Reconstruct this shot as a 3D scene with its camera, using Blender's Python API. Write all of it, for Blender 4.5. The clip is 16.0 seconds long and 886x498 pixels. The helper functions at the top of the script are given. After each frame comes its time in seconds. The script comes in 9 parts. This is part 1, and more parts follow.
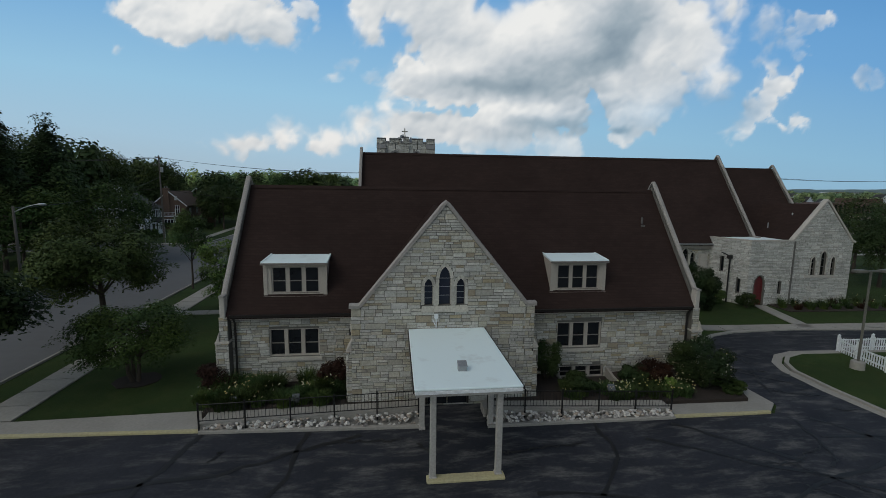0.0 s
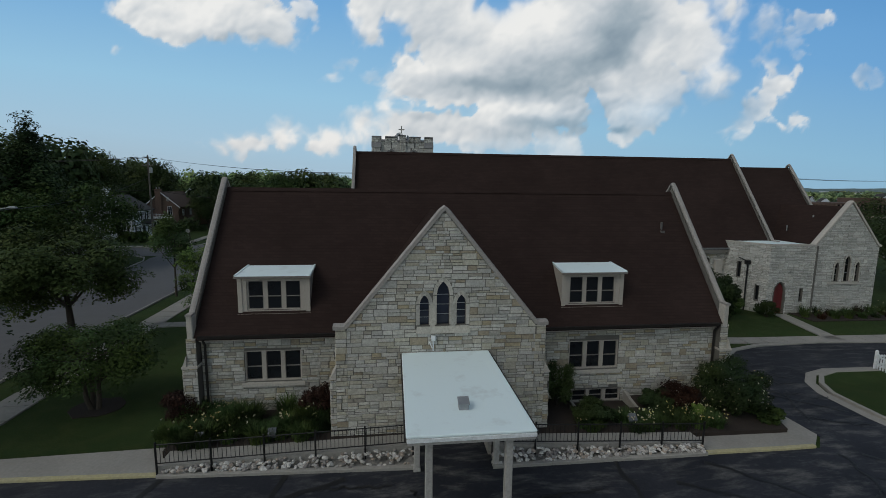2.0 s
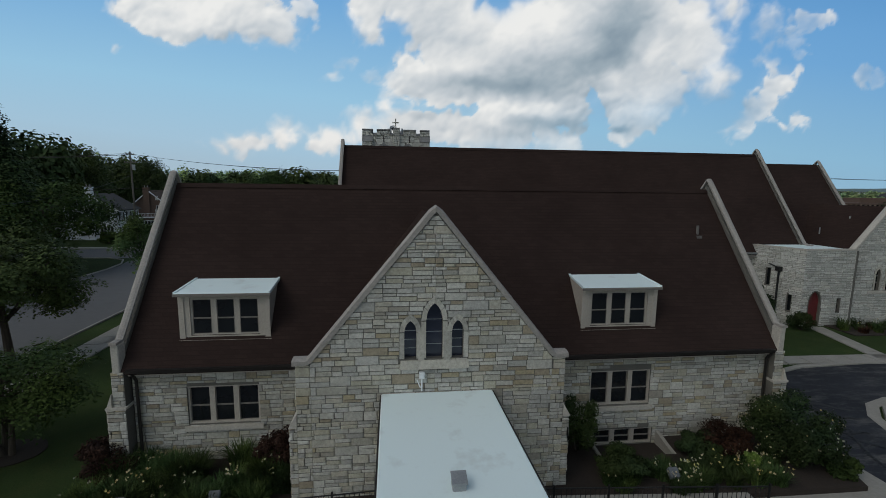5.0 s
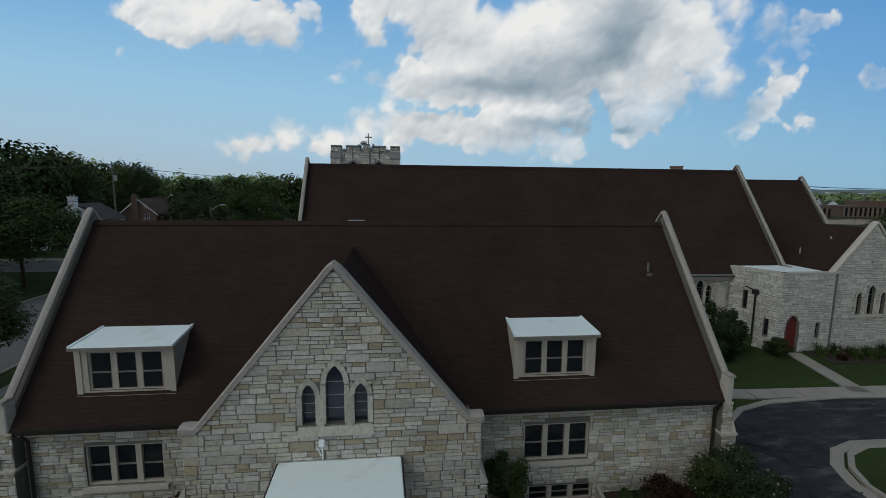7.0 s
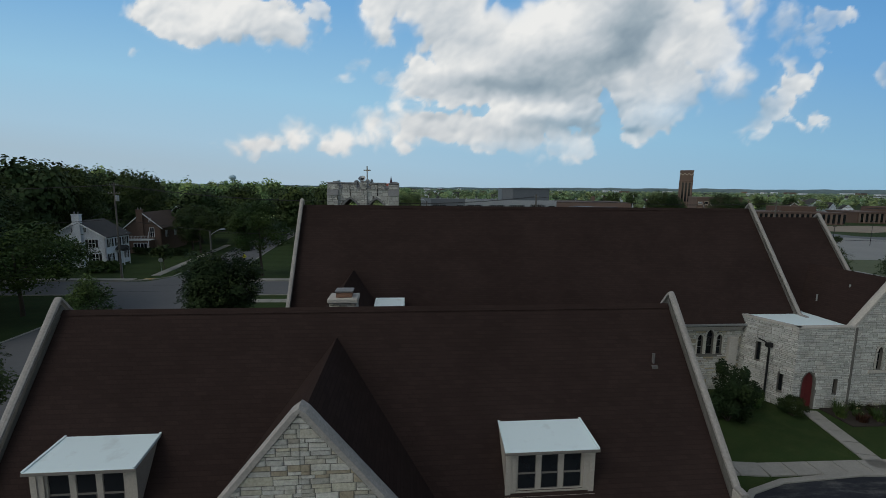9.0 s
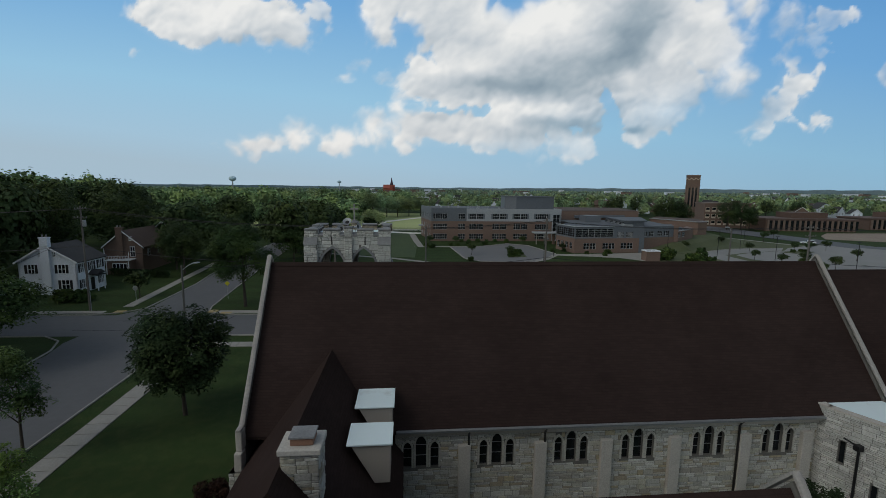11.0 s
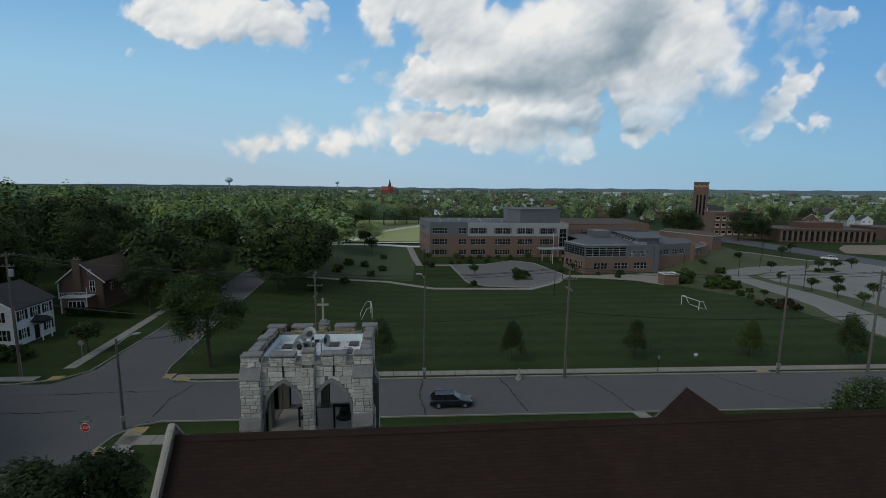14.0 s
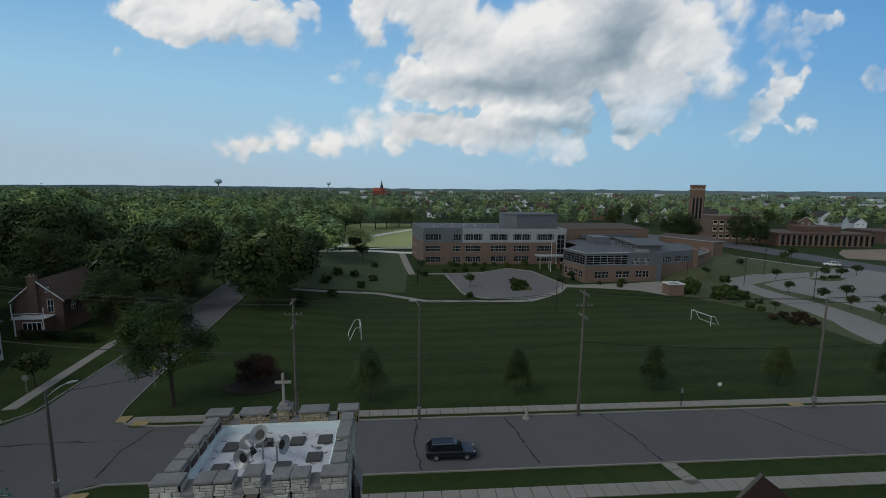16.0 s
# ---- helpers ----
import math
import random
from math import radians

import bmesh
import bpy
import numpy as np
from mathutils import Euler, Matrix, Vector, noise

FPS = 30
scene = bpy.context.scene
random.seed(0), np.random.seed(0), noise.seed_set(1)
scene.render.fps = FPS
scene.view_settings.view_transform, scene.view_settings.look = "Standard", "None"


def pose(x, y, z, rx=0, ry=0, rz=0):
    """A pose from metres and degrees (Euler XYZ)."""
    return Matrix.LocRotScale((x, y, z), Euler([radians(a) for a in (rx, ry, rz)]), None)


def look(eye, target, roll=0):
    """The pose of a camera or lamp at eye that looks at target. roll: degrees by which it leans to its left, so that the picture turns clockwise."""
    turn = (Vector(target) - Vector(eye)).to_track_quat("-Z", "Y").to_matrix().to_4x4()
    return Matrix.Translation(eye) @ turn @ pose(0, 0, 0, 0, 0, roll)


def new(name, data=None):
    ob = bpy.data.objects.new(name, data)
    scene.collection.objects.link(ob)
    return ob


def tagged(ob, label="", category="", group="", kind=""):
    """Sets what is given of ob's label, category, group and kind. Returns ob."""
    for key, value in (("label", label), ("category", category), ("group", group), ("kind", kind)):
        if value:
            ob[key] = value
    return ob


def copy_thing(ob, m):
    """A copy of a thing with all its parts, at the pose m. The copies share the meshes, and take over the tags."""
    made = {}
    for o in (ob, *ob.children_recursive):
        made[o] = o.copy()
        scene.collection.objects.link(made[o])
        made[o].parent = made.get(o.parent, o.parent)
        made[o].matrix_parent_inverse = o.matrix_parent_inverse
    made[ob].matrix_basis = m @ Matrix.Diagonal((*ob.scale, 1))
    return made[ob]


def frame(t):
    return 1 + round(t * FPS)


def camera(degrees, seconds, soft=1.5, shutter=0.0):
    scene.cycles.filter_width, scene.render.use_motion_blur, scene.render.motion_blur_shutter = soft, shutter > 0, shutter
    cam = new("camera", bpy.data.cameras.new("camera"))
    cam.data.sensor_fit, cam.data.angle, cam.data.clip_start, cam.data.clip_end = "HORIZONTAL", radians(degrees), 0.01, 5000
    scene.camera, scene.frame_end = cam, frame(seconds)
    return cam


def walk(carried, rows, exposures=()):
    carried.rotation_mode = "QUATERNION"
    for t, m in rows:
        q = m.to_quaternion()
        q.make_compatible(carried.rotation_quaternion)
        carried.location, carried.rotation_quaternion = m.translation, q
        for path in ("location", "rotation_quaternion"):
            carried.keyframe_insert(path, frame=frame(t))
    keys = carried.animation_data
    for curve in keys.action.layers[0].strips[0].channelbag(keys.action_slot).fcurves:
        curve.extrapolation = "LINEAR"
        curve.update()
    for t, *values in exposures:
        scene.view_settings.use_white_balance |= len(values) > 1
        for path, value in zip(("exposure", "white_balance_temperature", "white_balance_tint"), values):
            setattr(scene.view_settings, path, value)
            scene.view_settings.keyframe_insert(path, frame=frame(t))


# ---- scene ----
cam = camera(90.6, 16.0, soft=0.6)
PATH = [
    (0, (-2.515, -20.63, 10.392), (-2.288, -18.662, 10.122), 0.7),
    (0.5, (-2.419, -20.038, 10.482), (-2.192, -18.069, 10.212), 0.6),
    (1, (-2.345, -19.396, 10.552), (-2.116, -17.428, 10.281), 0.6),
    (1.5, (-2.259, -18.739, 10.556), (-2.03, -16.771, 10.285), 0.6),
    (2, (-2.149, -17.999, 10.535), (-1.92, -16.031, 10.264), 0.6),
    (2.5, (-2.036, -17.261, 10.508), (-1.807, -15.293, 10.237), 0.6),
    (3, (-1.949, -16.473, 10.495), (-1.72, -14.504, 10.225), 0.6),
    (3.2, (-1.895, -16.294, 10.475), (-1.668, -14.323, 10.218), 0.4),
    (5.3, (-1.154, -13.866, 10.363), (-0.926, -11.898, 10.089), 0.7),
    (5.5, (-0.861, -13.759, 10.293), (-0.635, -11.79, 10.023), 0.6),
    (6, (0.016, -13.547, 10.214), (0.24, -11.578, 9.944), 0.6),
    (6.5, (0.961, -13.37, 10.624), (1.18, -11.4, 10.356), 0.6),
    (7, (1.675, -13.173, 11.921), (1.889, -11.202, 11.653), 0.6),
    (7.5, (1.985, -13.034, 13.391), (2.19, -11.063, 13.123), 0.6),
    (8, (2.22, -12.773, 14.684), (2.408, -10.8, 14.414), 0.6),
    (8.5, (2.386, -12.339, 15.18), (2.567, -10.366, 14.91), 0.6),
    (9, (2.568, -11.513, 15.409), (2.746, -9.54, 15.137), 0.7),
    (9.2, (2.607, -11.011, 15.615), (2.786, -9.037, 15.348), 0.6),
    (11.5, (3.347, -2.024, 19.871), (3.52, -0.05, 19.598), 0.7),
    (12, (3.522, 0.073, 20.736), (3.696, 2.047, 20.463), 0.6),
    (12.5, (3.643, 2.171, 21.674), (3.821, 4.144, 21.401), 0.7),
    (13, (3.66, 4.274, 22.712), (3.838, 6.247, 22.439), 0.7),
    (13.5, (3.664, 6.1, 23.554), (3.843, 8.073, 23.281), 0.7),
    (14, (3.635, 7.618, 23.97), (3.816, 9.591, 23.697), 0.7),
    (14.5, (3.655, 9.415, 24.044), (3.836, 11.388, 23.772), 0.6),
    (15, (3.624, 11.37, 24.183), (3.798, 13.345, 23.914), 0.6),
    (15.5, (3.687, 13.115, 24.718), (3.872, 15.088, 24.447), 0.6),
    (16, (3.73, 14.737, 25.389), (3.946, 16.707, 25.12), 0.7),
]
walk(cam, [(t, look(eye, target, roll)) for t, eye, target, roll in PATH])

# ---- world, sun, exposure ----
world = bpy.data.worlds.new("sky_world")
scene.world = world
world.use_nodes = True
wt = world.node_tree
wt.nodes.clear()
w_out = wt.nodes.new("ShaderNodeOutputWorld")
w_bg = wt.nodes.new("ShaderNodeBackground")
w_sky = wt.nodes.new("ShaderNodeTexSky")
w_sky.sky_type = "NISHITA"
w_sky.sun_disc = False
SUN_AZ, SUN_EL = radians(238), radians(46)      # clockwise from +y
w_sky.sun_elevation, w_sky.sun_rotation = SUN_EL, SUN_AZ
w_sky.altitude, w_sky.air_density, w_sky.dust_density = 200, 0.95, 1.8
w_sky.ozone_density = 0.7
w_bg.inputs["Strength"].default_value = 0.108
# a half-clouded sky gives whiter light than a clear one
w_hue = wt.nodes.new("ShaderNodeHueSaturation")
w_hue.inputs["Saturation"].default_value = 0.66
w_tint = wt.nodes.new("ShaderNodeMixRGB")
w_tint.blend_type = "MULTIPLY"
w_tint.inputs[0].default_value, w_tint.inputs[2].default_value = 1.0, (0.955, 1.0, 0.93, 1.0)
wt.links.new(w_sky.outputs["Color"], w_hue.inputs["Color"])
wt.links.new(w_hue.outputs["Color"], w_tint.inputs[1])
wt.links.new(w_tint.outputs["Color"], w_bg.inputs["Color"])
wt.links.new(w_bg.outputs["Background"], w_out.inputs["Surface"])

sun_data = bpy.data.lights.new("sun", "SUN")
sun_data.energy, sun_data.angle, sun_data.color = 0.34, radians(26), (1.0, 0.97, 0.90)
sun = new("sun", sun_data)
sun_dir = Vector((math.sin(SUN_AZ) * math.cos(SUN_EL), math.cos(SUN_AZ) * math.cos(SUN_EL), math.sin(SUN_EL)))
sun.matrix_world = look(sun_dir * 200, (0, 0, 0))
scene.view_settings.exposure = 0.0

# ---- materials ----
def shader(name):
    m = bpy.data.materials.new(name)
    m.use_nodes = True
    nt = m.node_tree
    return m, nt, nt.nodes["Principled BSDF"]


def put(nt, kind, **values):
    n = nt.nodes.new(kind)
    for k, v in values.items():
        n.inputs[k.replace("_", " ")].default_value = v
    return n


def mixcol(nt, fac, a, b, mode="MIX"):
    n = nt.nodes.new("ShaderNodeMix")
    n.data_type, n.blend_type = "RGBA", mode
    for sock, v in ((n.inputs[0], fac), (n.inputs[6], a), (n.inputs[7], b)):
        if isinstance(v, bpy.types.NodeSocket):
            nt.links.new(v, sock)
        elif isinstance(v, (int, float)):
            sock.default_value = v
        else:
            sock.default_value = (*v, 1)
    return n.outputs[2]


def ramp(nt, src, stops):
    n = nt.nodes.new("ShaderNodeValToRGB")
    el = n.color_ramp.elements
    while len(el) < len(stops):
        el.new(0.5)
    for e, (p, c) in zip(el, stops):
        e.position, e.color = p, (*c, 1) if not isinstance(c, (int, float)) else (c, c, c, 1)
    nt.links.new(src, n.inputs[0])
    return n.outputs[0]


def noise_at(nt, scale, detail=4.0, rough=0.6, stretch=None):
    geo = nt.nodes.new("ShaderNodeNewGeometry")
    src = geo.outputs["Position"]
    if stretch:
        mp = nt.nodes.new("ShaderNodeMapping")
        mp.inputs["Scale"].default_value = stretch
        nt.links.new(src, mp.inputs["Vector"])
        src = mp.outputs["Vector"]
    n = put(nt, "ShaderNodeTexNoise", Scale=scale, Detail=detail, Roughness=rough)
    nt.links.new(src, n.inputs["Vector"])
    return n.outputs["Fac"]


def piece_random(nt):
    """A random number for each piece, whether an object of its own or an island of a joined mesh."""
    a, b = nt.nodes.new("ShaderNodeObjectInfo"), nt.nodes.new("ShaderNodeNewGeometry")
    add, fr = nt.nodes.new("ShaderNodeMath"), nt.nodes.new("ShaderNodeMath")
    add.operation, fr.operation = "ADD", "FRACT"
    nt.links.new(a.outputs["Random"], add.inputs[0])
    nt.links.new(b.outputs["Random Per Island"], add.inputs[1])
    nt.links.new(add.outputs[0], fr.inputs[0])
    return fr.outputs[0]


def bumped(nt, bsdf, height, strength, dist=0.02):
    b = nt.nodes.new("ShaderNodeBump")
    b.inputs["Strength"].default_value, b.inputs["Distance"].default_value = strength, dist
    nt.links.new(height, b.inputs["Height"])
    nt.links.new(b.outputs["Normal"], bsdf.inputs["Normal"])


def surface(name, a, b, big=0.6, fine=12.0, rough=0.85, bump=0.3, metal=0.0, spread=0.35, stretch=None, speck=1.0):
    """Two tones mixed by broad stains, a fine grain over them, and fine relief."""
    m, nt, p = shader(name)
    broad = ramp(nt, noise_at(nt, big, 5.0, 0.6, stretch), [(0.5 - spread, 0.0), (0.5 + spread, 1.0)])
    grain = noise_at(nt, fine, 6.0, 0.7, stretch)
    col = mixcol(nt, broad, a, b)
    dark = ramp(nt, grain, [(0.25, 1 - 0.28 * speck), (0.75, 1 + 0.18 * speck)])
    nt.links.new(mixcol(nt, 1.0, col, dark, "MULTIPLY"), p.inputs["Base Color"])
    p.inputs["Roughness"].default_value, p.inputs["Metallic"].default_value = rough, metal
    if bump:
        bumped(nt, p, grain, bump)
    return m


def stone_material(name, tints, lift=1.0):
    m, nt, p = shader(name)
    col = ramp(nt, piece_random(nt), [(i / len(tints), c) for i, c in enumerate(tints)])
    col.node.color_ramp.interpolation = "CONSTANT"
    stain = ramp(nt, noise_at(nt, 0.7, 5.0, 0.65), [(0.3, 0.80 * lift), (0.7, 1.08 * lift)])
    grain = noise_at(nt, 9.0, 7.0, 0.75)
    g2 = ramp(nt, grain, [(0.28, 0.62), (0.72, 1.24)])
    col = mixcol(nt, 1.0, mixcol(nt, 1.0, col, stain, "MULTIPLY"), g2, "MULTIPLY")
    nt.links.new(col, p.inputs["Base Color"])
    p.inputs["Roughness"].default_value = 0.9
    bumped(nt, p, grain, 0.6, 0.03)
    return m


def leaf_material(name, a, b, c, patch=0.35, spread=0.2):
    m, nt, p = shader(name)
    geo = nt.nodes.new("ShaderNodeNewGeometry")
    col = ramp(nt, geo.outputs["Random Per Island"], [(0.0, a), (0.55, b), (1.0, c)])
    big = ramp(nt, noise_at(nt, patch, 3.0), [(0.5 - spread, 0.5), (0.5 + spread, 1.45)])
    tint = ramp(nt, noise_at(nt, patch * 0.8, 2.0), [(0.42, (0.84, 0.95, 1.05)), (0.5, (1.0, 1.0, 1.0)), (0.62, (1.20, 1.10, 0.92))])
    col = mixcol(nt, 1.0, col, tint, "MULTIPLY")
    nt.links.new(mixcol(nt, 1.0, col, big, "MULTIPLY"), p.inputs["Base Color"])
    p.inputs["Roughness"].default_value = 0.65
    p.inputs["Specular IOR Level"].default_value = 0.08
    return m


def membrane_material():
    """Smooth white sheet with a few dull smudges."""
    m, nt, p = shader("white_membrane")
    smudge = ramp(nt, noise_at(nt, 0.8, 4.0, 0.6), [(0.58, 0.0), (0.72, 0.55)])
    col = mixcol(nt, smudge, (0.74, 0.85, 0.87), (0.52, 0.56, 0.56))
    nt.links.new(mixcol(nt, ramp(nt, noise_at(nt, 3.0, 5.0), [(0.6, 0.0), (0.75, 0.25)]), col, (0.60, 0.66, 0.67)), p.inputs["Base Color"])
    p.inputs["Roughness"].default_value = 0.5
    return m


STONE_TINTS = [(0.43, 0.41, 0.35), (0.52, 0.50, 0.45), (0.36, 0.345, 0.30), (0.50, 0.47, 0.40), (0.41, 0.40, 0.37), (0.47, 0.43, 0.33),
               (0.56, 0.545, 0.50), (0.33, 0.30, 0.25), (0.49, 0.475, 0.43), (0.43, 0.40, 0.31), (0.53, 0.515, 0.46), (0.40, 0.33, 0.20),
               (0.46, 0.445, 0.40), (0.58, 0.565, 0.52), (0.38, 0.37, 0.345), (0.51, 0.48, 0.38), (0.45, 0.44, 0.41), (0.48, 0.44, 0.36),
               (0.54, 0.53, 0.49), (0.40, 0.38, 0.32), (0.50, 0.49, 0.46), (0.34, 0.28, 0.19)]
STONE_TINTS = [tuple(0.80 * c + 0.10 * sum(t) / 3 + 0.09 * m for c, m in zip(t, (0.44, 0.43, 0.385))) for t in STONE_TINTS]
M_STONE = stone_material("limestone", STONE_TINTS)
M_STONE_WHITE = stone_material("white_limestone", [(0.47, 0.47, 0.44), (0.54, 0.54, 0.51), (0.42, 0.42, 0.39), (0.58, 0.575, 0.54), (0.50, 0.485, 0.445), (0.45, 0.445, 0.42)])
M_VOUSSOIR = stone_material("arch_stone", [(0.45, 0.43, 0.38), (0.52, 0.50, 0.45), (0.40, 0.385, 0.345), (0.48, 0.455, 0.40)])
M_COPING = surface("grey_coping", (0.27, 0.25, 0.235), (0.37, 0.345, 0.32), 0.9, 12, 0.9, 0.25)
M_MORTAR = surface("mortar", (0.10, 0.095, 0.085), (0.16, 0.15, 0.135), 1.5, 30, 0.95, 0.3)
M_TRIM = surface("dressed_stone", (0.40, 0.37, 0.335), (0.50, 0.47, 0.42), 0.9, 14, 0.9, 0.25)
M_CAP = surface("weathered_cap", (0.155, 0.155, 0.16), (0.26, 0.26, 0.26), 1.2, 10, 0.9, 0.3)
M_DULLPIPE = surface("dull_lead_pipe", (0.09, 0.085, 0.082), (0.14, 0.132, 0.128), 2, 14, 0.8, 0.15)
M_WOODTRIM = surface("taupe_paint", (0.38, 0.34, 0.30), (0.45, 0.41, 0.36), 0.8, 20, 0.6, 0.1)
M_WHITE = surface("white_paint", (0.70, 0.72, 0.75), (0.80, 0.82, 0.84), 0.9, 8, 0.55, 0.06)
M_MEMBRANE = membrane_material()
M_DARKMETAL = surface("dark_bronze_metal", (0.022, 0.020, 0.019), (0.034, 0.030, 0.028), 2, 30, 0.45, 0.05, 0.3)
M_BLACK = surface("black_iron", (0.012, 0.012, 0.013), (0.02, 0.02, 0.021), 3, 30, 0.5, 0.05, 0.4)
M_GREYMETAL = surface("galvanised_metal", (0.30, 0.31, 0.32), (0.42, 0.43, 0.44), 3, 30, 0.45, 0.05, 0.6)
M_CONCRETE = surface("concrete", (0.24, 0.228, 0.208), (0.33, 0.312, 0.282), 0.5, 8, 0.92, 0.1, speck=0.6)
M_YELLOWKERB = surface("faded_yellow_kerb", (0.38, 0.35, 0.24), (0.46, 0.40, 0.20), 0.7, 9, 0.9, 0.15)
M_TACTILE = surface("yellow_tactile", (0.34, 0.25, 0.11), (0.40, 0.31, 0.15), 2, 12, 0.85, 0.2)
M_ROADGREY = surface("street_concrete", (0.095, 0.095, 0.099), (0.118, 0.116, 0.118), 0.12, 1.2, 0.9, 0.0, spread=0.3, speck=0.35)
M_SOIL = surface("dark_mulch", (0.018, 0.013, 0.010), (0.035, 0.024, 0.018), 1.5, 14, 1.0, 0.6)
M_BARK = surface("bark", (0.035, 0.028, 0.022), (0.07, 0.055, 0.042), 2, 14, 0.95, 0.6, stretch=(1, 1, 0.25))
M_POLEWOOD = surface("weathered_pole_wood", (0.095, 0.085, 0.075), (0.155, 0.14, 0.125), 1, 14, 0.9, 0.3, stretch=(1, 1, 0.1))
M_BRICK = surface("school_brick", (0.165, 0.108, 0.084), (0.215, 0.142, 0.112), 0.08, 5, 0.9, 0.2)
M_BROWNBRICK = surface("brown_brick", (0.125, 0.082, 0.062), (0.165, 0.108, 0.082), 0.3, 6, 0.9, 0.2)
M_GREYPANEL = surface("grey_metal_panel", (0.10, 0.112, 0.13), (0.14, 0.152, 0.17), 0.1, 3, 0.55, 0.05)
M_PALEPANEL = surface("pale_metal_panel", (0.30, 0.315, 0.335), (0.37, 0.385, 0.405), 0.1, 3, 0.5, 0.05)
M_FLATROOF = surface("grey_roof_membrane", (0.085, 0.095, 0.108), (0.125, 0.135, 0.148), 0.08, 2, 0.8, 0.05)
M_WHITESIDING = surface("white_siding", (0.62, 0.66, 0.74), (0.72, 0.75, 0.80), 0.4, 6, 0.6, 0.1)
M_HOUSEROOF = surface("dark_house_shingle", (0.035, 0.034, 0.036), (0.055, 0.052, 0.052), 0.5, 8, 0.95, 0.3)
M_BROWNROOF = surface("brown_house_shingle", (0.075, 0.048, 0.036), (0.10, 0.066, 0.05), 0.5, 8, 0.95, 0.3)
M_RED = surface("red_door_paint", (0.10, 0.011, 0.013), (0.13, 0.014, 0.016), 1.5, 15, 0.5, 0.08)
M_BLIND = surface("window_blind", (0.16, 0.17, 0.16), (0.22, 0.23, 0.22), 2, 20, 0.8, 0.05)


def grass_material():
    m, nt, p = shader("mown_grass")
    big = ramp(nt, noise_at(nt, 0.05, 5.0, 0.65), [(0.3, 0.0), (0.7, 1.0)])
    mid = noise_at(nt, 0.9, 5.0, 0.7)
    fine = noise_at(nt, 18.0, 5.0, 0.75)
    col = mixcol(nt, big, (0.024, 0.043, 0.0135), (0.037, 0.061, 0.018))
    col = mixcol(nt, ramp(nt, mid, [(0.45, 0.0), (0.75, 0.6)]), col, (0.060, 0.068, 0.024))
    band = put(nt, "ShaderNodeTexWave", Scale=0.055, Distortion=5.0, Detail=3.0)
    band.bands_direction = "Y"
    band.inputs["Detail Scale"].default_value = 0.25
    geo = nt.nodes.new("ShaderNodeNewGeometry")
    nt.links.new(geo.outputs["Position"], band.inputs["Vector"])
    col = mixcol(nt, 1.0, col, ramp(nt, band.outputs["Fac"], [(0.2, 0.93), (0.8, 1.08)]), "MULTIPLY")
    col = mixcol(nt, 1.0, col, ramp(nt, fine, [(0.25, 0.5), (0.75, 1.45)]), "MULTIPLY")
    nt.links.new(col, p.inputs["Base Color"])
    p.inputs["Roughness"].default_value = 0.95
    p.inputs["Specular IOR Level"].default_value = 0.1
    bumped(nt, p, fine, 0.6, 0.05)
    return m


def asphalt_material():
    """Sealed asphalt: dark sealer with pale worn sweeps and streaks."""
    m, nt, p = shader("sealed_asphalt")
    geo = nt.nodes.new("ShaderNodeNewGeometry")
    bend = put(nt, "ShaderNodeTexNoise", Scale=0.16, Detail=2.0)
    nt.links.new(geo.outputs["Position"], bend.inputs["Vector"])
    shift = nt.nodes.new("ShaderNodeVectorMath")
    shift.operation = "MULTIPLY_ADD"
    shift.inputs[1].default_value = (2.2, 1.6, 0.0)
    nt.links.new(bend.outputs["Color"], shift.inputs[0])
    nt.links.new(geo.outputs["Position"], shift.inputs[2])
    mp = nt.nodes.new("ShaderNodeMapping")
    mp.inputs["Scale"].default_value = (0.55, 1.9, 1.0)
    nt.links.new(shift.outputs[0], mp.inputs["Vector"])
    sweep = put(nt, "ShaderNodeTexNoise", Scale=1.0, Detail=8.0, Roughness=0.68)
    nt.links.new(mp.outputs[0], sweep.inputs["Vector"])
    worn = ramp(nt, sweep.outputs["Fac"], [(0.48, 0.0), (0.555, 0.34), (0.66, 1.0)])
    wide = ramp(nt, noise_at(nt, 0.10, 4.0), [(0.35, 0.30), (0.62, 1.0)])
    fac = mixcol(nt, 1.0, worn, wide, "MULTIPLY")
    grain = noise_at(nt, 7.0, 8.0, 0.8)
    tone = mixcol(nt, ramp(nt, noise_at(nt, 0.35, 5.0), [(0.35, 0.0), (0.65, 1.0)]), (0.015, 0.017, 0.023), (0.028, 0.030, 0.038))
    col = mixcol(nt, fac, tone, (0.110, 0.107, 0.104))
    col = mixcol(nt, 1.0, col, ramp(nt, grain, [(0.2, 0.6), (0.8, 1.4)]), "MULTIPLY")
    nt.links.new(col, p.inputs["Base Color"])
    p.inputs["Roughness"].default_value = 0.75
    p.inputs["Specular IOR Level"].default_value = 0.25
    bumped(nt, p, grain, 0.3, 0.01)
    return m


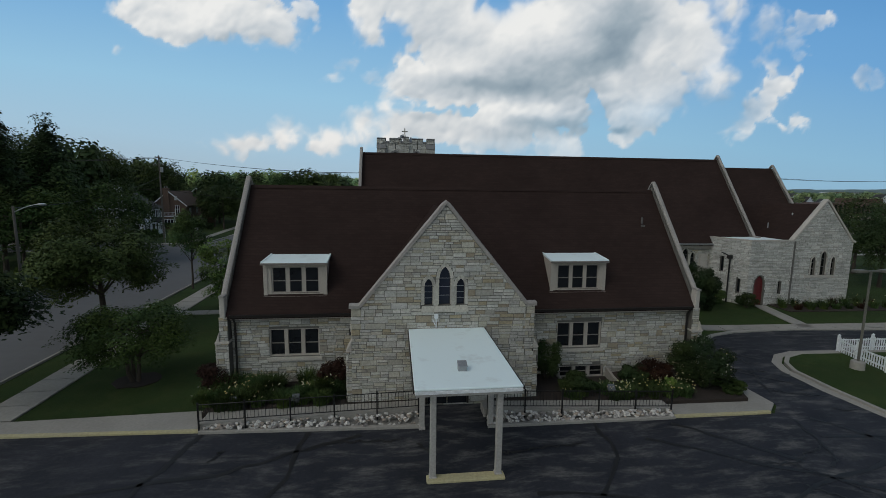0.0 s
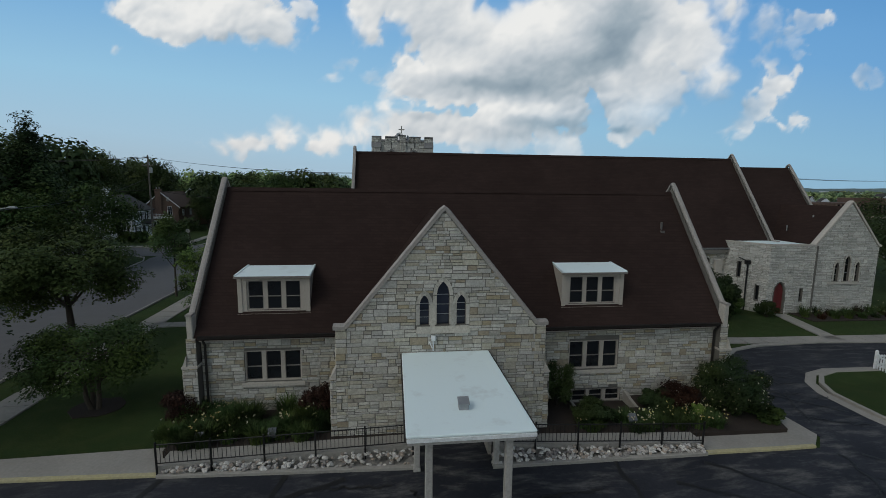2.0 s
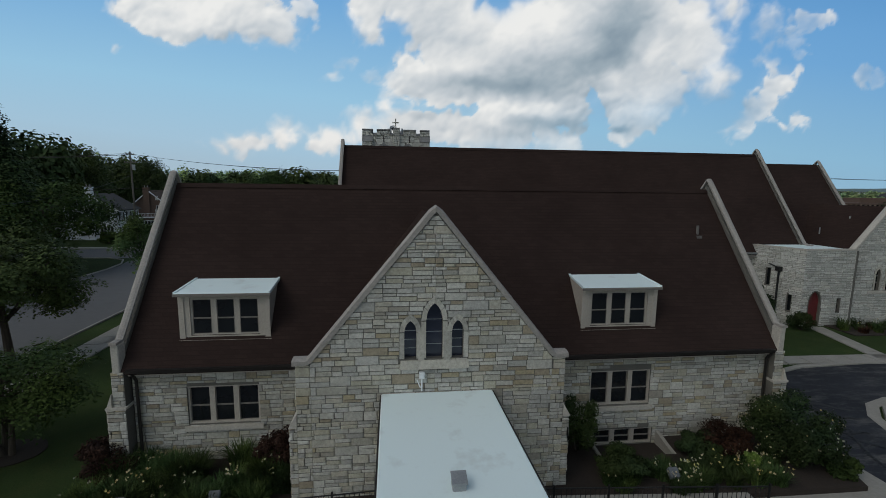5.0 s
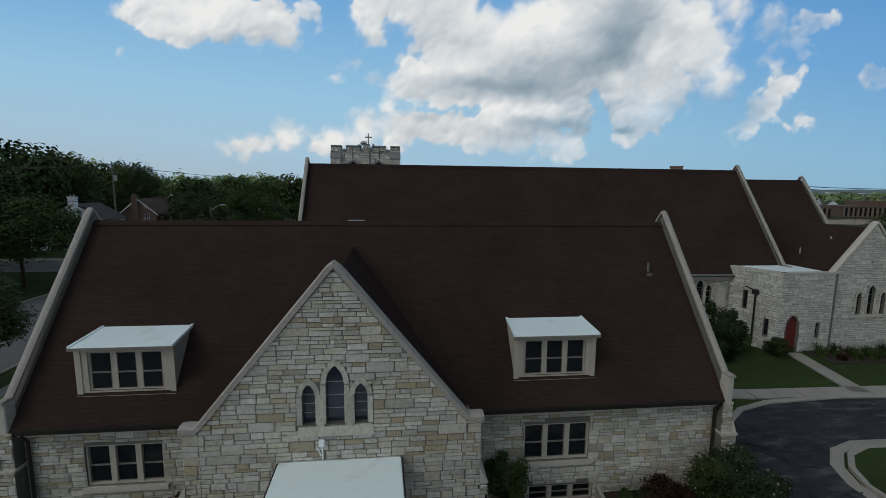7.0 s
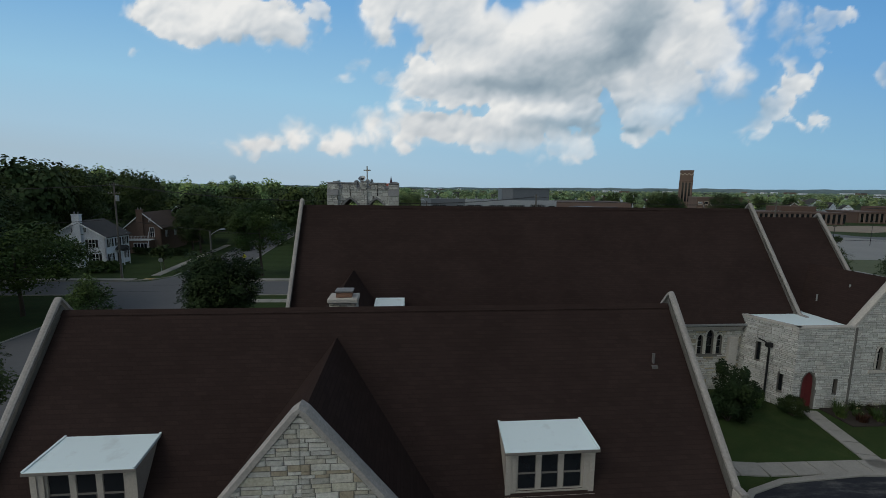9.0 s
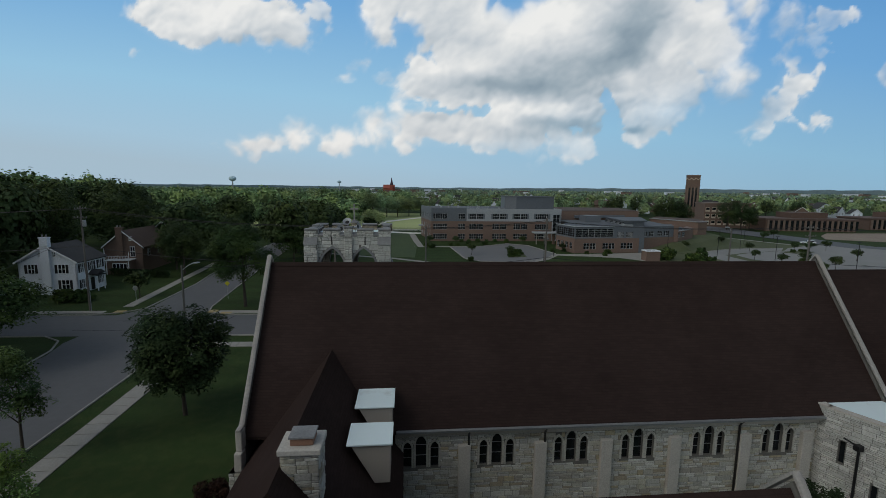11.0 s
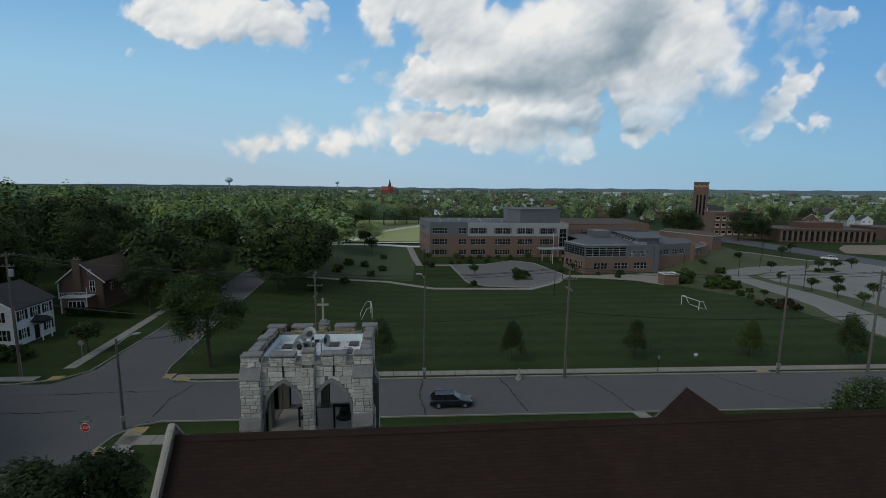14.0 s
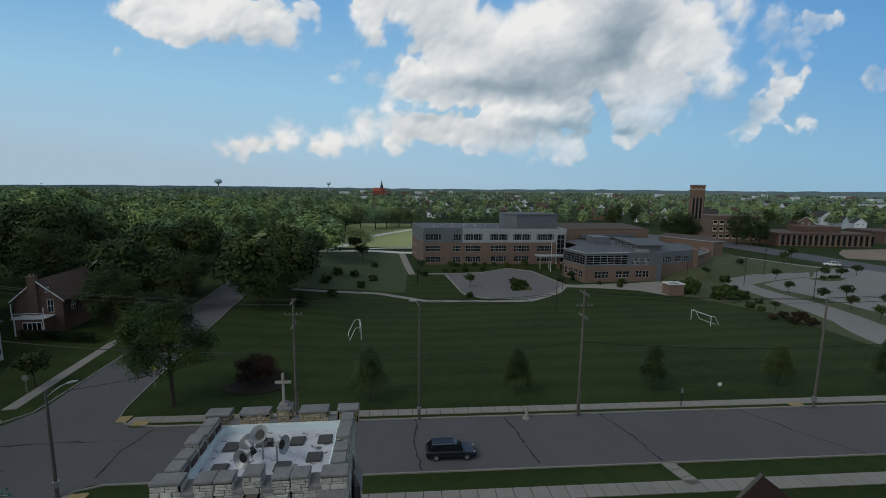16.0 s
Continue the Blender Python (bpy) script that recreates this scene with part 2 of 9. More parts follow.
def shingle_material():
    """Dark brown asphalt shingles: courses along the slope with uneven tabs."""
    m, nt, p = shader("dark_brown_shingle")
    geo = nt.nodes.new("ShaderNodeNewGeometry")
    mp = nt.nodes.new("ShaderNodeMapping")
    sep = nt.nodes.new("ShaderNodeSeparateXYZ")
    nt.links.new(geo.outputs["Position"], sep.inputs[0])
    add = nt.nodes.new("ShaderNodeMath")
    nt.links.new(sep.outputs[0], add.inputs[0])
    nt.links.new(sep.outputs[1], add.inputs[1])
    comb = nt.nodes.new("ShaderNodeCombineXYZ")
    nt.links.new(add.outputs[0], comb.inputs[0])
    nt.links.new(sep.outputs[2], comb.inputs[1])
    br = put(nt, "ShaderNodeTexBrick", Scale=1.0, Mortar_Size=0.012, Brick_Width=0.45, Row_Height=0.13, Mortar_Smooth=0.3)
    br.inputs["Color1"].default_value, br.inputs["Color2"].default_value = (0.0318, 0.0211, 0.0190, 1), (0.0370, 0.0247, 0.0220, 1)
    br.inputs["Mortar"].default_value = (0.0288, 0.0195, 0.0174, 1)
    nt.links.new(comb.outputs[0], br.inputs["Vector"])
    broad = ramp(nt, noise_at(nt, 0.25, 5.0, 0.6), [(0.3, 0.86), (0.7, 1.16)])
    grain = noise_at(nt, 30.0, 4.0, 0.7)
    col = mixcol(nt, 1.0, br.outputs["Color"], broad, "MULTIPLY")
    col = mixcol(nt, 1.0, col, ramp(nt, grain, [(0.2, 0.75), (0.8, 1.25)]), "MULTIPLY")
    nt.links.new(col, p.inputs["Base Color"])
    p.inputs["Roughness"].default_value = 0.9
    p.inputs["Specular IOR Level"].default_value = 0.03
    bumped(nt, p, br.outputs["Fac"], 0.10, -0.01)
    return m


def glass_material(name, tint=(0.012, 0.014, 0.017), rough=0.06):
    m, nt, p = shader(name)
    n = noise_at(nt, 0.8, 3.0)
    nt.links.new(mixcol(nt, n, [c * 0.6 for c in tint], [c * 1.5 for c in tint]), p.inputs["Base Color"])
    p.inputs["Roughness"].default_value = rough
    p.inputs["Specular IOR Level"].default_value = 0.5
    bumped(nt, p, noise_at(nt, 1.3, 2.0), 0.03, 0.02)
    return m


M_GRASS, M_ASPHALT, M_SHINGLE = grass_material(), asphalt_material(), shingle_material()
M_GLASS = glass_material("dark_window_glass")
M_STAINED = glass_material("leaded_glass", (0.03, 0.035, 0.055), 0.15)
M_LEAF = leaf_material("tree_leaf", (0.034, 0.057, 0.017), (0.043, 0.070, 0.020), (0.055, 0.086, 0.025))
M_LEAF_LIGHT = leaf_material("young_leaf", (0.070, 0.120, 0.030), (0.105, 0.170, 0.042), (0.155, 0.225, 0.060))
# leaf tones carry the light: shaded near, sunlit farther off, hazy farthest
M_LEAF_FAR = leaf_material("sunlit_hazy_canopy", (0.17, 0.235, 0.165), (0.23, 0.30, 0.205), (0.30, 0.38, 0.25), 0.02)
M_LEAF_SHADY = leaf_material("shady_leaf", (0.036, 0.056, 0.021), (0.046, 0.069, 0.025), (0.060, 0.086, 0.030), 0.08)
M_LEAF_NEAR = leaf_material("sunlit_canopy_leaf", (0.118, 0.180, 0.078), (0.160, 0.232, 0.096), (0.215, 0.295, 0.118), 0.075, 0.10)
M_LEAF_WOOD = leaf_material("sunlit_woodland_leaf", (0.155, 0.215, 0.108), (0.205, 0.275, 0.135), (0.265, 0.335, 0.165), 0.06, 0.10)
# park grass painted this bright to show sun lying on it
M_SUNLITGRASS = surface("sunlit_park_grass", (0.34, 0.39, 0.15), (0.42, 0.46, 0.20), 0.03, 1.5, 1.0, 0.2)
M_LEAF_DARK = leaf_material("dark_leaf", (0.020, 0.033, 0.013), (0.026, 0.042, 0.016), (0.034, 0.052, 0.020))
M_LEAF_RED = leaf_material("maroon_leaf", (0.018, 0.010, 0.008), (0.030, 0.015, 0.011), (0.045, 0.022, 0.015))
M_FLOWER = leaf_material("pale_flower", (0.30, 0.28, 0.22), (0.45, 0.42, 0.30), (0.40, 0.30, 0.12))


# ---- lie of the land ----
def terrain(x, y):
    """Height of the ground: level round the church, falling beyond the street to the lower school grounds, level again far away."""
    fall = min(1.0, max(0.0, (y - 66) / 50)) * min(1.0, max(0.0, (x + 26) / 22)) * min(1.0, max(0.0, (450 - y) / 120))
    return -2.8 * fall


# the camera's eye at 14 s, from which the far plan is fitted
VIEW_EYE = Vector((3.64, 7.62, 23.97))


def lay(x, y):
    """Spots beyond the street were placed from the camera's view as if on level ground; this scales one about that eye
    onto the falling ground, so it looks the same from there.
    """
    k = 1.0
    for _ in range(14):
        k = (VIEW_EYE.z - terrain(VIEW_EYE.x + k * (x - VIEW_EYE.x), VIEW_EYE.y + k * (y - VIEW_EYE.y))) / VIEW_EYE.z
    return Matrix.Translation(VIEW_EYE) @ Matrix.Scale(k, 4) @ Matrix.Translation(-VIEW_EYE)


def spot(x, y):
    """A shift alone to a spot of the plan on the falling ground."""
    return Matrix.Translation(lay(x, y) @ Vector((x, y, 0)))


def drape(bm):
    """Cut a flat sheet of the plan where the ground bends, and lay it on the ground."""
    if max(v.co.y for v in bm.verts) < 66:
        return bm
    for co, no in (((0, 66, 0), (0, 1, 0)), ((0, 85, 0), (0, 1, 0)), ((0, 104.7, 0), (0, 1, 0)), ((0, 300, 0), (0, 1, 0)), ((-26, 0, 0), (1, 0, 0)), ((-15, 0, 0), (1, 0, 0)), ((-3.3, 0, 0), (1, 0, 0))):
        bmesh.ops.bisect_plane(bm, geom=bm.verts[:] + bm.edges[:] + bm.faces[:], plane_co=co, plane_no=no, dist=0.01)
    for v in bm.verts:
        v.co = lay(v.co.x, v.co.y) @ v.co
        v.co.z += 0.05 * min(1.0, max(0.0, (v.co.y - 66) / 40)) + 0.7 * min(1.0, max(0.0, (v.co.y - 190) / 60))
    return bm


# ---- mesh tools ----
def thing(name, at=(0, 0, 0), label="", category="", group="", turn=0.0, kind=""):
    ob = new(name)
    ob.matrix_world = lay(at[0], at[1]) @ Matrix.Translation(at) @ Matrix.Rotation(turn, 4, "Z")
    return tagged(ob, label, category, group, kind)


def part(name, bm, material, parent=None, label=""):
    me = bpy.data.meshes.new(name)
    bm.to_mesh(me)
    bm.free()
    me.materials.append(material)
    ob = new(name, me)
    ob.parent = parent
    return tagged(ob, label)


def holder(name, parent, label=""):
    ob = new(name)
    ob.parent = parent
    return tagged(ob, label)


def np_part(name, verts, quads, material, parent=None, label=""):
    me = bpy.data.meshes.new(name)
    v, q = np.asarray(verts, dtype=np.float32), np.asarray(quads, dtype=np.int32)
    me.vertices.add(len(v))
    me.vertices.foreach_set("co", v.ravel())
    me.loops.add(q.size)
    me.loops.foreach_set("vertex_index", q.ravel())
    me.polygons.add(len(q))
    me.polygons.foreach_set("loop_start", np.arange(0, q.size, q.shape[1], dtype=np.int32))
    me.update(calc_edges=True)
    me.materials.append(material)
    ob = new(name, me)
    ob.parent = parent
    return tagged(ob, label)


def B():
    return bmesh.new()


def box(bm, x0, x1, y0, y1, z0, z1):
    v = [bm.verts.new(p) for p in ((x0, y0, z0), (x1, y0, z0), (x1, y1, z0), (x0, y1, z0), (x0, y0, z1), (x1, y0, z1), (x1, y1, z1), (x0, y1, z1))]
    for f in ((3, 2, 1, 0), (4, 5, 6, 7), (0, 1, 5, 4), (1, 2, 6, 5), (2, 3, 7, 6), (3, 0, 4, 7)):
        bm.faces.new([v[i] for i in f])
    return bm


def prism(bm, pts, d):
    """A solid from a flat outline pushed along d."""
    d = Vector(d)
    a = [bm.verts.new(p) for p in pts]
    b = [bm.verts.new(Vector(p) + d) for p in pts]
    n = len(a)
    f1 = bm.faces.new(a[::-1])
    bm.faces.new(b)
    for i in range(n):
        bm.faces.new((a[i], a[(i + 1) % n], b[(i + 1) % n], b[i]))
    if f1.calc_area() and f1.normal.length == 0:
        f1.normal_update()
    return bm


def fixn(bm):
    bmesh.ops.recalc_face_normals(bm, faces=bm.faces)
    return bm


def tube(bm, p0, p1, r0, r1=None, n=8, caps=True):
    p0, p1 = Vector(p0), Vector(p1)
    r1 = r0 if r1 is None else r1
    d = (p1 - p0).normalized()
    s = d.orthogonal().normalized()
    t = d.cross(s)
    a, b = [], []
    for i in range(n):
        w = 2 * math.pi * i / n
        o = s * math.cos(w) + t * math.sin(w)
        a.append(bm.verts.new(p0 + o * r0))
        b.append(bm.verts.new(p1 + o * r1))
    for i in range(n):
        bm.faces.new((a[i], a[(i + 1) % n], b[(i + 1) % n], b[i]))
    if caps:
        bm.faces.new(a[::-1])
        bm.faces.new(b)
    return bm


def poly_slab(bm, pts, z0, z1):
    """A flat slab from an outline seen from above, corners counter-clockwise."""
    return fixn(prism(bm, [(x, y, z0) for x, y in pts], (0, 0, z1 - z0)))


def bevel(bm, w, seg=1):
    bmesh.ops.bevel(bm, geom=list(bm.edges), offset=w, segments=seg, affect="EDGES", profile=0.5)
    return bm


# ---- stone walls with openings ----
def arch_top(h, u):
    """Top of an opening at u: flat, or a pointed arch."""
    u0, hw, z0, zs, za = h[:5]
    if za <= zs:
        return zs
    t = min(1.0, abs(u - u0) / hw)
    return zs + (za - zs) * math.sqrt(max(0.0, 4 - (1 + t) ** 2)) / math.sqrt(3)


class Wall:
    """An upright wall: from a to b seen from outside, its outer face on that line; top gives its height along it."""

    def __init__(self, a, b, z0, top, thick=0.4, holes=()):
        self.a, self.b = Vector((*a, 0)), Vector((*b, 0))
        self.len = (self.b - self.a).length
        self.u = (self.b - self.a) / self.len
        self.n = Vector((self.u.y, -self.u.x, 0))
        self.z0, self.thick, self.holes = z0, thick, holes
        self.top = top if callable(top) else (lambda u: top)
        self.peaks = []

    def at(self, u, z, out=0.0):
        p = self.a + self.u * u + self.n * out
        return Vector((p.x, p.y, z))

    def core(self, bm, extra=()):
        self.peaks = list(extra)
        cuts = {0.0, self.len, *extra}
        for h in self.holes:
            u0, hw = h[0], h[1]
            cuts |= {u0 - hw, u0 + hw, u0}
            if h[4] > h[3]:
                cuts |= {u0 + hw * k / 6 for k in range(-5, 6)}
        cuts = sorted(c for c in cuts if -1e-6 <= c <= self.len + 1e-6)
        for c0, c1 in zip(cuts, cuts[1:]):
            if c1 - c0 < 1e-4:
                continue
            mid = (c0 + c1) / 2
            spans = [((self.z0, self.z0), (self.top(c0 + 1e-5), self.top(c1 - 1e-5)))]
            for h in sorted((h for h in self.holes if abs(mid - h[0]) < h[1]), key=lambda h: h[2]):
                lo, hi = spans.pop()
                spans += [(lo, (h[2], h[2])), ((arch_top(h, c0), arch_top(h, c1)), hi)]
            for (l0, l1), (t0, t1) in spans:
                if t0 - l0 < 1e-4 and t1 - l1 < 1e-4:
                    continue
                prism(bm, [self.at(c0, l0), self.at(c1, l1), self.at(c1, t1), self.at(c0, t0)], -self.n * self.thick)
        bmesh.ops.remove_doubles(bm, verts=bm.verts, dist=2e-4)
        return fixn(bm)

    def stones(self, rng, lo=None, hi=None, course=(0.22, 0.34), width=(0.26, 0.72)):
        """Outlines of random ashlar over the wall, cut to its openings and its top."""
        out, z = [], self.z0 if lo is None else lo
        zmax = max(self.top(self.len * k / 40) for k in range(41)) if hi is None else hi
        j = 0.009
        while z < zmax - 0.05:
            ch = min(rng.uniform(*course), zmax - z)
            u = -rng.uniform(0, 0.3)
            while u < self.len:
                bw = rng.uniform(width[0] * 1.4, width[1] * 1.5)
                kind = rng.random()
                rows = [(z, z + ch)] if kind < 0.22 else ([(z, z + ch * 0.5), (z + ch * 0.5, z + ch)] if kind < 0.6 else
                                                         ([(z, z + ch * 0.36), (z + ch * 0.36, z + ch)] if kind < 0.8 else [(z, z + ch * 0.62), (z + ch * 0.62, z + ch)]))
                for r0, r1 in rows:
                    cut = [u, u + bw]
                    if len(rows) > 1 and bw > 0.7 or bw > 1.0:
                        cut.insert(1, u + bw * rng.uniform(0.35, 0.65))
                    for s0, s1 in zip(cut, cut[1:]):
                        self._stone(out, s0 + j, s1 - j, r0 + j, r1 - j)
                u += bw
            z += ch
        return out

    def _stone(self, out, s0, s1, r0, r1):
        s0, s1 = max(s0, 0.0), min(s1, self.len)
        pieces = [(s0, s1)]
        for h in self.holes:
            if r1 <= h[2] or r0 >= h[4]:
                continue
            zt = (r0 + r1) / 2
            if zt <= h[3]:
                w = h[1]
            else:
                w, t = 0.0, 1.0
                while t > 0:
                    if arch_top(h, h[0] + h[1] * t) >= r0:
                        w = h[1] * t
                        break
                    t -= 0.05
            w += h[5] if len(h) > 5 else 0.0
            nxt = []
            for p0, p1 in pieces:
                if p1 <= h[0] - w or p0 >= h[0] + w:
                    nxt.append((p0, p1))
                else:
                    nxt += [(p0, h[0] - w), (h[0] + w, p1)]
            pieces = nxt
        for p0, p1 in pieces:
            if p1 - p0 < 0.05:
                continue
            # cut under the sloping top, on each side of a peak apart
            cuts = [p0] + [k for k in self.peaks if p0 + 0.02 < k < p1 - 0.02] + [p1]
            for c0, c1 in zip(cuts, cuts[1:]):
                t0, t1 = self.top(c0 + 1e-4) - 0.01, self.top(c1 - 1e-4) - 0.01
                rect, cell = [(c0, r0), (c1, r0), (c1, r1), (c0, r1)], []

                def over(p):
                    return p[1] - (t0 + (t1 - t0) * (p[0] - c0) / (c1 - c0))

                for p, q in zip(rect, rect[1:] + rect[:1]):
                    d, e = over(p), over(q)
                    if d <= 0:
                        cell.append(p)
                    if (d < 0 < e) or (e < 0 < d):
                        f = d / (d - e)
                        cell.append((p[0] + (q[0] - p[0]) * f, p[1] + (q[1] - p[1]) * f))
                if len(cell) > 2 and max(p[1] for p in cell) - min(p[1] for p in cell) > 0.03 and max(p[0] for p in cell) - min(p[0] for p in cell) > 0.04:
                    out.append(cell)

    def lay(self, name, outlines, rng, material, parent):
        """All stones as one joined mesh, each with its own edges and depth."""
        vs, faces = [], []
        for pts in outlines:
            d, n, k = rng.uniform(0.012, 0.04), len(pts), len(vs)
            cu, cz = sum(p[0] for p in pts) / n, sum(p[1] for p in pts) / n
            for u, z in pts:
                vs.append(self.at(u, z, 0.0))
            for u, z in pts:
                du, dz = cu - u, cz - z
                s = 0.013 / max(0.03, min(abs(du), abs(dz)) if n == 4 else max(abs(du), abs(dz)))
                vs.append(self.at(u + du * min(s, 0.4), z + dz * min(s, 0.4), d))
            faces.append(list(range(k + n, k + 2 * n)))
            for i in range(n):
                i2 = (i + 1) % n
                faces.append([k + i, k + i2, k + n + i2, k + n + i])
        me = bpy.data.meshes.new(name)
        me.from_pydata(vs, [], faces)
        me.materials.append(material)
        ob = new(name, me)
        ob.parent = parent
        return tagged(ob, kind="stuff")




def unit_stone():
    """One block a metre long and a metre high, with worn edges, shared by all single stones."""
    me = bpy.data.meshes.new("stone")
    e = 0.035
    vs = [(-0.5, 0, -0.5), (0.5, 0, -0.5), (0.5, 0, 0.5), (-0.5, 0, 0.5),
          (-0.5 + e, -1, -0.5 + 2 * e), (0.5 - e, -1, -0.5 + 2 * e), (0.5 - e, -1, 0.5 - 2 * e), (-0.5 + e, -1, 0.5 - 2 * e)]
    me.from_pydata(vs, [], [(4, 5, 6, 7), (0, 1, 5, 4), (1, 2, 6, 5), (2, 3, 7, 6), (3, 0, 4, 7)])
    me.materials.append(M_STONE)
    return me
M_ASPHALT_TAR = surface("crack_tar", (0.006, 0.006, 0.007), (0.010, 0.010, 0.011), 2, 20, 0.6, 0.1)

# ---- ground, streets, lot, walks ----
def sheet(name, pts, z0, z1, material, label, category="ground"):
    ob = part(name, drape(poly_slab(B(), pts, z0, z1)), material)
    return tagged(ob, label, category, kind="structure")


# the ground reaches the horizon, with a gentle swell far away
gv, gq = [], []
rings = [0, *range(6, 200, 6), 215, 235, 260, 290, 330, 360, 390, 430, 480, 700, 1000, 1500, 2200, 3200, 4600]
SEG = 144
for i, r in enumerate(rings):
    for k in range(SEG):
        a = 2 * math.pi * k / SEG
        x, y = r * math.cos(a), r * math.sin(a) + 60
        z = terrain(x, y) if r <= 480 else (min(1.0, (r - 480) / 2700) * (noise.noise(Vector((x * 0.0011, y * 0.0011, 3.1))) * 10 + 6))
        gv.append((x, y, z))
for i in range(len(rings) - 1):
    for k in range(SEG):
        k2 = (k + 1) % SEG
        gq.append((i * SEG + k, (i + 1) * SEG + k, (i + 1) * SEG + k2, i * SEG + k2))
ground = np_part("ground", gv, gq, M_GRASS)
tagged(ground, "dark green mown grass reaching to the horizon", "ground", kind="structure")


def kerb_line(name, pts, w=0.16, h=0.13, material=None, closed=False, label="pale concrete kerb along the paving"):
    """A kerb as one solid that follows a line."""
    bm = B()
    P = [Vector((x, y, 0)) for x, y in pts]
    n = len(P)
    rows = []
    for i, p in enumerate(P):
        a = P[i - 1] if i or closed else p
        b = P[(i + 1) % n] if i < n - 1 or closed else p
        d = (b - a).normalized()
        s = Vector((-d.y, d.x, 0)) * w
        rows.append([bm.verts.new(q) for q in ((*p.xy, 0.0), (*p.xy, h - 0.02), (*(p + s * 0.15).xy, h), (*(p + s).xy, h), (*(p + s).xy, 0.0))])
    for i in range(n if closed else n - 1):
        r0, r1 = rows[i], rows[(i + 1) % n]
        for k in range(4):
            bm.faces.new((r0[k], r1[k], r1[k + 1], r0[k + 1]))
    return tagged(part(name, drape(fixn(bm)), material or M_CONCRETE), label, "kerb", kind="structure")


def street_near(x):
    return 51.45 - 0.028 * x


def street_far(x):
    return 60.75 - 0.026 * x


# concrete streets: the cross street and the side street
sheet("road", [(-420, street_near(-420)), (420, street_near(420)), (420, street_far(420)), (-420, street_far(-420))], -0.2, 0.020, M_ROADGREY,
      "grey concrete street with dark sealed cracks", "road")
sheet("road_side", [(-36.0, -120), (-22.4, -120), (-23.0, 3), (-24.5, 47), (-23.6, 51), (-21.0, 53), (-37.5, 53), (-37.6, 50), (-36.5, 46)], -0.2, 0.025, M_ROADGREY,
      "grey concrete side street beside the church lawn", "road")
sheet("road_far_side", [(-41, 59), (-21.5, 59), (-25.5, 62.5), (-27.0, 65), (-29.6, 92), (-33, 140), (-38, 220), (-45, 220), (-41, 140), (-37.9, 92), (-36.2, 66), (-37.6, 63.2)],
      -0.2, 0.030, M_ROADGREY, "grey concrete side street running off between trees", "road")
kerb_line("kerb", [(-22.6, -60), (-23.0, 3), (-23.75, 26), (-24.5, 46.5), (-24.1, 49.6), (-22.9, 51.4), (-21.0, street_near(-21)), (420, street_near(420))][::-1], h=0.13)
kerb_line("kerb", [(-21.5, street_far(-21.5)), (420, street_far(420))], h=0.13)
kerb_line("kerb", [(-33, 140), (-29.6, 92), (-27.2, 66.0), (-26.6, 63.6), (-25.0, 62.0), (-21.5, street_far(-21.5))], h=0.13)
kerb_line("kerb", [(-420, street_far(-420)), (-43, street_far(-43)), (-38.6, 63.0), (-36.6, 65.5), (-37.0, 83), (-38.2, 92), (-41, 140)], h=0.13)
kerb_line("kerb", [(-36.2, -60), (-36.3, 43), (-37.0, 47.5), (-38.6, 50.8), (-41.5, street_near(-41.5)), (-420, street_near(-420))], h=0.13)

# asphalt: church lot and the drive round its side
sheet("lot", [(-23.2, -90), (90, -90), (90, -14), (22, -12), (20.4, -3.7), (20.1, -1.0), (20.2, 1.6), (20.8, 2.9), (22.0, 4.0), (23.6, 4.5), (27, 4.42), (90, 3.4),
              (90, 6.6), (35.2, 7.94), (27.7, 8.5), (22.8, 8.25), (20.6, 7.6), (18.4, 6.0), (16.9, 3.6), (16.2, 0.4), (16.3, -2.2), (15.5, -2.95), (-18.6, -1.95), (-23.2, -1.8)],
      -0.2, 0.026, M_ASPHALT, "black sealed asphalt lot with pale worn sweeps and cracks", "parking lot")
kerb_line("kerb", [(90, 3.4), (27, 4.42), (23.6, 4.5), (22.0, 4.0), (20.8, 2.9), (20.2, 1.6), (20.1, -1.0), (20.4, -3.7), (22, -12), (90, -14)], w=0.50, h=0.05,
          label="broad pale concrete kerb round a grass island")
kerb_line("kerb", [(16.2, 0.4), (16.9, 3.6), (18.4, 6.0), (20.6, 7.6), (22.8, 8.25), (27.7, 8.5), (35.2, 7.94), (90, 6.6)], w=0.3, h=0.13)

# walks round the church
sheet("pavement_front", [(-23.1, -1.75), (-10.72, -2.15), (-10.72, -0.45), (-19.2, -0.75), (-23.0, -0.75)], -0.1, 0.125, M_CONCRETE, "pale concrete walk along the church front", "pavement")
kerb_line("kerb", [(-23.1, -1.8), (-18.6, -1.93), (-10.72, -2.25)], w=0.16, h=0.13, material=M_YELLOWKERB, label="faded yellow painted kerb at the lot")
sheet("pavement_corner", [(10.55, -2.95), (15.3, -2.92), (16.15, -2.2), (16.1, 0.3), (15.0, -1.75), (10.55, -1.5)], -0.1, 0.125, M_CONCRETE, "pale concrete walk at the corner of the drive", "pavement")
kerb_line("kerb", [(10.45, -2.95), (13.9, -2.99), (15.3, -2.97)], w=0.16, h=0.135, material=M_YELLOWKERB, label="faded yellow painted kerb at the lot")
sheet("pavement_entry", [(-1.3, -2.9), (2.0, -2.9), (2.0, -0.76), (-1.3, -0.76)], -0.1, 0.05, M_ASPHALT, "dark landing under the canopy", "pavement")


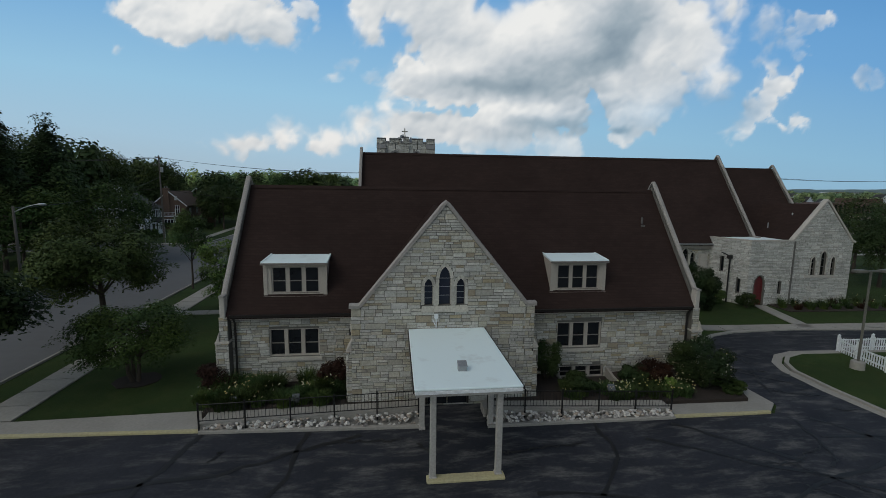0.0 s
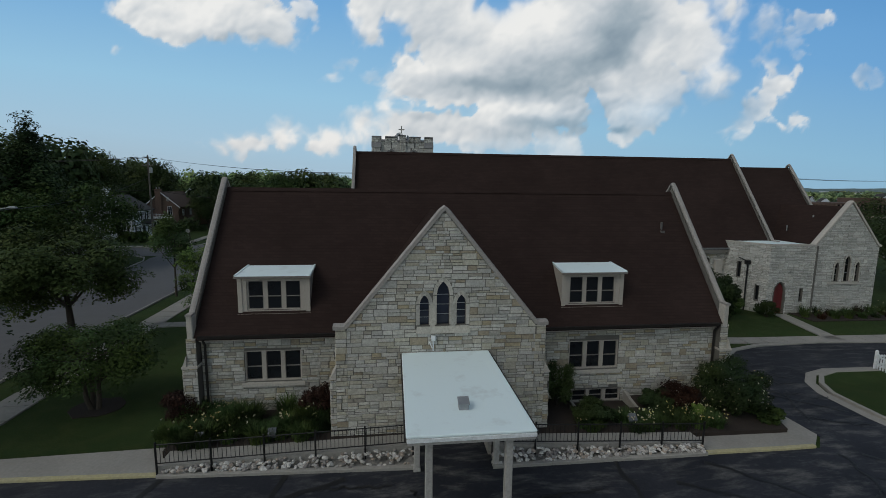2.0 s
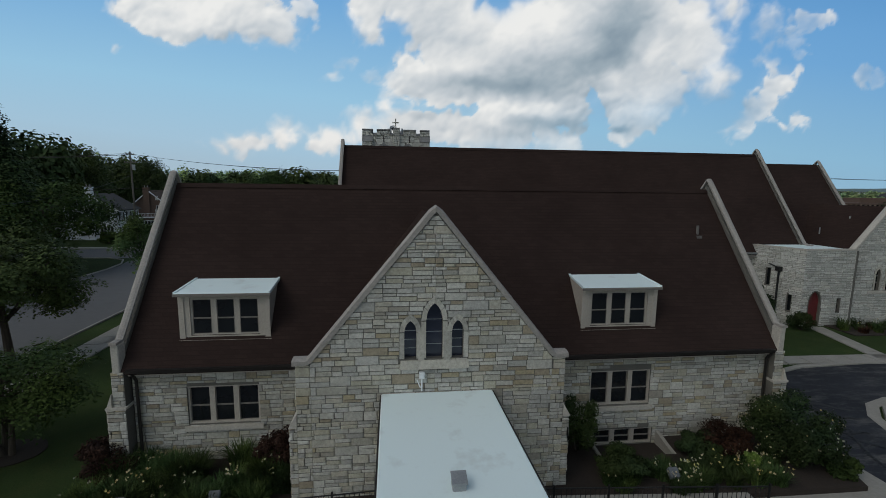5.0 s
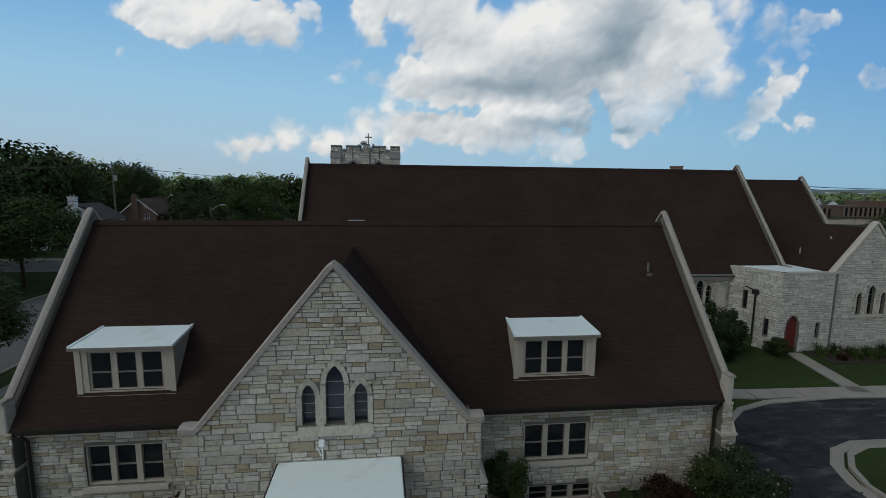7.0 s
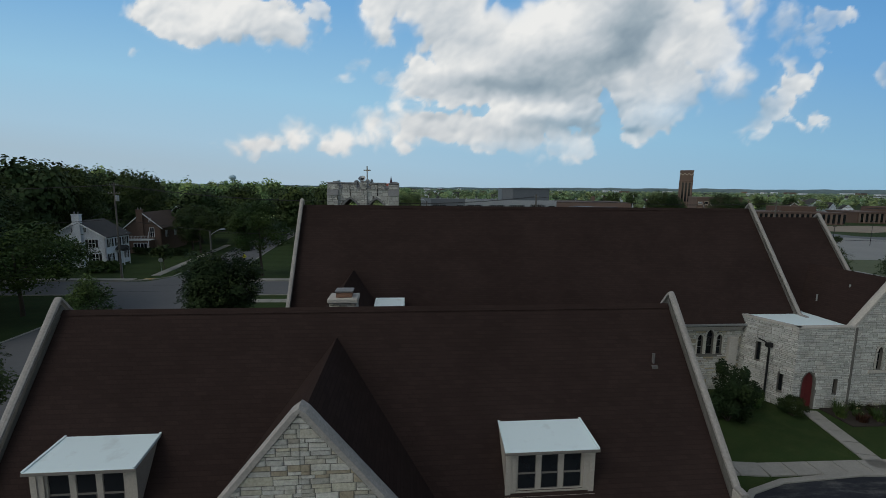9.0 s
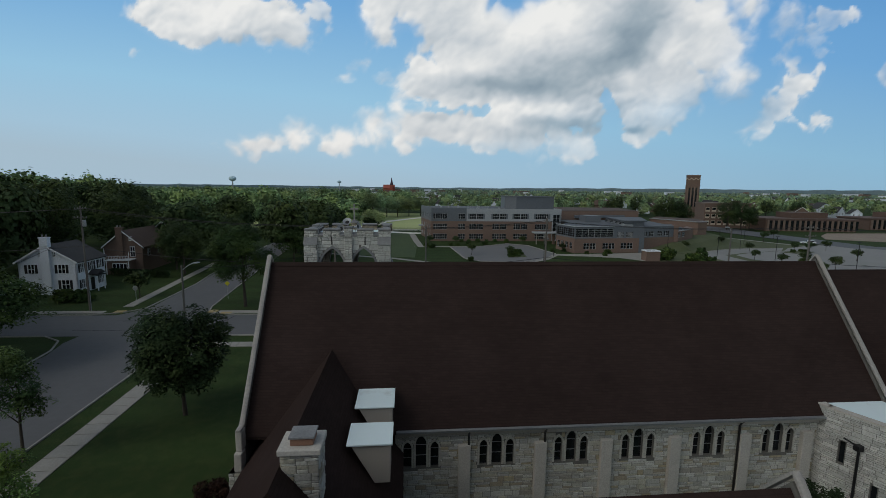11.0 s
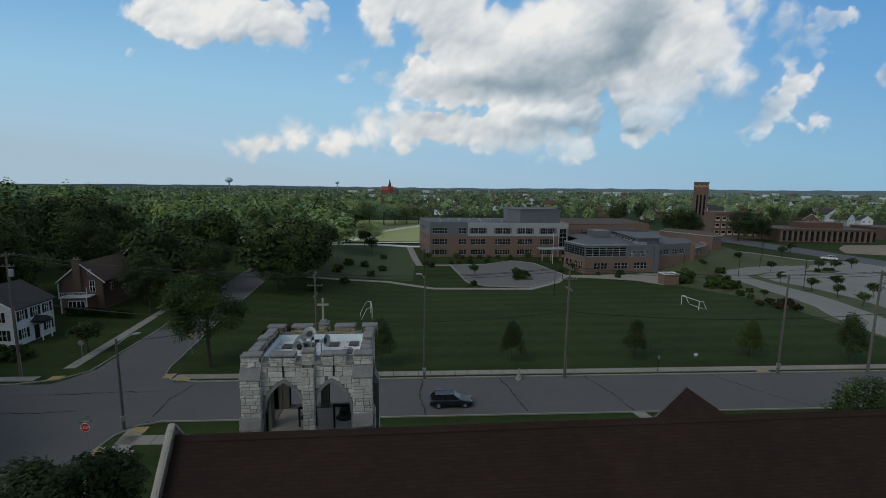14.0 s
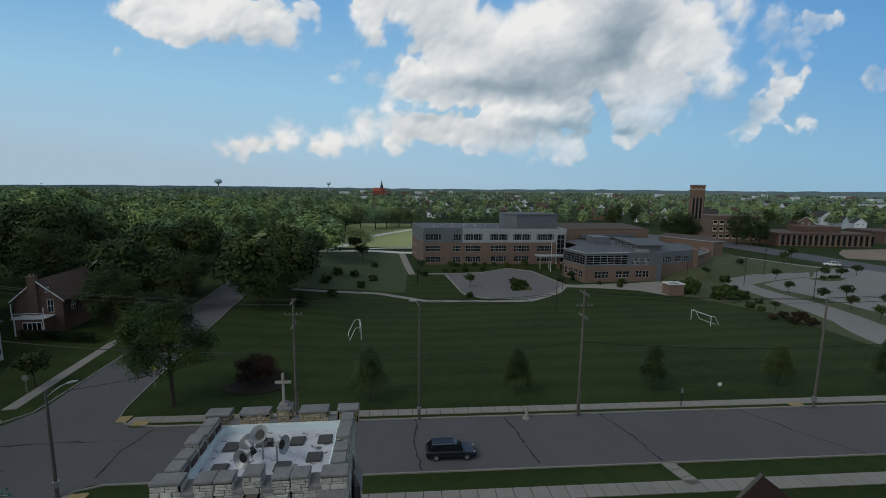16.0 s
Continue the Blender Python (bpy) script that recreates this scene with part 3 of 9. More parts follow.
def slab_row(name, a, b, width, count, label, gap=0.03):
    """A walk of single concrete slabs between two points."""
    a, b = Vector((*a, 0)), Vector((*b, 0))
    d = (b - a) / count
    u = d.normalized()
    s = Vector((-u.y, u.x, 0)) * width / 2
    e = u * gap
    root = thing(name, a, label, "pavement", kind="structure")
    bm = B()
    poly_slab(bm, [(v.x, v.y) for v in (e - s, d - e - s, d - e + s, e + s)], -0.1, 0.075)
    first = part("slab", bm, M_CONCRETE, root)
    for i in range(1, count):
        ob = new("slab", first.data)
        ob.parent = root
        ob.location = d * i
    return root


slab_row("pavement_street_side", (-20.1, -0.6), (-21.6, 47.0), 1.75, 32, "pale concrete sidewalk of square slabs beside the side street")
slab_row("pavement_near_street", (-23.0, street_near(-23) - 3.4), (90, street_near(90) - 3.4), 1.55, 74, "pale concrete sidewalk of square slabs along the street")
slab_row("pavement_far_street", (-25.0, street_far(-25) + 1.55), (120, street_far(120) + 1.55), 1.3, 90, "pale concrete sidewalk along the far side of the street")
slab_row("pavement_crosswalk", (-20.4, 16.5), (-11.0, 17.1), 1.1, 7, "pale concrete path across the lawn to the church")
slab_row("pavement_door_path", (31.3, 15.5), (29.6, 9.0), 1.1, 5, "pale concrete path from the red door to the drive")
slab_row("pavement_drive", (22.6, 9.45), (90, 7.55), 1.15, 44, "pale concrete walk along the curved drive")
slab_row("pavement_street_link", (29.9, 47.4), (29.2, street_near(29)), 1.3, 3, "pale concrete path from the sidewalk to the kerb")
slab_row("pavement_corner_link", (-21.8, 44.0), (-22.6, 51.0), 1.7, 5, "pale concrete corner walk")
slab_row("pavement_house", (-39.9, 66.5), (-43.6, 108.0), 1.45, 26, "pale concrete sidewalk in front of the houses")
slab_row("pavement_house_street", (-120, street_far(-120) + 1.6), (-41.5, street_far(-41.5) + 1.6), 1.3, 50, "pale concrete sidewalk in front of the houses")
slab_row("pavement_hall_side", (15.0, 10.6), (22.6, 9.45), 1.2, 5, "pale concrete walk beside the hall")
for x0, x1, y0, y1 in ((-22.9, -21.5, 49.9, 50.9), (-24.2, -23.2, 46.4, 47.6), (-26.4, -25.2, 62.6, 63.8), (-24.3, -22.8, 61.7, 62.6), (-40.0, -38.6, 62.9, 64.0), (51.2, 52.8, street_far(52) + 0.2, street_far(52) + 0.9)):
    sheet("tactile_plate", [(x0, y0), (x1, y0), (x1, y1), (x0, y1)], 0.0, 0.135, M_TACTILE, "yellow tactile plate in the kerb ramp", "paving plate")

# planting beds, dark mulch
sheet("planting_bed", [(-11.0, -1.2), (-1.35, -1.0), (-1.35, -0.77), (-4.72, -0.77), (-4.72, 1.75), (-11.0, 1.75)], -0.1, 0.40, M_SOIL, "dark mulch bed along the hall", "planting bed")
sheet("planting_bed", [(2.1, -1.32), (10.4, -1.82), (15.0, -1.9), (15.9, 0.6), (14.8, 1.75), (9.5, 1.75), (9.5, 0.55), (6.5, 0.55), (6.5, 1.75), (4.55, 1.75), (4.55, -0.77), (2.1, -0.77)], -0.1, 0.30, M_SOIL, "dark mulch bed along the hall", "planting bed")
sheet("planting_bed", [(32.4, 13.3), (43, 13.0), (43, 15.9), (32.4, 15.75)], -0.1, 0.06, M_SOIL, "dark mulch bed along the chapel", "planting bed")

# sealed cracks of the street and lot: thin dark ribbons
def crack(pts, w, z, material):
    bm = B()
    rng = random.Random(int(pts[0][0] * 10) + 7)
    fine = []
    for (x0, y0), (x1, y1) in zip(pts, pts[1:]):
        for k in range(6):
            t = k / 6
            fine.append((x0 + (x1 - x0) * t + rng.uniform(-0.12, 0.12), y0 + (y1 - y0) * t + rng.uniform(-0.12, 0.12)))
    fine.append(pts[-1])
    prev = None
    for i, (x, y) in enumerate(fine):
        x2, y2 = fine[min(i + 1, len(fine) - 1)]
        x1, y1 = fine[max(i - 1, 0)]
        d = Vector((x2 - x1, y2 - y1, 0)).normalized() * w * rng.uniform(0.3, 0.8)
        cur = (bm.verts.new((x - d.y, y + d.x, z)), bm.verts.new((x + d.y, y - d.x, z)))
        if prev:
            bm.faces.new((prev[0], prev[1], cur[1], cur[0]))
        prev = cur
    return tagged(part("crack_seal", fixn(bm), material), "dark tar seal along a crack", "crack seal", kind="structure")


for pts in ([(6.0, 60.3), (5.6, 56.0), (6.1, 51.4)], [(15.9, 60.2), (16.6, 56), (17.2, 51.6)], [(27.0, 60.0), (28.5, 55), (29.0, 51.0)], [(44, 59.4), (47, 54), (50, 50.2)],
            [(-21.5, 60.8), (-22.6, 57), (-22.4, 53)], [(-36, 58.8), (-30, 59.1), (-26, 58.9)], [(-40, 55), (-35, 54.6), (-31, 54.8)]):
    crack(pts, 0.14, 0.034, M_ASPHALT)
for pts in ([(-18, -6.4), (-9, -5.2), (-6.2, -3.9), (-3.9, -3.0)], [(-14.5, -12), (-11.6, -6.8), (-10.5, -2.4)], [(-9, -13), (-6.4, -5.6), (-6.1, -2.6)],
            [(3.0, -9.5), (6.3, -5.5), (6.5, -2.9)], [(8.2, -4.4), (11.2, -6.2), (16.4, -9)], [(10, -3.4), (13.4, -6.5)], [(16.8, -3.4), (19.5, -7.5)], [(15.9, -5.0), (24, -5.5)],
            [(17.2, 2.0), (19.8, -0.4)], [(18, 5.0), (20.5, 3.4)], [(-22, -5), (-14, -7.6), (-6, -7.2)], [(2.5, -7.2), (10, -8.6), (18, -6.4)]):
    crack(pts, 0.16, 0.040, M_ASPHALT_TAR)
ck = random.Random(77)
for k in range(34):
    x, y = (ck.uniform(-22, 22), ck.uniform(-12.5, -3.4)) if k < 22 else (ck.uniform(16.8, 20.0), ck.uniform(-3, 7))
    a, pts = ck.choice((0.9, 2.2, -0.7, 0.05)) + ck.uniform(-0.3, 0.3), []
    for j in range(ck.randint(3, 5)):
        pts.append((x, y))
        x, y, a = x + math.cos(a) * ck.uniform(0.6, 1.3), y + math.sin(a) * ck.uniform(0.6, 1.3), a + ck.uniform(-0.4, 0.4)
        if (k < 22 and y > -3.2) or (k >= 22 and not 16.8 < x < 20.3):
            break
    if len(pts) > 1:
        crack(pts, ck.uniform(0.05, 0.11), 0.044 + k * 0.0004, M_ASPHALT_TAR)

# ---- church ----
M_SASH = surface("grey_brown_sash", (0.16, 0.145, 0.13), (0.21, 0.19, 0.17), 1.0, 20, 0.6, 0.05)
RNG = random.Random(11)


def slope_roof(bm, x0, x1, ye, ze, yr, zr, thick=0.14):
    """One roof slope from an eave line to a ridge line, both along x."""
    prism(bm, [(x0, ye, ze), (x1, ye, ze), (x1, yr, zr), (x0, yr, zr)], (0, 0, -thick))
    return fixn(bm)


def slope_roof_y(bm, y0, y1, xe, ze, xr, zr, thick=0.14):
    prism(bm, [(xe, y0, ze), (xe, y1, ze), (xr, y1, zr), (xr, y0, zr)], (0, 0, -thick))
    return fixn(bm)


def coping_run(pts, width, up, axis="x"):
    """A stone coping that follows a line of (run, z) points; axis tells which way it is wide; it stands at 0 there."""
    bm = B()
    rows = []
    for i, (r, z) in enumerate(pts):
        a, b = pts[max(0, i - 1)], pts[min(len(pts) - 1, i + 1)]
        d = Vector((b[0] - a[0], b[1] - a[1])).normalized()
        n = Vector((-d.y, d.x))
        if n.y < 0:
            n = -n
        ring = []
        for off, lift in ((-width / 2, 0), (-width / 2, up * 0.75), (-width * 0.18, up), (width * 0.18, up), (width / 2, up * 0.75), (width / 2, 0)):
            q = (r + n.x * lift, z + n.y * lift)
            ring.append(bm.verts.new((off, q[0], q[1]) if axis == "x" else (q[0], off, q[1])))
        rows.append(ring)
    for r0, r1 in zip(rows, rows[1:]):
        for k in range(6):
            bm.faces.new((r0[k], r0[(k + 1) % 6], r1[(k + 1) % 6], r1[k]))
    bm.faces.new(rows[0])
    bm.faces.new(rows[-1][::-1])
    return fixn(bm)


def sash_window(parent, wall, u, z0, z1, hw, lights=3, inset=0.16, blind=0.0, frame=M_WOODTRIM, mull=0.19, sill=True):
    """A bank of double-hung sashes in an opening of a wall."""
    win = holder("window", parent)
    fb = B()
    m, n = wall.at(0, 0), -wall.n

    def bar(u0, u1, a, b, d0, d1):
        prism(fb, [wall.at(u0, a, -d0), wall.at(u1, a, -d0), wall.at(u1, b, -d0), wall.at(u0, b, -d0)], n * (d1 - d0))

    f = 0.065
    bar(u - hw, u + hw, z1 - f, z1, 0.05, inset + 0.06)
    bar(u - hw, u + hw, z0, z0 + f, 0.05, inset + 0.06)
    step = 2 * hw / lights
    for k in range(lights + 1):
        c = u - hw + step * k
        w = f if k in (0, lights) else mull
        c0 = c if k == 0 else (c - w if k == lights else c - w / 2)
        bar(c0, c0 + w, z0 + f, z1 - f, 0.06, inset + 0.06)
    zm = z0 + (z1 - z0) * 0.46
    part("frame", fixn(fb), frame, win)
    for k in range(lights):
        a = u - hw + step * k + (f if k == 0 else mull / 2)
        b = u - hw + step * (k + 1) - (f if k == lights - 1 else mull / 2)
        for lo, hi, dd in ((z0 + f, zm, 0.05), (zm, z1 - f, 0.02)):
            sb = B()
            s, d = 0.022, inset - dd
            for u0, u1, p, q in ((a, b, lo, lo + s), (a, b, hi - s, hi), (a, a + s, lo + s, hi - s), (b - s, b, lo + s, hi - s)):
                prism(sb, [wall.at(u0, p, -d), wall.at(u1, p, -d), wall.at(u1, q, -d), wall.at(u0, q, -d)], n * 0.04)
            part("sash", fixn(sb), M_SASH, win)
            pb = B()
            prism(pb, [wall.at(a + s, lo + s, -d - 0.015), wall.at(b - s, lo + s, -d - 0.015), wall.at(b - s, hi - s, -d - 0.015), wall.at(a + s, hi - s, -d - 0.015)], n * 0.008)
            part("pane", fixn(pb), M_BLIND if (blind and lo == zm and RNG.random() < blind) else M_GLASS, win)
    if sill:
        sb = B()
        prism(sb, [wall.at(u - hw - 0.12, z0 - 0.22, 0.10), wall.at(u + hw + 0.12, z0 - 0.22, 0.10), wall.at(u + hw + 0.12, z0 - 0.05, 0.10), wall.at(u - hw - 0.12, z0 - 0.05, 0.10)], n * 0.28)
        part("sill", fixn(sb), M_TRIM, win)
    return win


def arch_outline(h, grow=0.0, n=8):
    """Outline of a pointed opening, grown outwards, from its left foot over the point to its right foot."""
    u0, hw, z0, zs, za = h[:5]
    w = hw + grow
    za2 = za + grow * 1.35
    pts = [(u0 - w, z0), (u0 - w, zs)]
    for k in range(1, 2 * n):
        t = -1 + k / n
        pts.append((u0 + w * t, arch_top((u0, w, z0, zs, za2), u0 + w * t)))
    return pts + [(u0 + w, zs), (u0 + w, z0)]


def lancet(parent, wall, h, ring=0.17, inset=0.2, bars=3, glass=M_STAINED, stone=M_TRIM, blocks=9):
    """A pointed window: cut stones round its head and jambs, glass behind, thin bars."""
    win = holder("lancet_window", parent)
    inner, outer = arch_outline(h), arch_outline(h, ring)
    nseg = len(inner) - 1
    cuts = [0, 1] + list(range(3, nseg - 1, 2)) + [nseg - 1, nseg]
    if cuts[-3] == cuts[-2]:
        cuts.pop(-3)
    for a, b in zip(cuts, cuts[1:]):
        bm = B()
        pts = [inner[i] for i in range(a, b + 1)] + [outer[i] for i in range(b, a - 1, -1)]
        mu, mz = sum(p[0] for p in pts) / len(pts), sum(p[1] for p in pts) / len(pts)
        pts = [(u + (mu - u) * 0.05, z + (mz - z) * 0.05) for u, z in pts]
        prism(bm, [wall.at(u, z, 0.045) for u, z in pts], -wall.n * 0.24)
        bmesh.ops.triangulate(bm, faces=[f for f in bm.faces if len(f.verts) > 4])
        part("arch_stone", fixn(bm), M_VOUSSOIR if stone == M_TRIM else stone, win)
    gb = B()
    u0, hw, z0, zs, za = h[:5]
    pts = arch_outline((u0, hw + 0.02, z0 - 0.02, zs, za + 0.02))
    gb.faces.new([gb.verts.new(wall.at(u, z, -inset)) for u, z in pts])
    part("pane", fixn(gb), glass, win)
    for k in range(1, bars + 1):
        bb = B()
        z = z0 + (zs + (za - zs) * 0.4 - z0) * k / (bars + 0.6)
        prism(bb, [wall.at(u0 - hw, z, -inset + 0.02), wall.at(u0 + hw, z, -inset + 0.02), wall.at(u0 + hw, z + 0.022, -inset + 0.02), wall.at(u0 - hw, z + 0.022, -inset + 0.02)], -wall.n * 0.02)
        part("glazing_bar", fixn(bb), M_GREYMETAL, win)
    return win


def stone_wall(parent, wall, rng, material=None, extra=(), **kw):
    ob = part("wall", wall.core(B(), extra), M_MORTAR, parent, "random-coursed cream limestone wall")
    wall.lay("stonework", wall.stones(rng, **kw), rng, material or M_STONE, ob)
    return ob


# -- parish hall --
hall = thing("parish_hall", (0, 0, 0), "cream limestone parish hall with a steep dark brown shingle roof", "building")
HX0, HX1, HY, HR = -10.85, 14.3, 1.77, 6.44
EZ, EY, RZ = 4.03, 1.42, 10.47
win_l, win_r = (-7.55, 1.25, 1.78, 3.24, 3.24), (7.70, 1.28, 1.78, 3.24, 3.24)
low_l, low_r = (7.95, 1.28, 0.04, 0.72, 0.72), (7.95, 1.28, 0.04, 0.72, 0.72)
front_l = Wall((-10.6, HY), (-4.5, HY), -0.3, 3.95, 0.4, [(w[0] + 10.6, *w[1:]) for w in (win_l, low_l)])
front_r = Wall((4.5, HY), (14.1, HY), -0.3, 3.95, 0.4, [(w[0] - 4.5, *w[1:]) for w in (win_r, low_r)])
for w in (front_l, front_r):
    stone_wall(hall, w, RNG)
sash_window(hall, front_l, 3.05, 1.78, 3.24, 1.25)
sash_window(hall, front_r, 3.20, 1.78, 3.24, 1.28, blind=0.15)
sash_window(hall, front_l, 4.0, 0.18, 0.85, 1.0, blind=0.0)
sash_window(hall, front_r, 3.45, 0.04, 0.72, 1.28, blind=0.0)


def gable_top(c, apex, slope):
    return lambda u: apex - abs(u - c) * slope


side_l = Wall((-10.98, 11.4), (-10.98, HY), -0.3, gable_top(4.96, 10.72, 1.30), 0.2)
side_r = Wall((14.43, HY), (14.43, 11.4), -0.3, gable_top(4.67, 10.72, 1.30), 0.2)
stone_wall(hall, side_l, RNG, extra=(4.96,))
stone_wall(hall, side_r, RNG, extra=(4.67,))
back = Wall((14.1, 11.2), (-10.6, 11.2), -0.3, 3.75, 0.36)
stone_wall(hall, back, RNG)
part("roof", slope_roof(slope_roof(B(), HX0 + 0.1, HX1 - 0.1, EY, EZ, HR, RZ), HX0 + 0.1, HX1 - 0.1, 2 * HR - EY, EZ, HR, RZ - 0.001), M_SHINGLE, hall, "dark brown asphalt shingle roof")
part("ridge_cap", fixn(prism(B(), [(HX0 + 0.1, HR - 0.16, RZ - 0.14), (HX0 + 0.1, HR, RZ + 0.05), (HX0 + 0.1, HR + 0.16, RZ - 0.14)], (HX1 - HX0 - 0.2, 0, 0))), M_SHINGLE, hall)
for x in (HX0 - 0.02, HX1 + 0.02):
    pts = [(1.32, 4.98), (1.62, 5.0), (1.78, 5.02), (HR - 0.10, 10.80), (HR, 10.93), (HR + 0.10, 10.80), (11.1, 5.02), (11.6, 4.98)]
    c = part("coping", coping_run(pts, 0.25, 0.12), M_COPING, hall, "pale dressed stone coping")
    c.location.x = x
    bm = box(B(), x - 0.13, x + 0.13, 1.38, 1.80, 3.9, 4.99)
    k = part("kneeler", bevel(bm, 0.03), M_TRIM, hall)
    # buttress in two stages with a sloped set-off
    sgn = -1 if x < 0 else 1
    xa, xb = sorted((x - sgn * 0.22, x + sgn * 0.19))
    w = Wall((xa, 1.40), (xb, 1.40), 2.75, 4.0, 0.45)
    stone_wall(hall, w, RNG, width=(0.2, 0.4))
    xa2, xb2 = sorted((x - sgn * 0.25, x + sgn * 0.36))
    w = Wall((xa2, 1.30), (xb2, 1.30), -0.3, 2.7, 0.55)
    stone_wall(hall, w, RNG, width=(0.22, 0.5))
    if sgn < 0:
        w = Wall((xa2, 1.85), (xa2, 1.30), -0.3, 2.7, 0.3)
    else:
        w = Wall((xb2, 1.30), (xb2, 1.85), -0.3, 2.7, 0.3)
    stone_wall(hall, w, RNG, width=(0.2, 0.4))
    part("set_off", fixn(prism(B(), [(xa2 - 0.03, 1.26, 2.68), (xa2 - 0.03, 1.86, 2.68), (xb2 + 0.03, 1.86, 2.68), (xb2 + 0.03, 1.26, 2.68)], (0, 0, 0.09))), M_TRIM, hall)
    lo, hi = (xa2, xa) if sgn < 0 else (xb2, xb)
    part("set_off", fixn(prism(B(), [(lo, 1.3, 2.77), (hi, 1.3, 2.77), (hi, 1.3, 3.25)], (0, 0.5, 0))), M_TRIM, hall)

# eaves: gutter, fascia, downpipes
for x0, x1 in ((-10.55, -4.6), (4.6, 14.0)):
    part("gutter", fixn(prism(B(), [(x0, 1.30, 3.97), (x0, 1.44, 3.95), (x0, 1.44, 4.09), (x0, 1.28, 4.09)], (x1 - x0, 0, 0))), M_DARKMETAL, hall, "dark bronze gutter")
    part("fascia", box(B(), x0, x1, 1.46, 1.75, 3.83, 3.96), M_WOODTRIM, hall)
for x, top_z in ((-10.38, 3.95), (13.95, 3.95)):
    bm = tube(B(), (x, 1.62, 0.1), (x, 1.62, top_z - 0.35), 0.055)
    tube(bm, (x, 1.62, top_z - 0.35), (x, 1.40, top_z), 0.055)
    part("downpipe", bm, M_DARKMETAL, hall, "dark bronze downpipe")

# front gable, standing well before the hall
GY, GC, GW, GK, GA, GS = -0.74, -0.09, 4.35, 4.93, 9.69, 1.22      # face, middle, half width, knee, point, slope
lans = [(-0.785, 0.188, 5.02, 5.91, 6.27), (-0.025, 0.262, 5.02, 6.27, 6.83), (0.725, 0.188, 5.02, 5.91, 6.27)]
gable = Wall((GC - GW, GY), (GC + GW, GY), -0.3, lambda u: GK if abs(u - GW) > 3.90 else GA - abs(u - GW) * GS, 0.45,
             [(h[0] + GW, *h[1:], 0.17) for h in lans])
gwall = part("gable_wall", gable.core(B(), (GW - 3.90, GW, GW + 3.90)), M_MORTAR, hall, "gable of random-coursed cream and tan limestone")
g_out = gable.stones(RNG)
for h in lans:
    lancet(hall, gable, (h[0] + GW, *h[1:]), ring=0.16)
part("lancet_sill", fixn(prism(B(), [(GC - 1.13, GY - 0.12, 4.70), (GC + 1.11, GY - 0.12, 4.70), (GC + 1.07, GY - 0.05, 4.97), (GC - 1.09, GY - 0.05, 4.97)], (0, 0.3, 0))), M_VOUSSOIR, hall)
for a in (-0.445, 0.387):
    part("mullion_stone", box(B(), GC + a - 0.10, GC + a + 0.10, GY - 0.05, GY + 0.2, 4.86, 5.93), M_VOUSSOIR, hall)
pts = [(-4.44, 4.92), (-4.03, 4.92), (-3.86, 4.99), (-0.06, 9.63), (0, 9.71), (0.06, 9.63), (3.86, 4.99), (4.03, 4.92), (4.44, 4.92)]
c = part("coping", coping_run(pts, 0.50, 0.19, "y"), M_COPING, hall, "pale dressed stone coping")
c.location = (GC, GY + 0.19, 0)
for s in (-1, 1):
    xo = GC + GW * s
    a, b = ((xo, HY), (xo, GY)) if s < 0 else ((xo, GY), (xo, HY))
    stone_wall(hall, Wall(a, b, -0.3, 4.22, 0.3), RNG, width=(0.25, 0.6))
    # lower stage, a little broader
    x0, x1 = sorted((xo, xo + 0.24 * s))
    a, b = ((x0, GY + 0.95), (x0, GY)) if s < 0 else ((x1, GY), (x1, GY + 0.95))
    stone_wall(hall, Wall(a, b, -0.3, 2.85, 0.2), RNG, width=(0.25, 0.5))
    stone_wall(hall, Wall((x0, GY), (x1, GY), -0.3, 2.85, 0.9), RNG, width=(0.2, 0.4))
    part("set_off", fixn(prism(B(), [(xo, GY - 0.05, 2.85), (xo + 0.27 * s, GY - 0.05, 2.85), (xo, GY - 0.05, 3.32)], (0, 1.0, 0))), M_TRIM, hall)
    part("gable_roof", slope_roof_y(B(), GY + 0.25, 5.95, GC + 4.23 * s, 9.48 - 4.23 * 1.22, GC, 9.48 - (0.002 if s > 0 else 0)), M_SHINGLE, hall, "dark brown shingle slope")
part("security_camera", bevel(box(B(), -0.60, -0.42, GY - 0.16, GY - 0.03, 4.40, 4.61), 0.02), M_WHITE, hall, "white wall box with conduit")
part("conduit", tube(tube(B(), (-0.51, GY - 0.05, 3.95), (-0.51, GY - 0.05, 4.40), 0.025), (-0.66, GY - 0.05, 4.33), (-0.55, GY - 0.05, 4.05), 0.02), M_WHITE, hall)

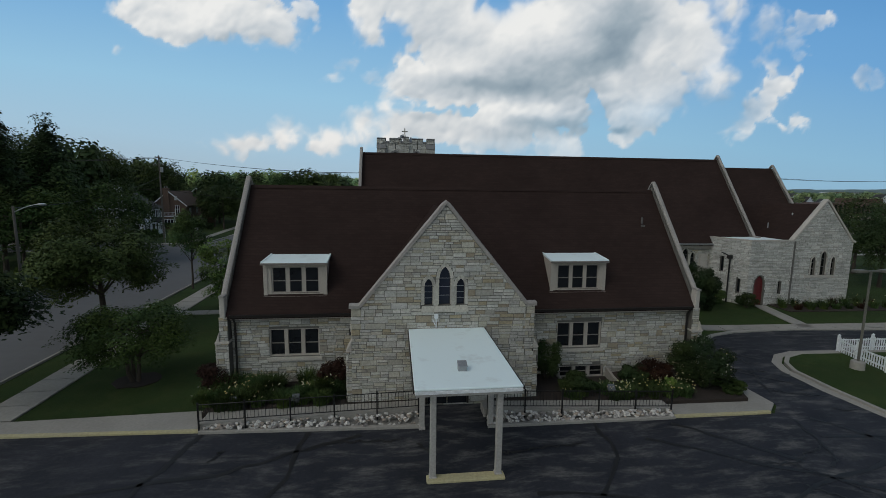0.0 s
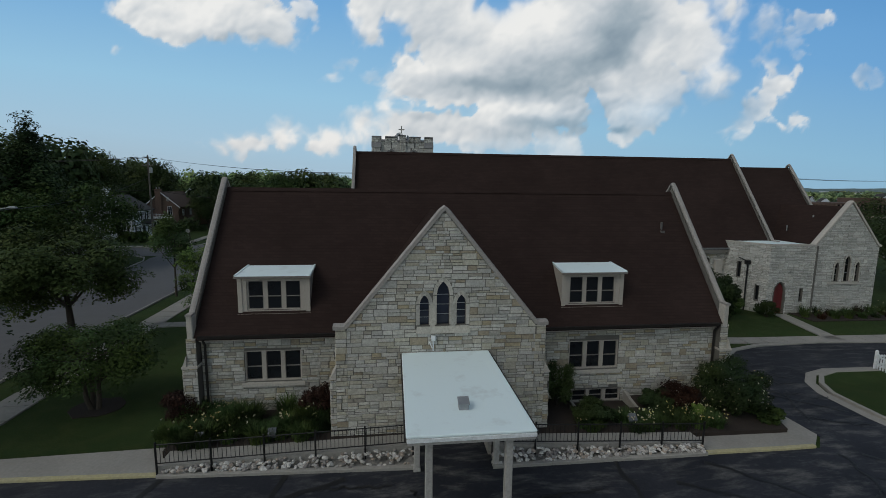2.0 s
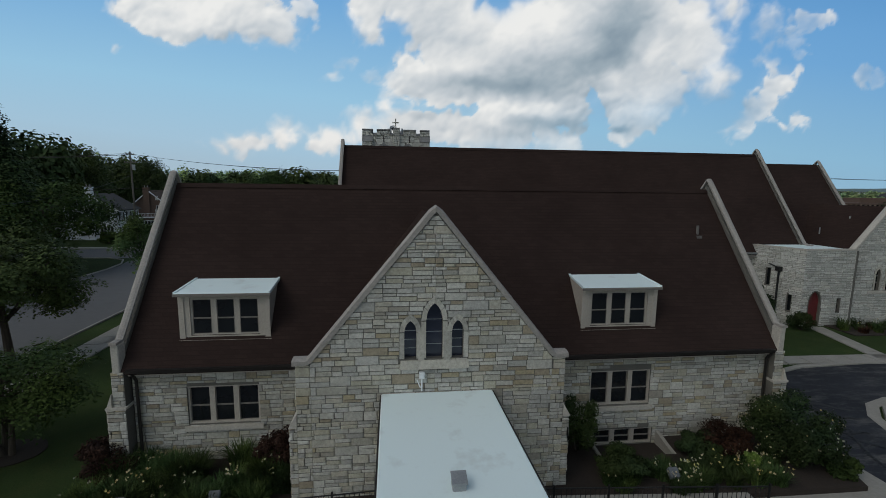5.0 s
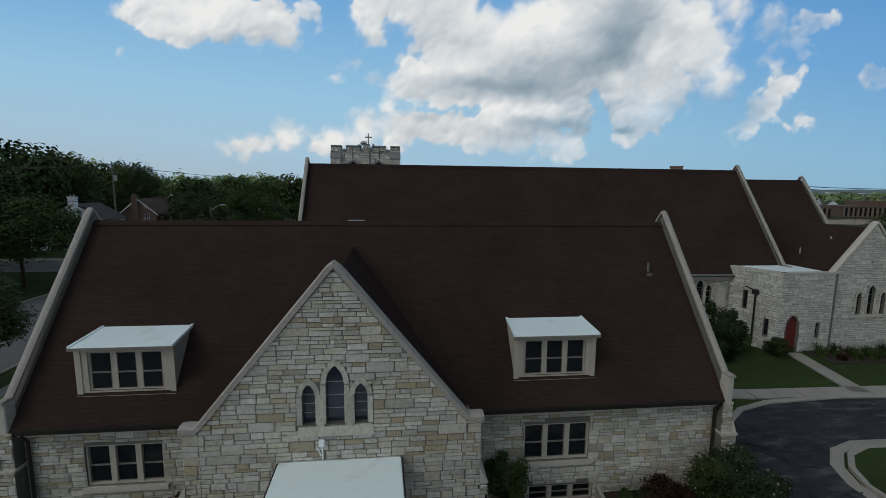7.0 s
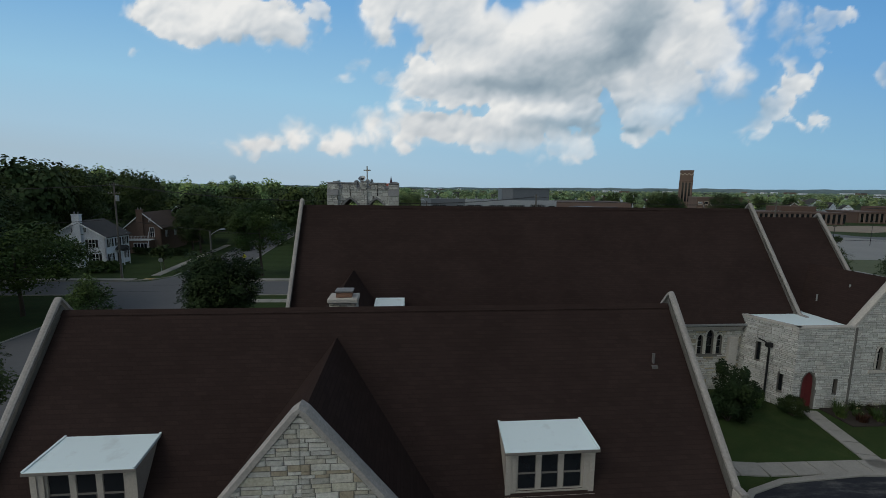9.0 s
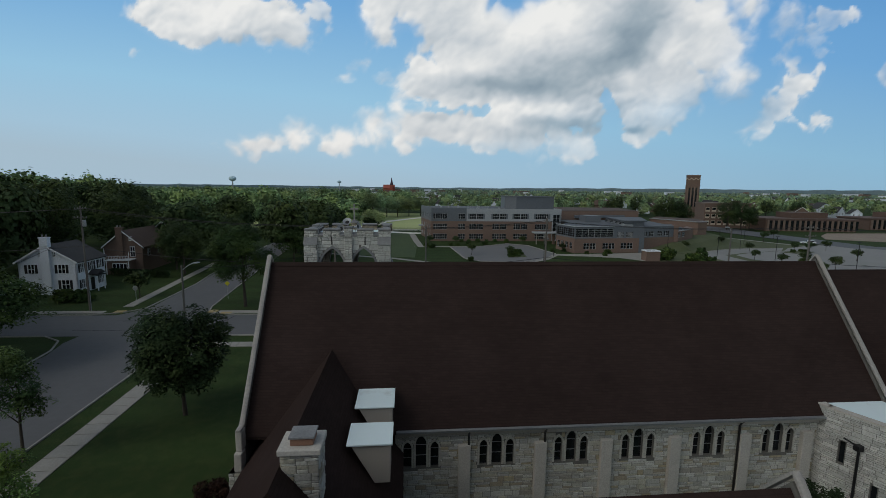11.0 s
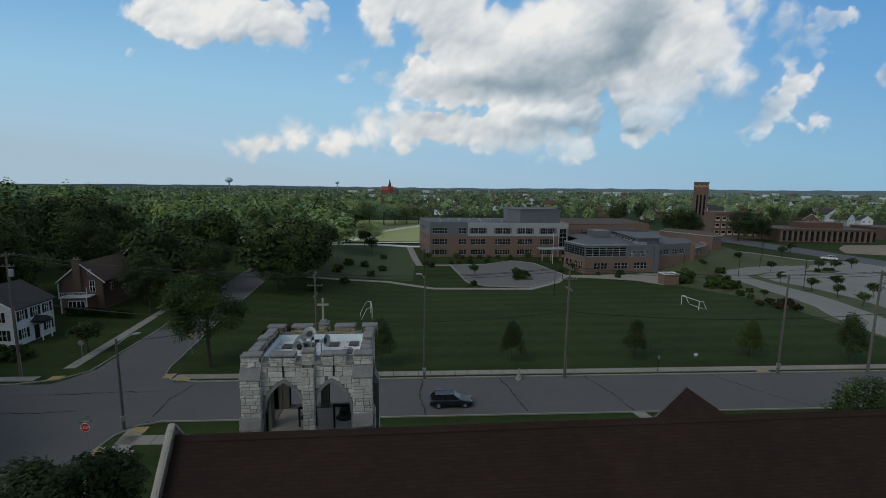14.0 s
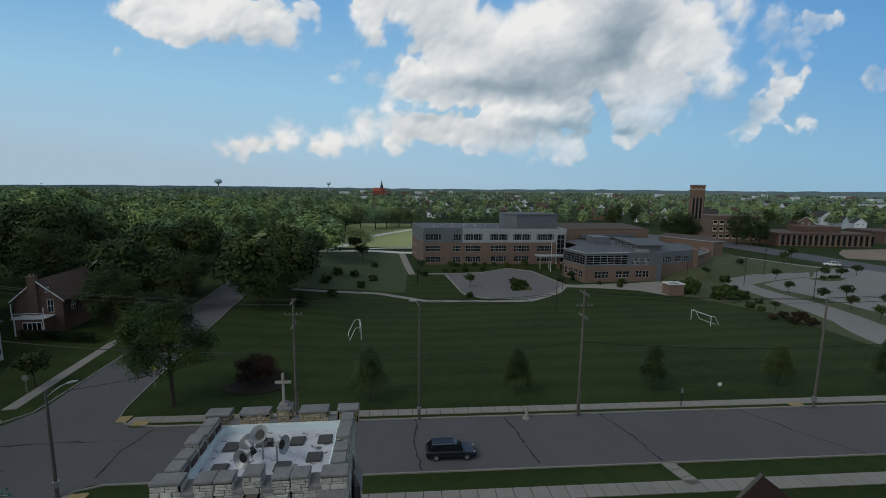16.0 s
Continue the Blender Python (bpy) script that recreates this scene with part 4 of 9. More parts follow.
# dormers
def dormer(x0, x1):
    root = holder("dormer", hall, "taupe shed dormer with a white metal roof")
    zf, yf = 4.86, 2.14
    w = Wall((x0, yf), (x1, yf), zf, 6.55, 0.12, [((x1 - x0) / 2, 1.20, 5.0, 6.40, 6.40)])
    part("dormer_front", w.core(B()), M_WOODTRIM, root)
    sash_window(root, w, (x1 - x0) / 2, 5.0, 6.40, 1.20, inset=0.10, sill=False)
    for x in (x0, x1 - 0.1):
        part("cheek", fixn(prism(B(), [(x, yf + 0.12, zf + 0.1), (x, yf + 0.12, 6.55), (x, 4.0, 6.75)], (0.1, 0, 0))), M_WOODTRIM, root)
    for x in (x0 - 0.03, x1 - 0.16):
        part("cornerboard", box(B(), x, x + 0.19, yf - 0.03, yf - 0.001, zf - 0.02, 6.50), M_WOODTRIM, root)
    part("dormer_roof", bevel(fixn(prism(B(), [(x0 - 0.10, yf - 0.20, 6.54), (x1 + 0.10, yf - 0.20, 6.54), (x1 + 0.06, 3.96, 6.77), (x0 + 0.02, 3.96, 6.77)], (0, 0, 0.09))), 0.015), M_MEMBRANE, root, "white metal dormer roof")
    for x, d in ((x0 - 0.10, 0.10), (x1 + 0.02, -0.04)):
        part("roof_rim", fixn(prism(B(), [(x, yf - 0.20, 6.632), (x + 0.08, yf - 0.20, 6.632), (x + 0.08 + d, 3.94, 6.862), (x + d, 3.94, 6.862)], (0, 0, 0.03))), M_MEMBRANE, root)
    part("roof_fascia", box(B(), x0 - 0.11, x1 + 0.11, yf - 0.215, yf - 0.19, 6.50, 6.60), M_SASH, root)
    part("dormer_sill", box(B(), x0 - 0.06, x1 + 0.06, yf - 0.08, yf + 0.02, zf - 0.08, zf), M_WOODTRIM, root)


dormer(-9.03, -5.93)
dormer(6.08, 9.19)
bm = tube(B(), (12.78, 4.88, 8.3), (12.78, 4.88, 8.82), 0.06)
part("vent_pipe", fixn(box(bm, 12.66, 12.90, 4.70, 4.87, 8.22, 8.36)), M_DULLPIPE, hall, "short roof vent pipe")

# chimney and the link to the nave
chim = thing("chimney", (-0.5, 10.7, 5.0), "pale stone chimney with a cap and orange clay flue", "chimney")
for a, b in (((-1.15, 10.35), (0.15, 10.35)), ((0.15, 10.35), (0.15, 11.45)), ((0.15, 11.45), (-1.15, 11.45)), ((-1.15, 11.45), (-1.15, 10.35))):
    w = Wall(a, b, 4.5, 9.65, 0.25)
    ob = part("wall", w.core(B()), M_MORTAR, chim)
    w.lay("stonework", w.stones(RNG, width=(0.25, 0.6)), RNG, M_STONE, ob)
part("chimney_cap", bevel(box(B(), -1.25, 0.25, 10.25, 11.55, 9.65, 9.88), 0.03), M_TRIM, chim)
part("flue_base", bevel(box(B(), -0.85, -0.05, 10.5, 11.2, 9.88, 10.14), 0.03), surface("clay", (0.20, 0.10, 0.065), (0.26, 0.14, 0.09), 3, 20), chim, "orange clay flue")
part("flue_cap", bevel(box(B(), -0.9, 0.0, 10.45, 11.25, 10.16, 10.24), 0.015), M_CAP, chim)
for o in list(chim.children):
    o.matrix_parent_inverse = chim.matrix_world.inverted()

link = thing("link_wing", (0, 14, 0), "low link wing with a steep brown shingle roof", "building")
LR, LX, LW = 9.25, -1.2, 4.3
for s in (-1, 1):
    part("roof", slope_roof_y(B(), 9.0, 21.55, LX + s * LW, LR - LW * 1.25, LX, LR - (0.002 if s > 0 else 0)), M_SHINGLE, link, "brown shingle slope")
stone_wall(link, Wall((LX + LW - 0.2, 11.3), (LX + LW - 0.2, 19.1), -0.3, 3.9, 0.3), RNG)
stone_wall(link, Wall((LX - LW + 0.2, 19.1), (LX - LW + 0.2, 11.3), -0.3, 3.9, 0.3), RNG)
for y0, y1, z in ((17.7, 19.9, 7.45), (14.3, 16.2, 7.45)):
    part("dormer_box", fixn(prism(B(), [(0.75, y0 + 0.1, z - 0.05), (2.5, y0 + 0.1, z - 0.05), (2.5, y0 + 0.1, z - 1.9), (1.8, y0 + 0.1, z - 1.9)], (0, y1 - y0 - 0.2, 0))), M_WOODTRIM, link, "taupe roof dormer box")
    part("dormer_roof", bevel(box(B(), 0.55, 2.62, y0, y1, z - 0.04, z + 0.05), 0.015), M_MEMBRANE, link, "white membrane dormer roof")
for o in list(link.children):
    o.matrix_parent_inverse = link.matrix_world.inverted()

# -- nave --
nave = thing("church_nave", (14, 25, 0), "long limestone church nave under a huge dark brown shingle roof", "church")
NX0, NX1, NY, NE, NR, NZ = -5.62, 33.15, 19.25, 18.85, 25.0, 13.95
NEZ = 5.38
groups = [4.1, 8.52, 13.0, 17.15, 21.65, 26.2]
holes = []
for g in groups:
    holes += [(g - 0.78, 0.23, 2.9, 4.15, 4.50), (g, 0.30, 2.9, 4.40, 4.88), (g + 0.78, 0.23, 2.9, 4.15, 4.50)]
nfront = Wall((2.6, NY), (31.0, NY), -0.3, 5.2, 0.45, [(h[0] - 2.6, *h[1:], 0.12) for h in holes])
stone_wall(nave, nfront, RNG, width=(0.4, 1.1))
for h in nfront.holes:
    lancet(nave, nfront, h[:5], ring=0.12, bars=2, glass=M_GLASS)
for x in (6.6, 11.1, 15.1, 19.4, 23.9, 28.0):
    part("pilaster", bevel(box(B(), x - 0.35, x + 0.35, NY - 0.28, NY + 0.02, -0.2, 4.3), 0.03), M_TRIM, nave)
part("roof", slope_roof(slope_roof(B(), NX0 + 0.1, NX1 - 0.1, NE, NEZ, NR, NZ, 0.16), NX0 + 0.1, NX1 - 0.1, 2 * NR - NE, NEZ, NR, NZ - 0.001, 0.16), M_SHINGLE, nave, "huge dark brown shingle roof")
part("ridge_cap", fixn(prism(B(), [(NX0 + 0.1, NR - 0.18, NZ - 0.18), (NX0 + 0.1, NR, NZ + 0.05), (NX0 + 0.1, NR + 0.18, NZ - 0.18)], (NX1 - NX0 - 0.2, 0, 0))), M_SHINGLE, nave)
part("gutter", fixn(prism(B(), [(2.7, 18.68, 5.32), (2.7, 18.88, 5.26), (2.7, 18.88, 5.44), (2.7, 18.66, 5.44)], (26.0, 0, 0))), M_GREYMETAL, nave, "pale metal gutter")
part("fascia", box(box(B(), 2.7, 28.7, 18.86, 19.22, 5.16, 5.28), 2.7, 28.7, 19.08, 19.22, 4.92, 5.16), M_WOODTRIM, nave)
for x in (6.85, 11.35, 23.5):
    part("downpipe", tube(tube(B(), (x, 19.12, 0), (x, 19.12, 4.9), 0.07), (x, 19.12, 4.9), (x, 18.85, 5.3), 0.07), M_DARKMETAL, nave, "dark bronze downpipe")
nl = Wall((NX0 - 0.12, 31.2), (NX0 - 0.12, 18.8), -0.3, gable_top(6.2, 14.2, 1.385), 0.22)
nr = Wall((NX1 + 0.12, 18.8), (NX1 + 0.12, 31.2), -0.3, gable_top(6.2, 14.2, 1.385), 0.22)
stone_wall(nave, nl, RNG, extra=(6.2,))
stone_wall(nave, nr, RNG, extra=(6.2,))
stone_wall(nave, Wall((33.0, 30.8), (-5.5, 30.8), -0.3, 5.2, 0.4), RNG)
for x in (NX0, NX1):
    pts = [(18.25, 6.0), (18.75, 6.02), (18.95, 6.1), (NR - 0.1, 14.26), (NR, 14.38), (NR + 0.1, 14.26), (31.1, 6.1), (31.7, 6.0)]
    c = part("coping", coping_run(pts, 0.27, 0.13), M_COPING, nave, "pale dressed stone coping")
    c.location.x = x
    part("kneeler", bevel(box(B(), x - 0.17, x + 0.17, 18.3, 18.9, 4.9, 6.0), 0.04), M_TRIM, nave)
    part("kneeler_step", bevel(box(B(), x - 0.2, x + 0.2, 18.05, 18.7, 3.9, 4.9), 0.04), M_TRIM, nave)
    stone_wall(nave, Wall((x - 0.45, 17.95), (x + 0.45, 17.95), -0.3, 3.9, 0.9), RNG, width=(0.25, 0.5))
    a, b = ((x - 0.45, 18.85), (x - 0.45, 17.95)) if x < 0 else ((x + 0.45, 17.95), (x + 0.45, 18.85))
    stone_wall(nave, Wall(a, b, -0.3, 3.9, 0.3), RNG, width=(0.25, 0.5))
# street-side cross gable
M_RAKE = surface("dark_rake", (0.075, 0.068, 0.064), (0.11, 0.10, 0.094), 1.0, 12, 0.8, 0.1)
for s in (-1, 1):
    part("cross_roof", slope_roof_y(B(), 27.0, 33.2, 22.1 + s * 4.4, 11.3 - 4.4 * 1.03, 22.1, 11.3 - (0.002 if s > 0 else 0)), M_SHINGLE, nave, "brown shingle slope of the street porch")
cg = Wall((26.3, 33.35), (17.9, 33.35), -0.3, gable_top(4.2, 11.2, 1.03), 0.4)
stone_wall(nave, cg, RNG, extra=(4.2,))
pts = [(17.6, 6.7), (17.9, 6.85), (22.1 - 0.06, 11.18), (22.1, 11.3), (22.16, 11.18), (26.3, 6.85), (26.6, 6.7)]
c = part("coping", coping_run(pts, 0.2, 0.07, "y"), M_RAKE, nave, "dark weathered rake edge")
c.location.y = 33.3
for s in (-1, 1):
    a, b = ((17.9, 33.3), (17.9, 30.9)) if s < 0 else ((26.3, 30.9), (26.3, 33.3))
    stone_wall(nave, Wall(a, b, -0.3, 6.6, 0.3), RNG)
# gable finial of a lower porch nearer the tower
part("porch_peak", fixn(prism(B(), [(11.2, 33.2, 6.8), (12.8, 33.2, 6.8), (12.0, 33.2, 8.0)], (0, 0.4, 0))), M_CAP, nave)
part("porch_roof", fixn(prism(B(), [(9.5, 29.6, 5.6), (14.5, 29.6, 5.6), (12.0, 29.6, 7.8)], (0, 3.6, 0))), M_SHINGLE, nave)
stone_wall(nave, Wall((14.3, 33.2), (9.7, 33.2), -0.3, 5.7, 0.3), RNG)
for o in list(nave.children):
    o.matrix_parent_inverse = nave.matrix_world.inverted()

# -- chancel and chapel --
chapel = thing("church_chapel", (37, 18, 0), "white limestone side chapel with a gable, flat-roofed entry and red door", "church")
CR, CZ = 25.84, 13.2
part("chancel_roof", slope_roof(slope_roof(B(), 33.4, 40.6, 19.6, CZ - 6.24 * 1.38, CR, CZ, 0.16), 33.4, 40.6, 32.1, CZ - 6.24 * 1.38, CR, CZ - 0.001, 0.16), M_SHINGLE, chapel, "dark brown shingle roof")
pts = [(19.3, 5.0), (19.6, 5.0), (CR - 0.1, 13.38), (CR, 13.5), (CR + 0.1, 13.38), (32.1, 5.0), (32.4, 5.0)]
c = part("coping", coping_run(pts, 0.27, 0.13), M_COPING, chapel, "pale dressed stone coping")
c.location.x = 40.7
stone_wall(chapel, Wall((40.85, 19.4), (40.85, 32.2), -0.3, gable_top(6.4, 13.2, 1.38), 0.22), RNG, M_STONE_WHITE, extra=(6.4,))
stone_wall(chapel, Wall((40.7, 31.9), (33.4, 31.9), -0.3, 4.6, 0.4), RNG, M_STONE_WHITE)
KX, KW, KA, KS = 37.63, 3.25, 9.60, 1.19
klans = [(36.90, 0.21, 2.75, 4.1, 4.5), (37.93, 0.28, 2.75, 4.5, 5.05), (38.96, 0.21, 2.75, 4.1, 4.5)]
kg = Wall((34.38, 15.98), (40.88, 15.98), -0.3, lambda u: 5.85 if abs(u - 3.25) > 3.12 else KA - abs(u - 3.25) * KS, 0.4, [(h[0] - 34.38, *h[1:], 0.15) for h in klans])
stone_wall(chapel, kg, RNG, M_STONE_WHITE, extra=(0.13, 3.25, 6.37))
for h in kg.holes:
    lancet(chapel, kg, h[:5], ring=0.13, bars=2, glass=M_GLASS)
part("sill", box(B(), 36.1, 39.15, 15.86, 16.0, 2.52, 2.74), M_TRIM, chapel)
pts = [(34.2, 5.85), (34.5, 5.9), (KX - 0.08, 9.62), (KX, 9.72), (KX + 0.08, 9.62), (40.76, 5.9), (41.06, 5.85)]
c = part("coping", coping_run(pts, 0.5, 0.2, "y"), M_TRIM, chapel, "pale dressed stone coping")
c.location.y = 16.15
for s in (-1, 1):
    part("roof", slope_roof_y(B(), 16.2, 23.4, KX + s * 3.35, 9.4 - 3.35 * 1.19, KX, 9.4 - (0.002 if s > 0 else 0)), M_SHINGLE, chapel, "dark brown shingle slope")
stone_wall(chapel, Wall((40.88, 15.98), (40.88, 19.5), -0.3, 5.5, 0.3), RNG, M_STONE_WHITE)
part("chapel_gutter", box(B(), 34.0, 34.25, 16.6, 21.5, 5.48, 5.62), M_DARKMETAL, chapel)
P1, P2, P3, P4 = (28.75, 18.75), (30.15, 15.78), (34.45, 15.78), (28.75, 19.3)
door_h = (31.35 - 30.15, 0.50, 0.0, 1.95, 2.80)
kf = Wall(P2, P3, -0.3, 6.0, 0.4, [(*door_h, 0.1), (33.45 - 30.15, 0.14, 1.1, 2.2, 2.2, 0.05)])
kc = Wall(P1, P2, -0.3, 6.0, 0.4, [(0.9, 0.14, 2.9, 4.3, 4.3, 0.05), (2.5, 0.14, 1.1, 2.4, 2.4, 0.05)])
ke = Wall(P4, P1, -0.3, 6.0, 0.4)
for w in (kf, kc, ke):
    stone_wall(chapel, w, RNG, M_STONE_WHITE)
for w, u, z0, z1 in ((kf, 3.3, 1.1, 2.2), (kc, 0.9, 2.9, 4.3), (kc, 2.5, 1.1, 2.4)):
    gb = B()
    gb.faces.new([gb.verts.new(w.at(a, b, -0.2)) for a, b in ((u - 0.15, z0), (u + 0.15, z0), (u + 0.15, z1), (u - 0.15, z1))])
    part("slit_window", gb, M_GLASS, chapel)
door = holder("door", chapel)
for a, b in ((-0.5, -0.01), (0.01, 0.5)):
    db = B()
    outl = [(u, z) for u, z in arch_outline(door_h) if a - 1e-6 <= u - door_h[0] <= b + 1e-6]
    if a < 0:
        outl += [(door_h[0] - 0.01, 2.79), (door_h[0] - 0.01, 0.0)]
    else:
        outl = [(door_h[0] + 0.01, 0.0), (door_h[0] + 0.01, 2.79)] + outl
    prism(db, [kf.at(u, z, -0.18) for u, z in outl], -kf.n * 0.06)
    bmesh.ops.triangulate(db, faces=[f for f in db.faces if len(f.verts) > 4])
    bmesh.ops.remove_doubles(db, verts=db.verts, dist=0.0005)
    part("door_leaf", fixn(db), M_RED, door, "dark red painted door leaf")
part("flat_roof", poly_slab(B(), [(28.95, 18.85), (30.3, 16.1), (34.3, 16.1), (34.3, 21.2), (33.0, 21.4), (28.95, 19.5)], 5.3, 6.03), M_MEMBRANE, chapel, "white membrane flat roof")
for w, over in ((kf, 0.0), (kc, 0.0), (ke, 0.0)):
    part("parapet_cap", fixn(prism(B(), [w.at(-0.02, 6.0, 0.05), w.at(w.len + 0.02, 6.0, 0.05), w.at(w.len + 0.02, 6.1, 0.05), w.at(-0.02, 6.1, 0.05)], -w.n * 0.5)), M_TRIM, chapel)
part("conductor_head", bevel(box(B(), 29.05, 29.45, 16.98, 17.3, 4.2, 4.55), 0.03), M_BLACK, chapel)
part("downpipe", tube(tube(B(), (29.25, 17.1, 0), (29.25, 17.1, 4.25), 0.07), (28.75, 17.6, 4.75), (29.15, 17.2, 4.5), 0.05), M_BLACK, chapel, "black downpipe")
stone_wall(chapel, Wall((34.45, 15.98), (34.45, 15.75), -0.3, 6.0, 0.2), RNG, M_STONE_WHITE)
part("roof_vent", tube(B(), (35.35, 19.8, 6.9), (35.35, 19.8, 7.45), 0.05), M_GREYMETAL, chapel)
part("roof_vent", tube(B(), (36.75, 18.6, 7.9), (36.75, 18.6, 8.5), 0.06), M_GREYMETAL, chapel)
for o in list(chapel.children):
    o.matrix_parent_inverse = chapel.matrix_world.inverted()

# -- bell tower --
def deck_material():
    m, nt, p = shader("peeling_white_deck")
    peel = ramp(nt, noise_at(nt, 2.2, 8.0, 0.7), [(0.56, 0.0), (0.62, 1.0)])
    col = mixcol(nt, peel, (0.66, 0.67, 0.72), (0.13, 0.13, 0.135))
    nt.links.new(mixcol(nt, 1.0, col, ramp(nt, noise_at(nt, 0.9, 4.0), [(0.3, 0.78), (0.7, 1.05)]), "MULTIPLY"), p.inputs["Base Color"])
    p.inputs["Roughness"].default_value = 0.8
    return m


M_DECK = deck_material()
M_HATCH = surface("dark_hatch_felt", (0.07, 0.07, 0.072), (0.11, 0.108, 0.106), 2, 14, 0.9, 0.2)
tower = thing("bell_tower", (-1.05, 31, 0), "square white limestone bell tower with battlements and pointed belfry arches", "tower")
TX0, TX1, TY0, TY1 = -4.0, 1.9, 28.7, 33.4
TC = -1.0
TZ = 15.38
arches = [(-2.22 - TX0, 0.93, 10.9, 12.85, 14.42), (0.10 - TX0, 0.93, 10.9, 12.85, 14.42)]
tf = Wall((TX0, TY0), (TX1, TY0), 6.0, TZ, 0.5, [(*h, 0.16) for h in arches])
tb = Wall((TX1, TY1), (TX0, TY1), -0.3, TZ, 0.5, [(*h, 0.16) for h in arches])
tl = Wall((TX0, TY1), (TX0, TY0), -0.3, TZ, 0.5, [(1.3, 0.75, 10.9, 12.9, 14.1, 0.16), (3.4, 0.75, 10.9, 12.9, 14.1, 0.16)])
tr = Wall((TX1, TY0), (TX1, TY1), 3.0, TZ, 0.5, [(1.3, 0.75, 10.9, 12.9, 14.1, 0.16), (3.4, 0.75, 10.9, 12.9, 14.1, 0.16)])
for w in (tf, tb, tl, tr):
    stone_wall(tower, w, RNG, M_STONE_WHITE, course=(0.36, 0.5), width=(0.35, 0.9))
    for h in w.holes:
        root = holder("belfry_arch", tower)
        inner, outer = arch_outline(h[:5]), arch_outline(h[:5], 0.15)
        n = len(inner) - 1
        for i in range(0, n):
            bm = B()
            prism(bm, [w.at(*inner[i], 0.05), w.at(*inner[i + 1], 0.05), w.at(*outer[i + 1], 0.05), w.at(*outer[i], 0.05)], -w.n * 0.35)
            part("arch_stone", fixn(bm), M_CAP, root)
part("belfry_floor", box(B(), TX0 + 0.45, TX1 - 0.45, TY0 + 0.45, TY1 - 0.45, 10.7, 10.86), M_CONCRETE, tower)
part("roof_deck", box(B(), TX0 + 0.4, TX1 - 0.4, TY0 + 0.4, TY1 - 0.4, 15.0, 15.12), M_DECK, tower, "white roof deck with peeling dark patches")
part("curb_flashing", fixn(box(box(box(box(B(), TX0 + 0.42, TX0 + 0.62, TY0 + 0.42, TY1 - 0.42, 15.12, 15.42), TX1 - 0.62, TX1 - 0.42, TY0 + 0.42, TY1 - 0.42, 15.12, 15.42),
                                   TX0 + 0.62, TX1 - 0.62, TY1 - 0.62, TY1 - 0.42, 15.12, 15.42), TX0 + 0.62, TX1 - 0.62, TY0 + 0.42, TY0 + 0.62, 15.12, 15.42)), M_MEMBRANE, tower)
for ix, iy in ((-2.75, 31.7), (-1.55, 31.9), (-0.25, 31.9), (0.85, 31.95), (-0.45, 30.25), (0.62, 30.75), (-2.7, 30.3)):
    part("roof_hatch", bevel(box(B(), ix - 0.28, ix + 0.28, iy - 0.28, iy + 0.28, 15.12, 15.22), 0.02), M_HATCH, tower, "dark grey roof hatch")


def merlon(cx, cy, wx, wy, z0, z1, cap=True, mat=None):
    m = holder("merlon", tower)
    for a, b in (((cx - wx, cy - wy), (cx + wx, cy - wy)), ((cx + wx, cy - wy), (cx + wx, cy + wy)), ((cx + wx, cy + wy), (cx - wx, cy + wy)), ((cx - wx, cy + wy), (cx - wx, cy - wy))):
        w = Wall(a, b, z0, z1, 0.12)
        part("merlon_core", w.core(B()), M_MORTAR, m)
        w.lay("stonework", w.stones(RNG, course=(0.2, 0.26) if mat is None else (0.13, 0.17), width=(0.2, 0.45) if mat is None else (0.10, 0.2)), RNG, mat or M_STONE_WHITE, m)
    if cap:
        part("merlon_cap", bevel(box(B(), cx - wx - 0.025, cx + wx + 0.025, cy - wy - 0.05, cy + wy + 0.05, z1, z1 + 0.14), 0.04, 2), M_CAP, m, "grey weathered stone cap")


H0, H1 = TZ - 0.1, 15.74
M_TANBRICK = stone_material("tan_brick", [(0.36, 0.30, 0.19), (0.42, 0.35, 0.23), (0.31, 0.25, 0.16), (0.39, 0.34, 0.25)])
SPANS = [(-4.2, -3.24), (-2.84, -2.245), (-2.205, -1.63), (-1.29, -0.71), (-0.37, 0.20), (0.24, 0.82), (1.22, 2.1)]
for y, m2 in ((TY0 + 0.2, None), (TY1 - 0.2, M_TANBRICK)):
    for k, (xa, xb) in enumerate(SPANS):
        if m2 and k in (2, 5):
            continue
        if m2 and k in (1, 4):
            xb = SPANS[k + 1][1]
        merlon((xa + xb) / 2, y, (xb - xa) / 2 - 0.005, 0.24, H0, H1 + (0.16 if k == 3 else 0.0) + (0.06 if m2 else 0.0), True, m2)
    for (_, x0), (x1, _) in zip(SPANS, SPANS[1:]):
        if x1 - x0 > 0.1:
            sy = -1 if y < 31 else 1
            part("sill", fixn(prism(B(), [(x0, y - 0.27, TZ + (0.06 if sy < 0 else 0.22)), (x0, y + 0.27, TZ + (0.22 if sy < 0 else 0.06)), (x0, y + 0.27, TZ - 0.05), (x0, y - 0.27, TZ - 0.05)], (x1 - x0, 0, 0))), M_CAP, tower, "grey sloped sill between merlons")
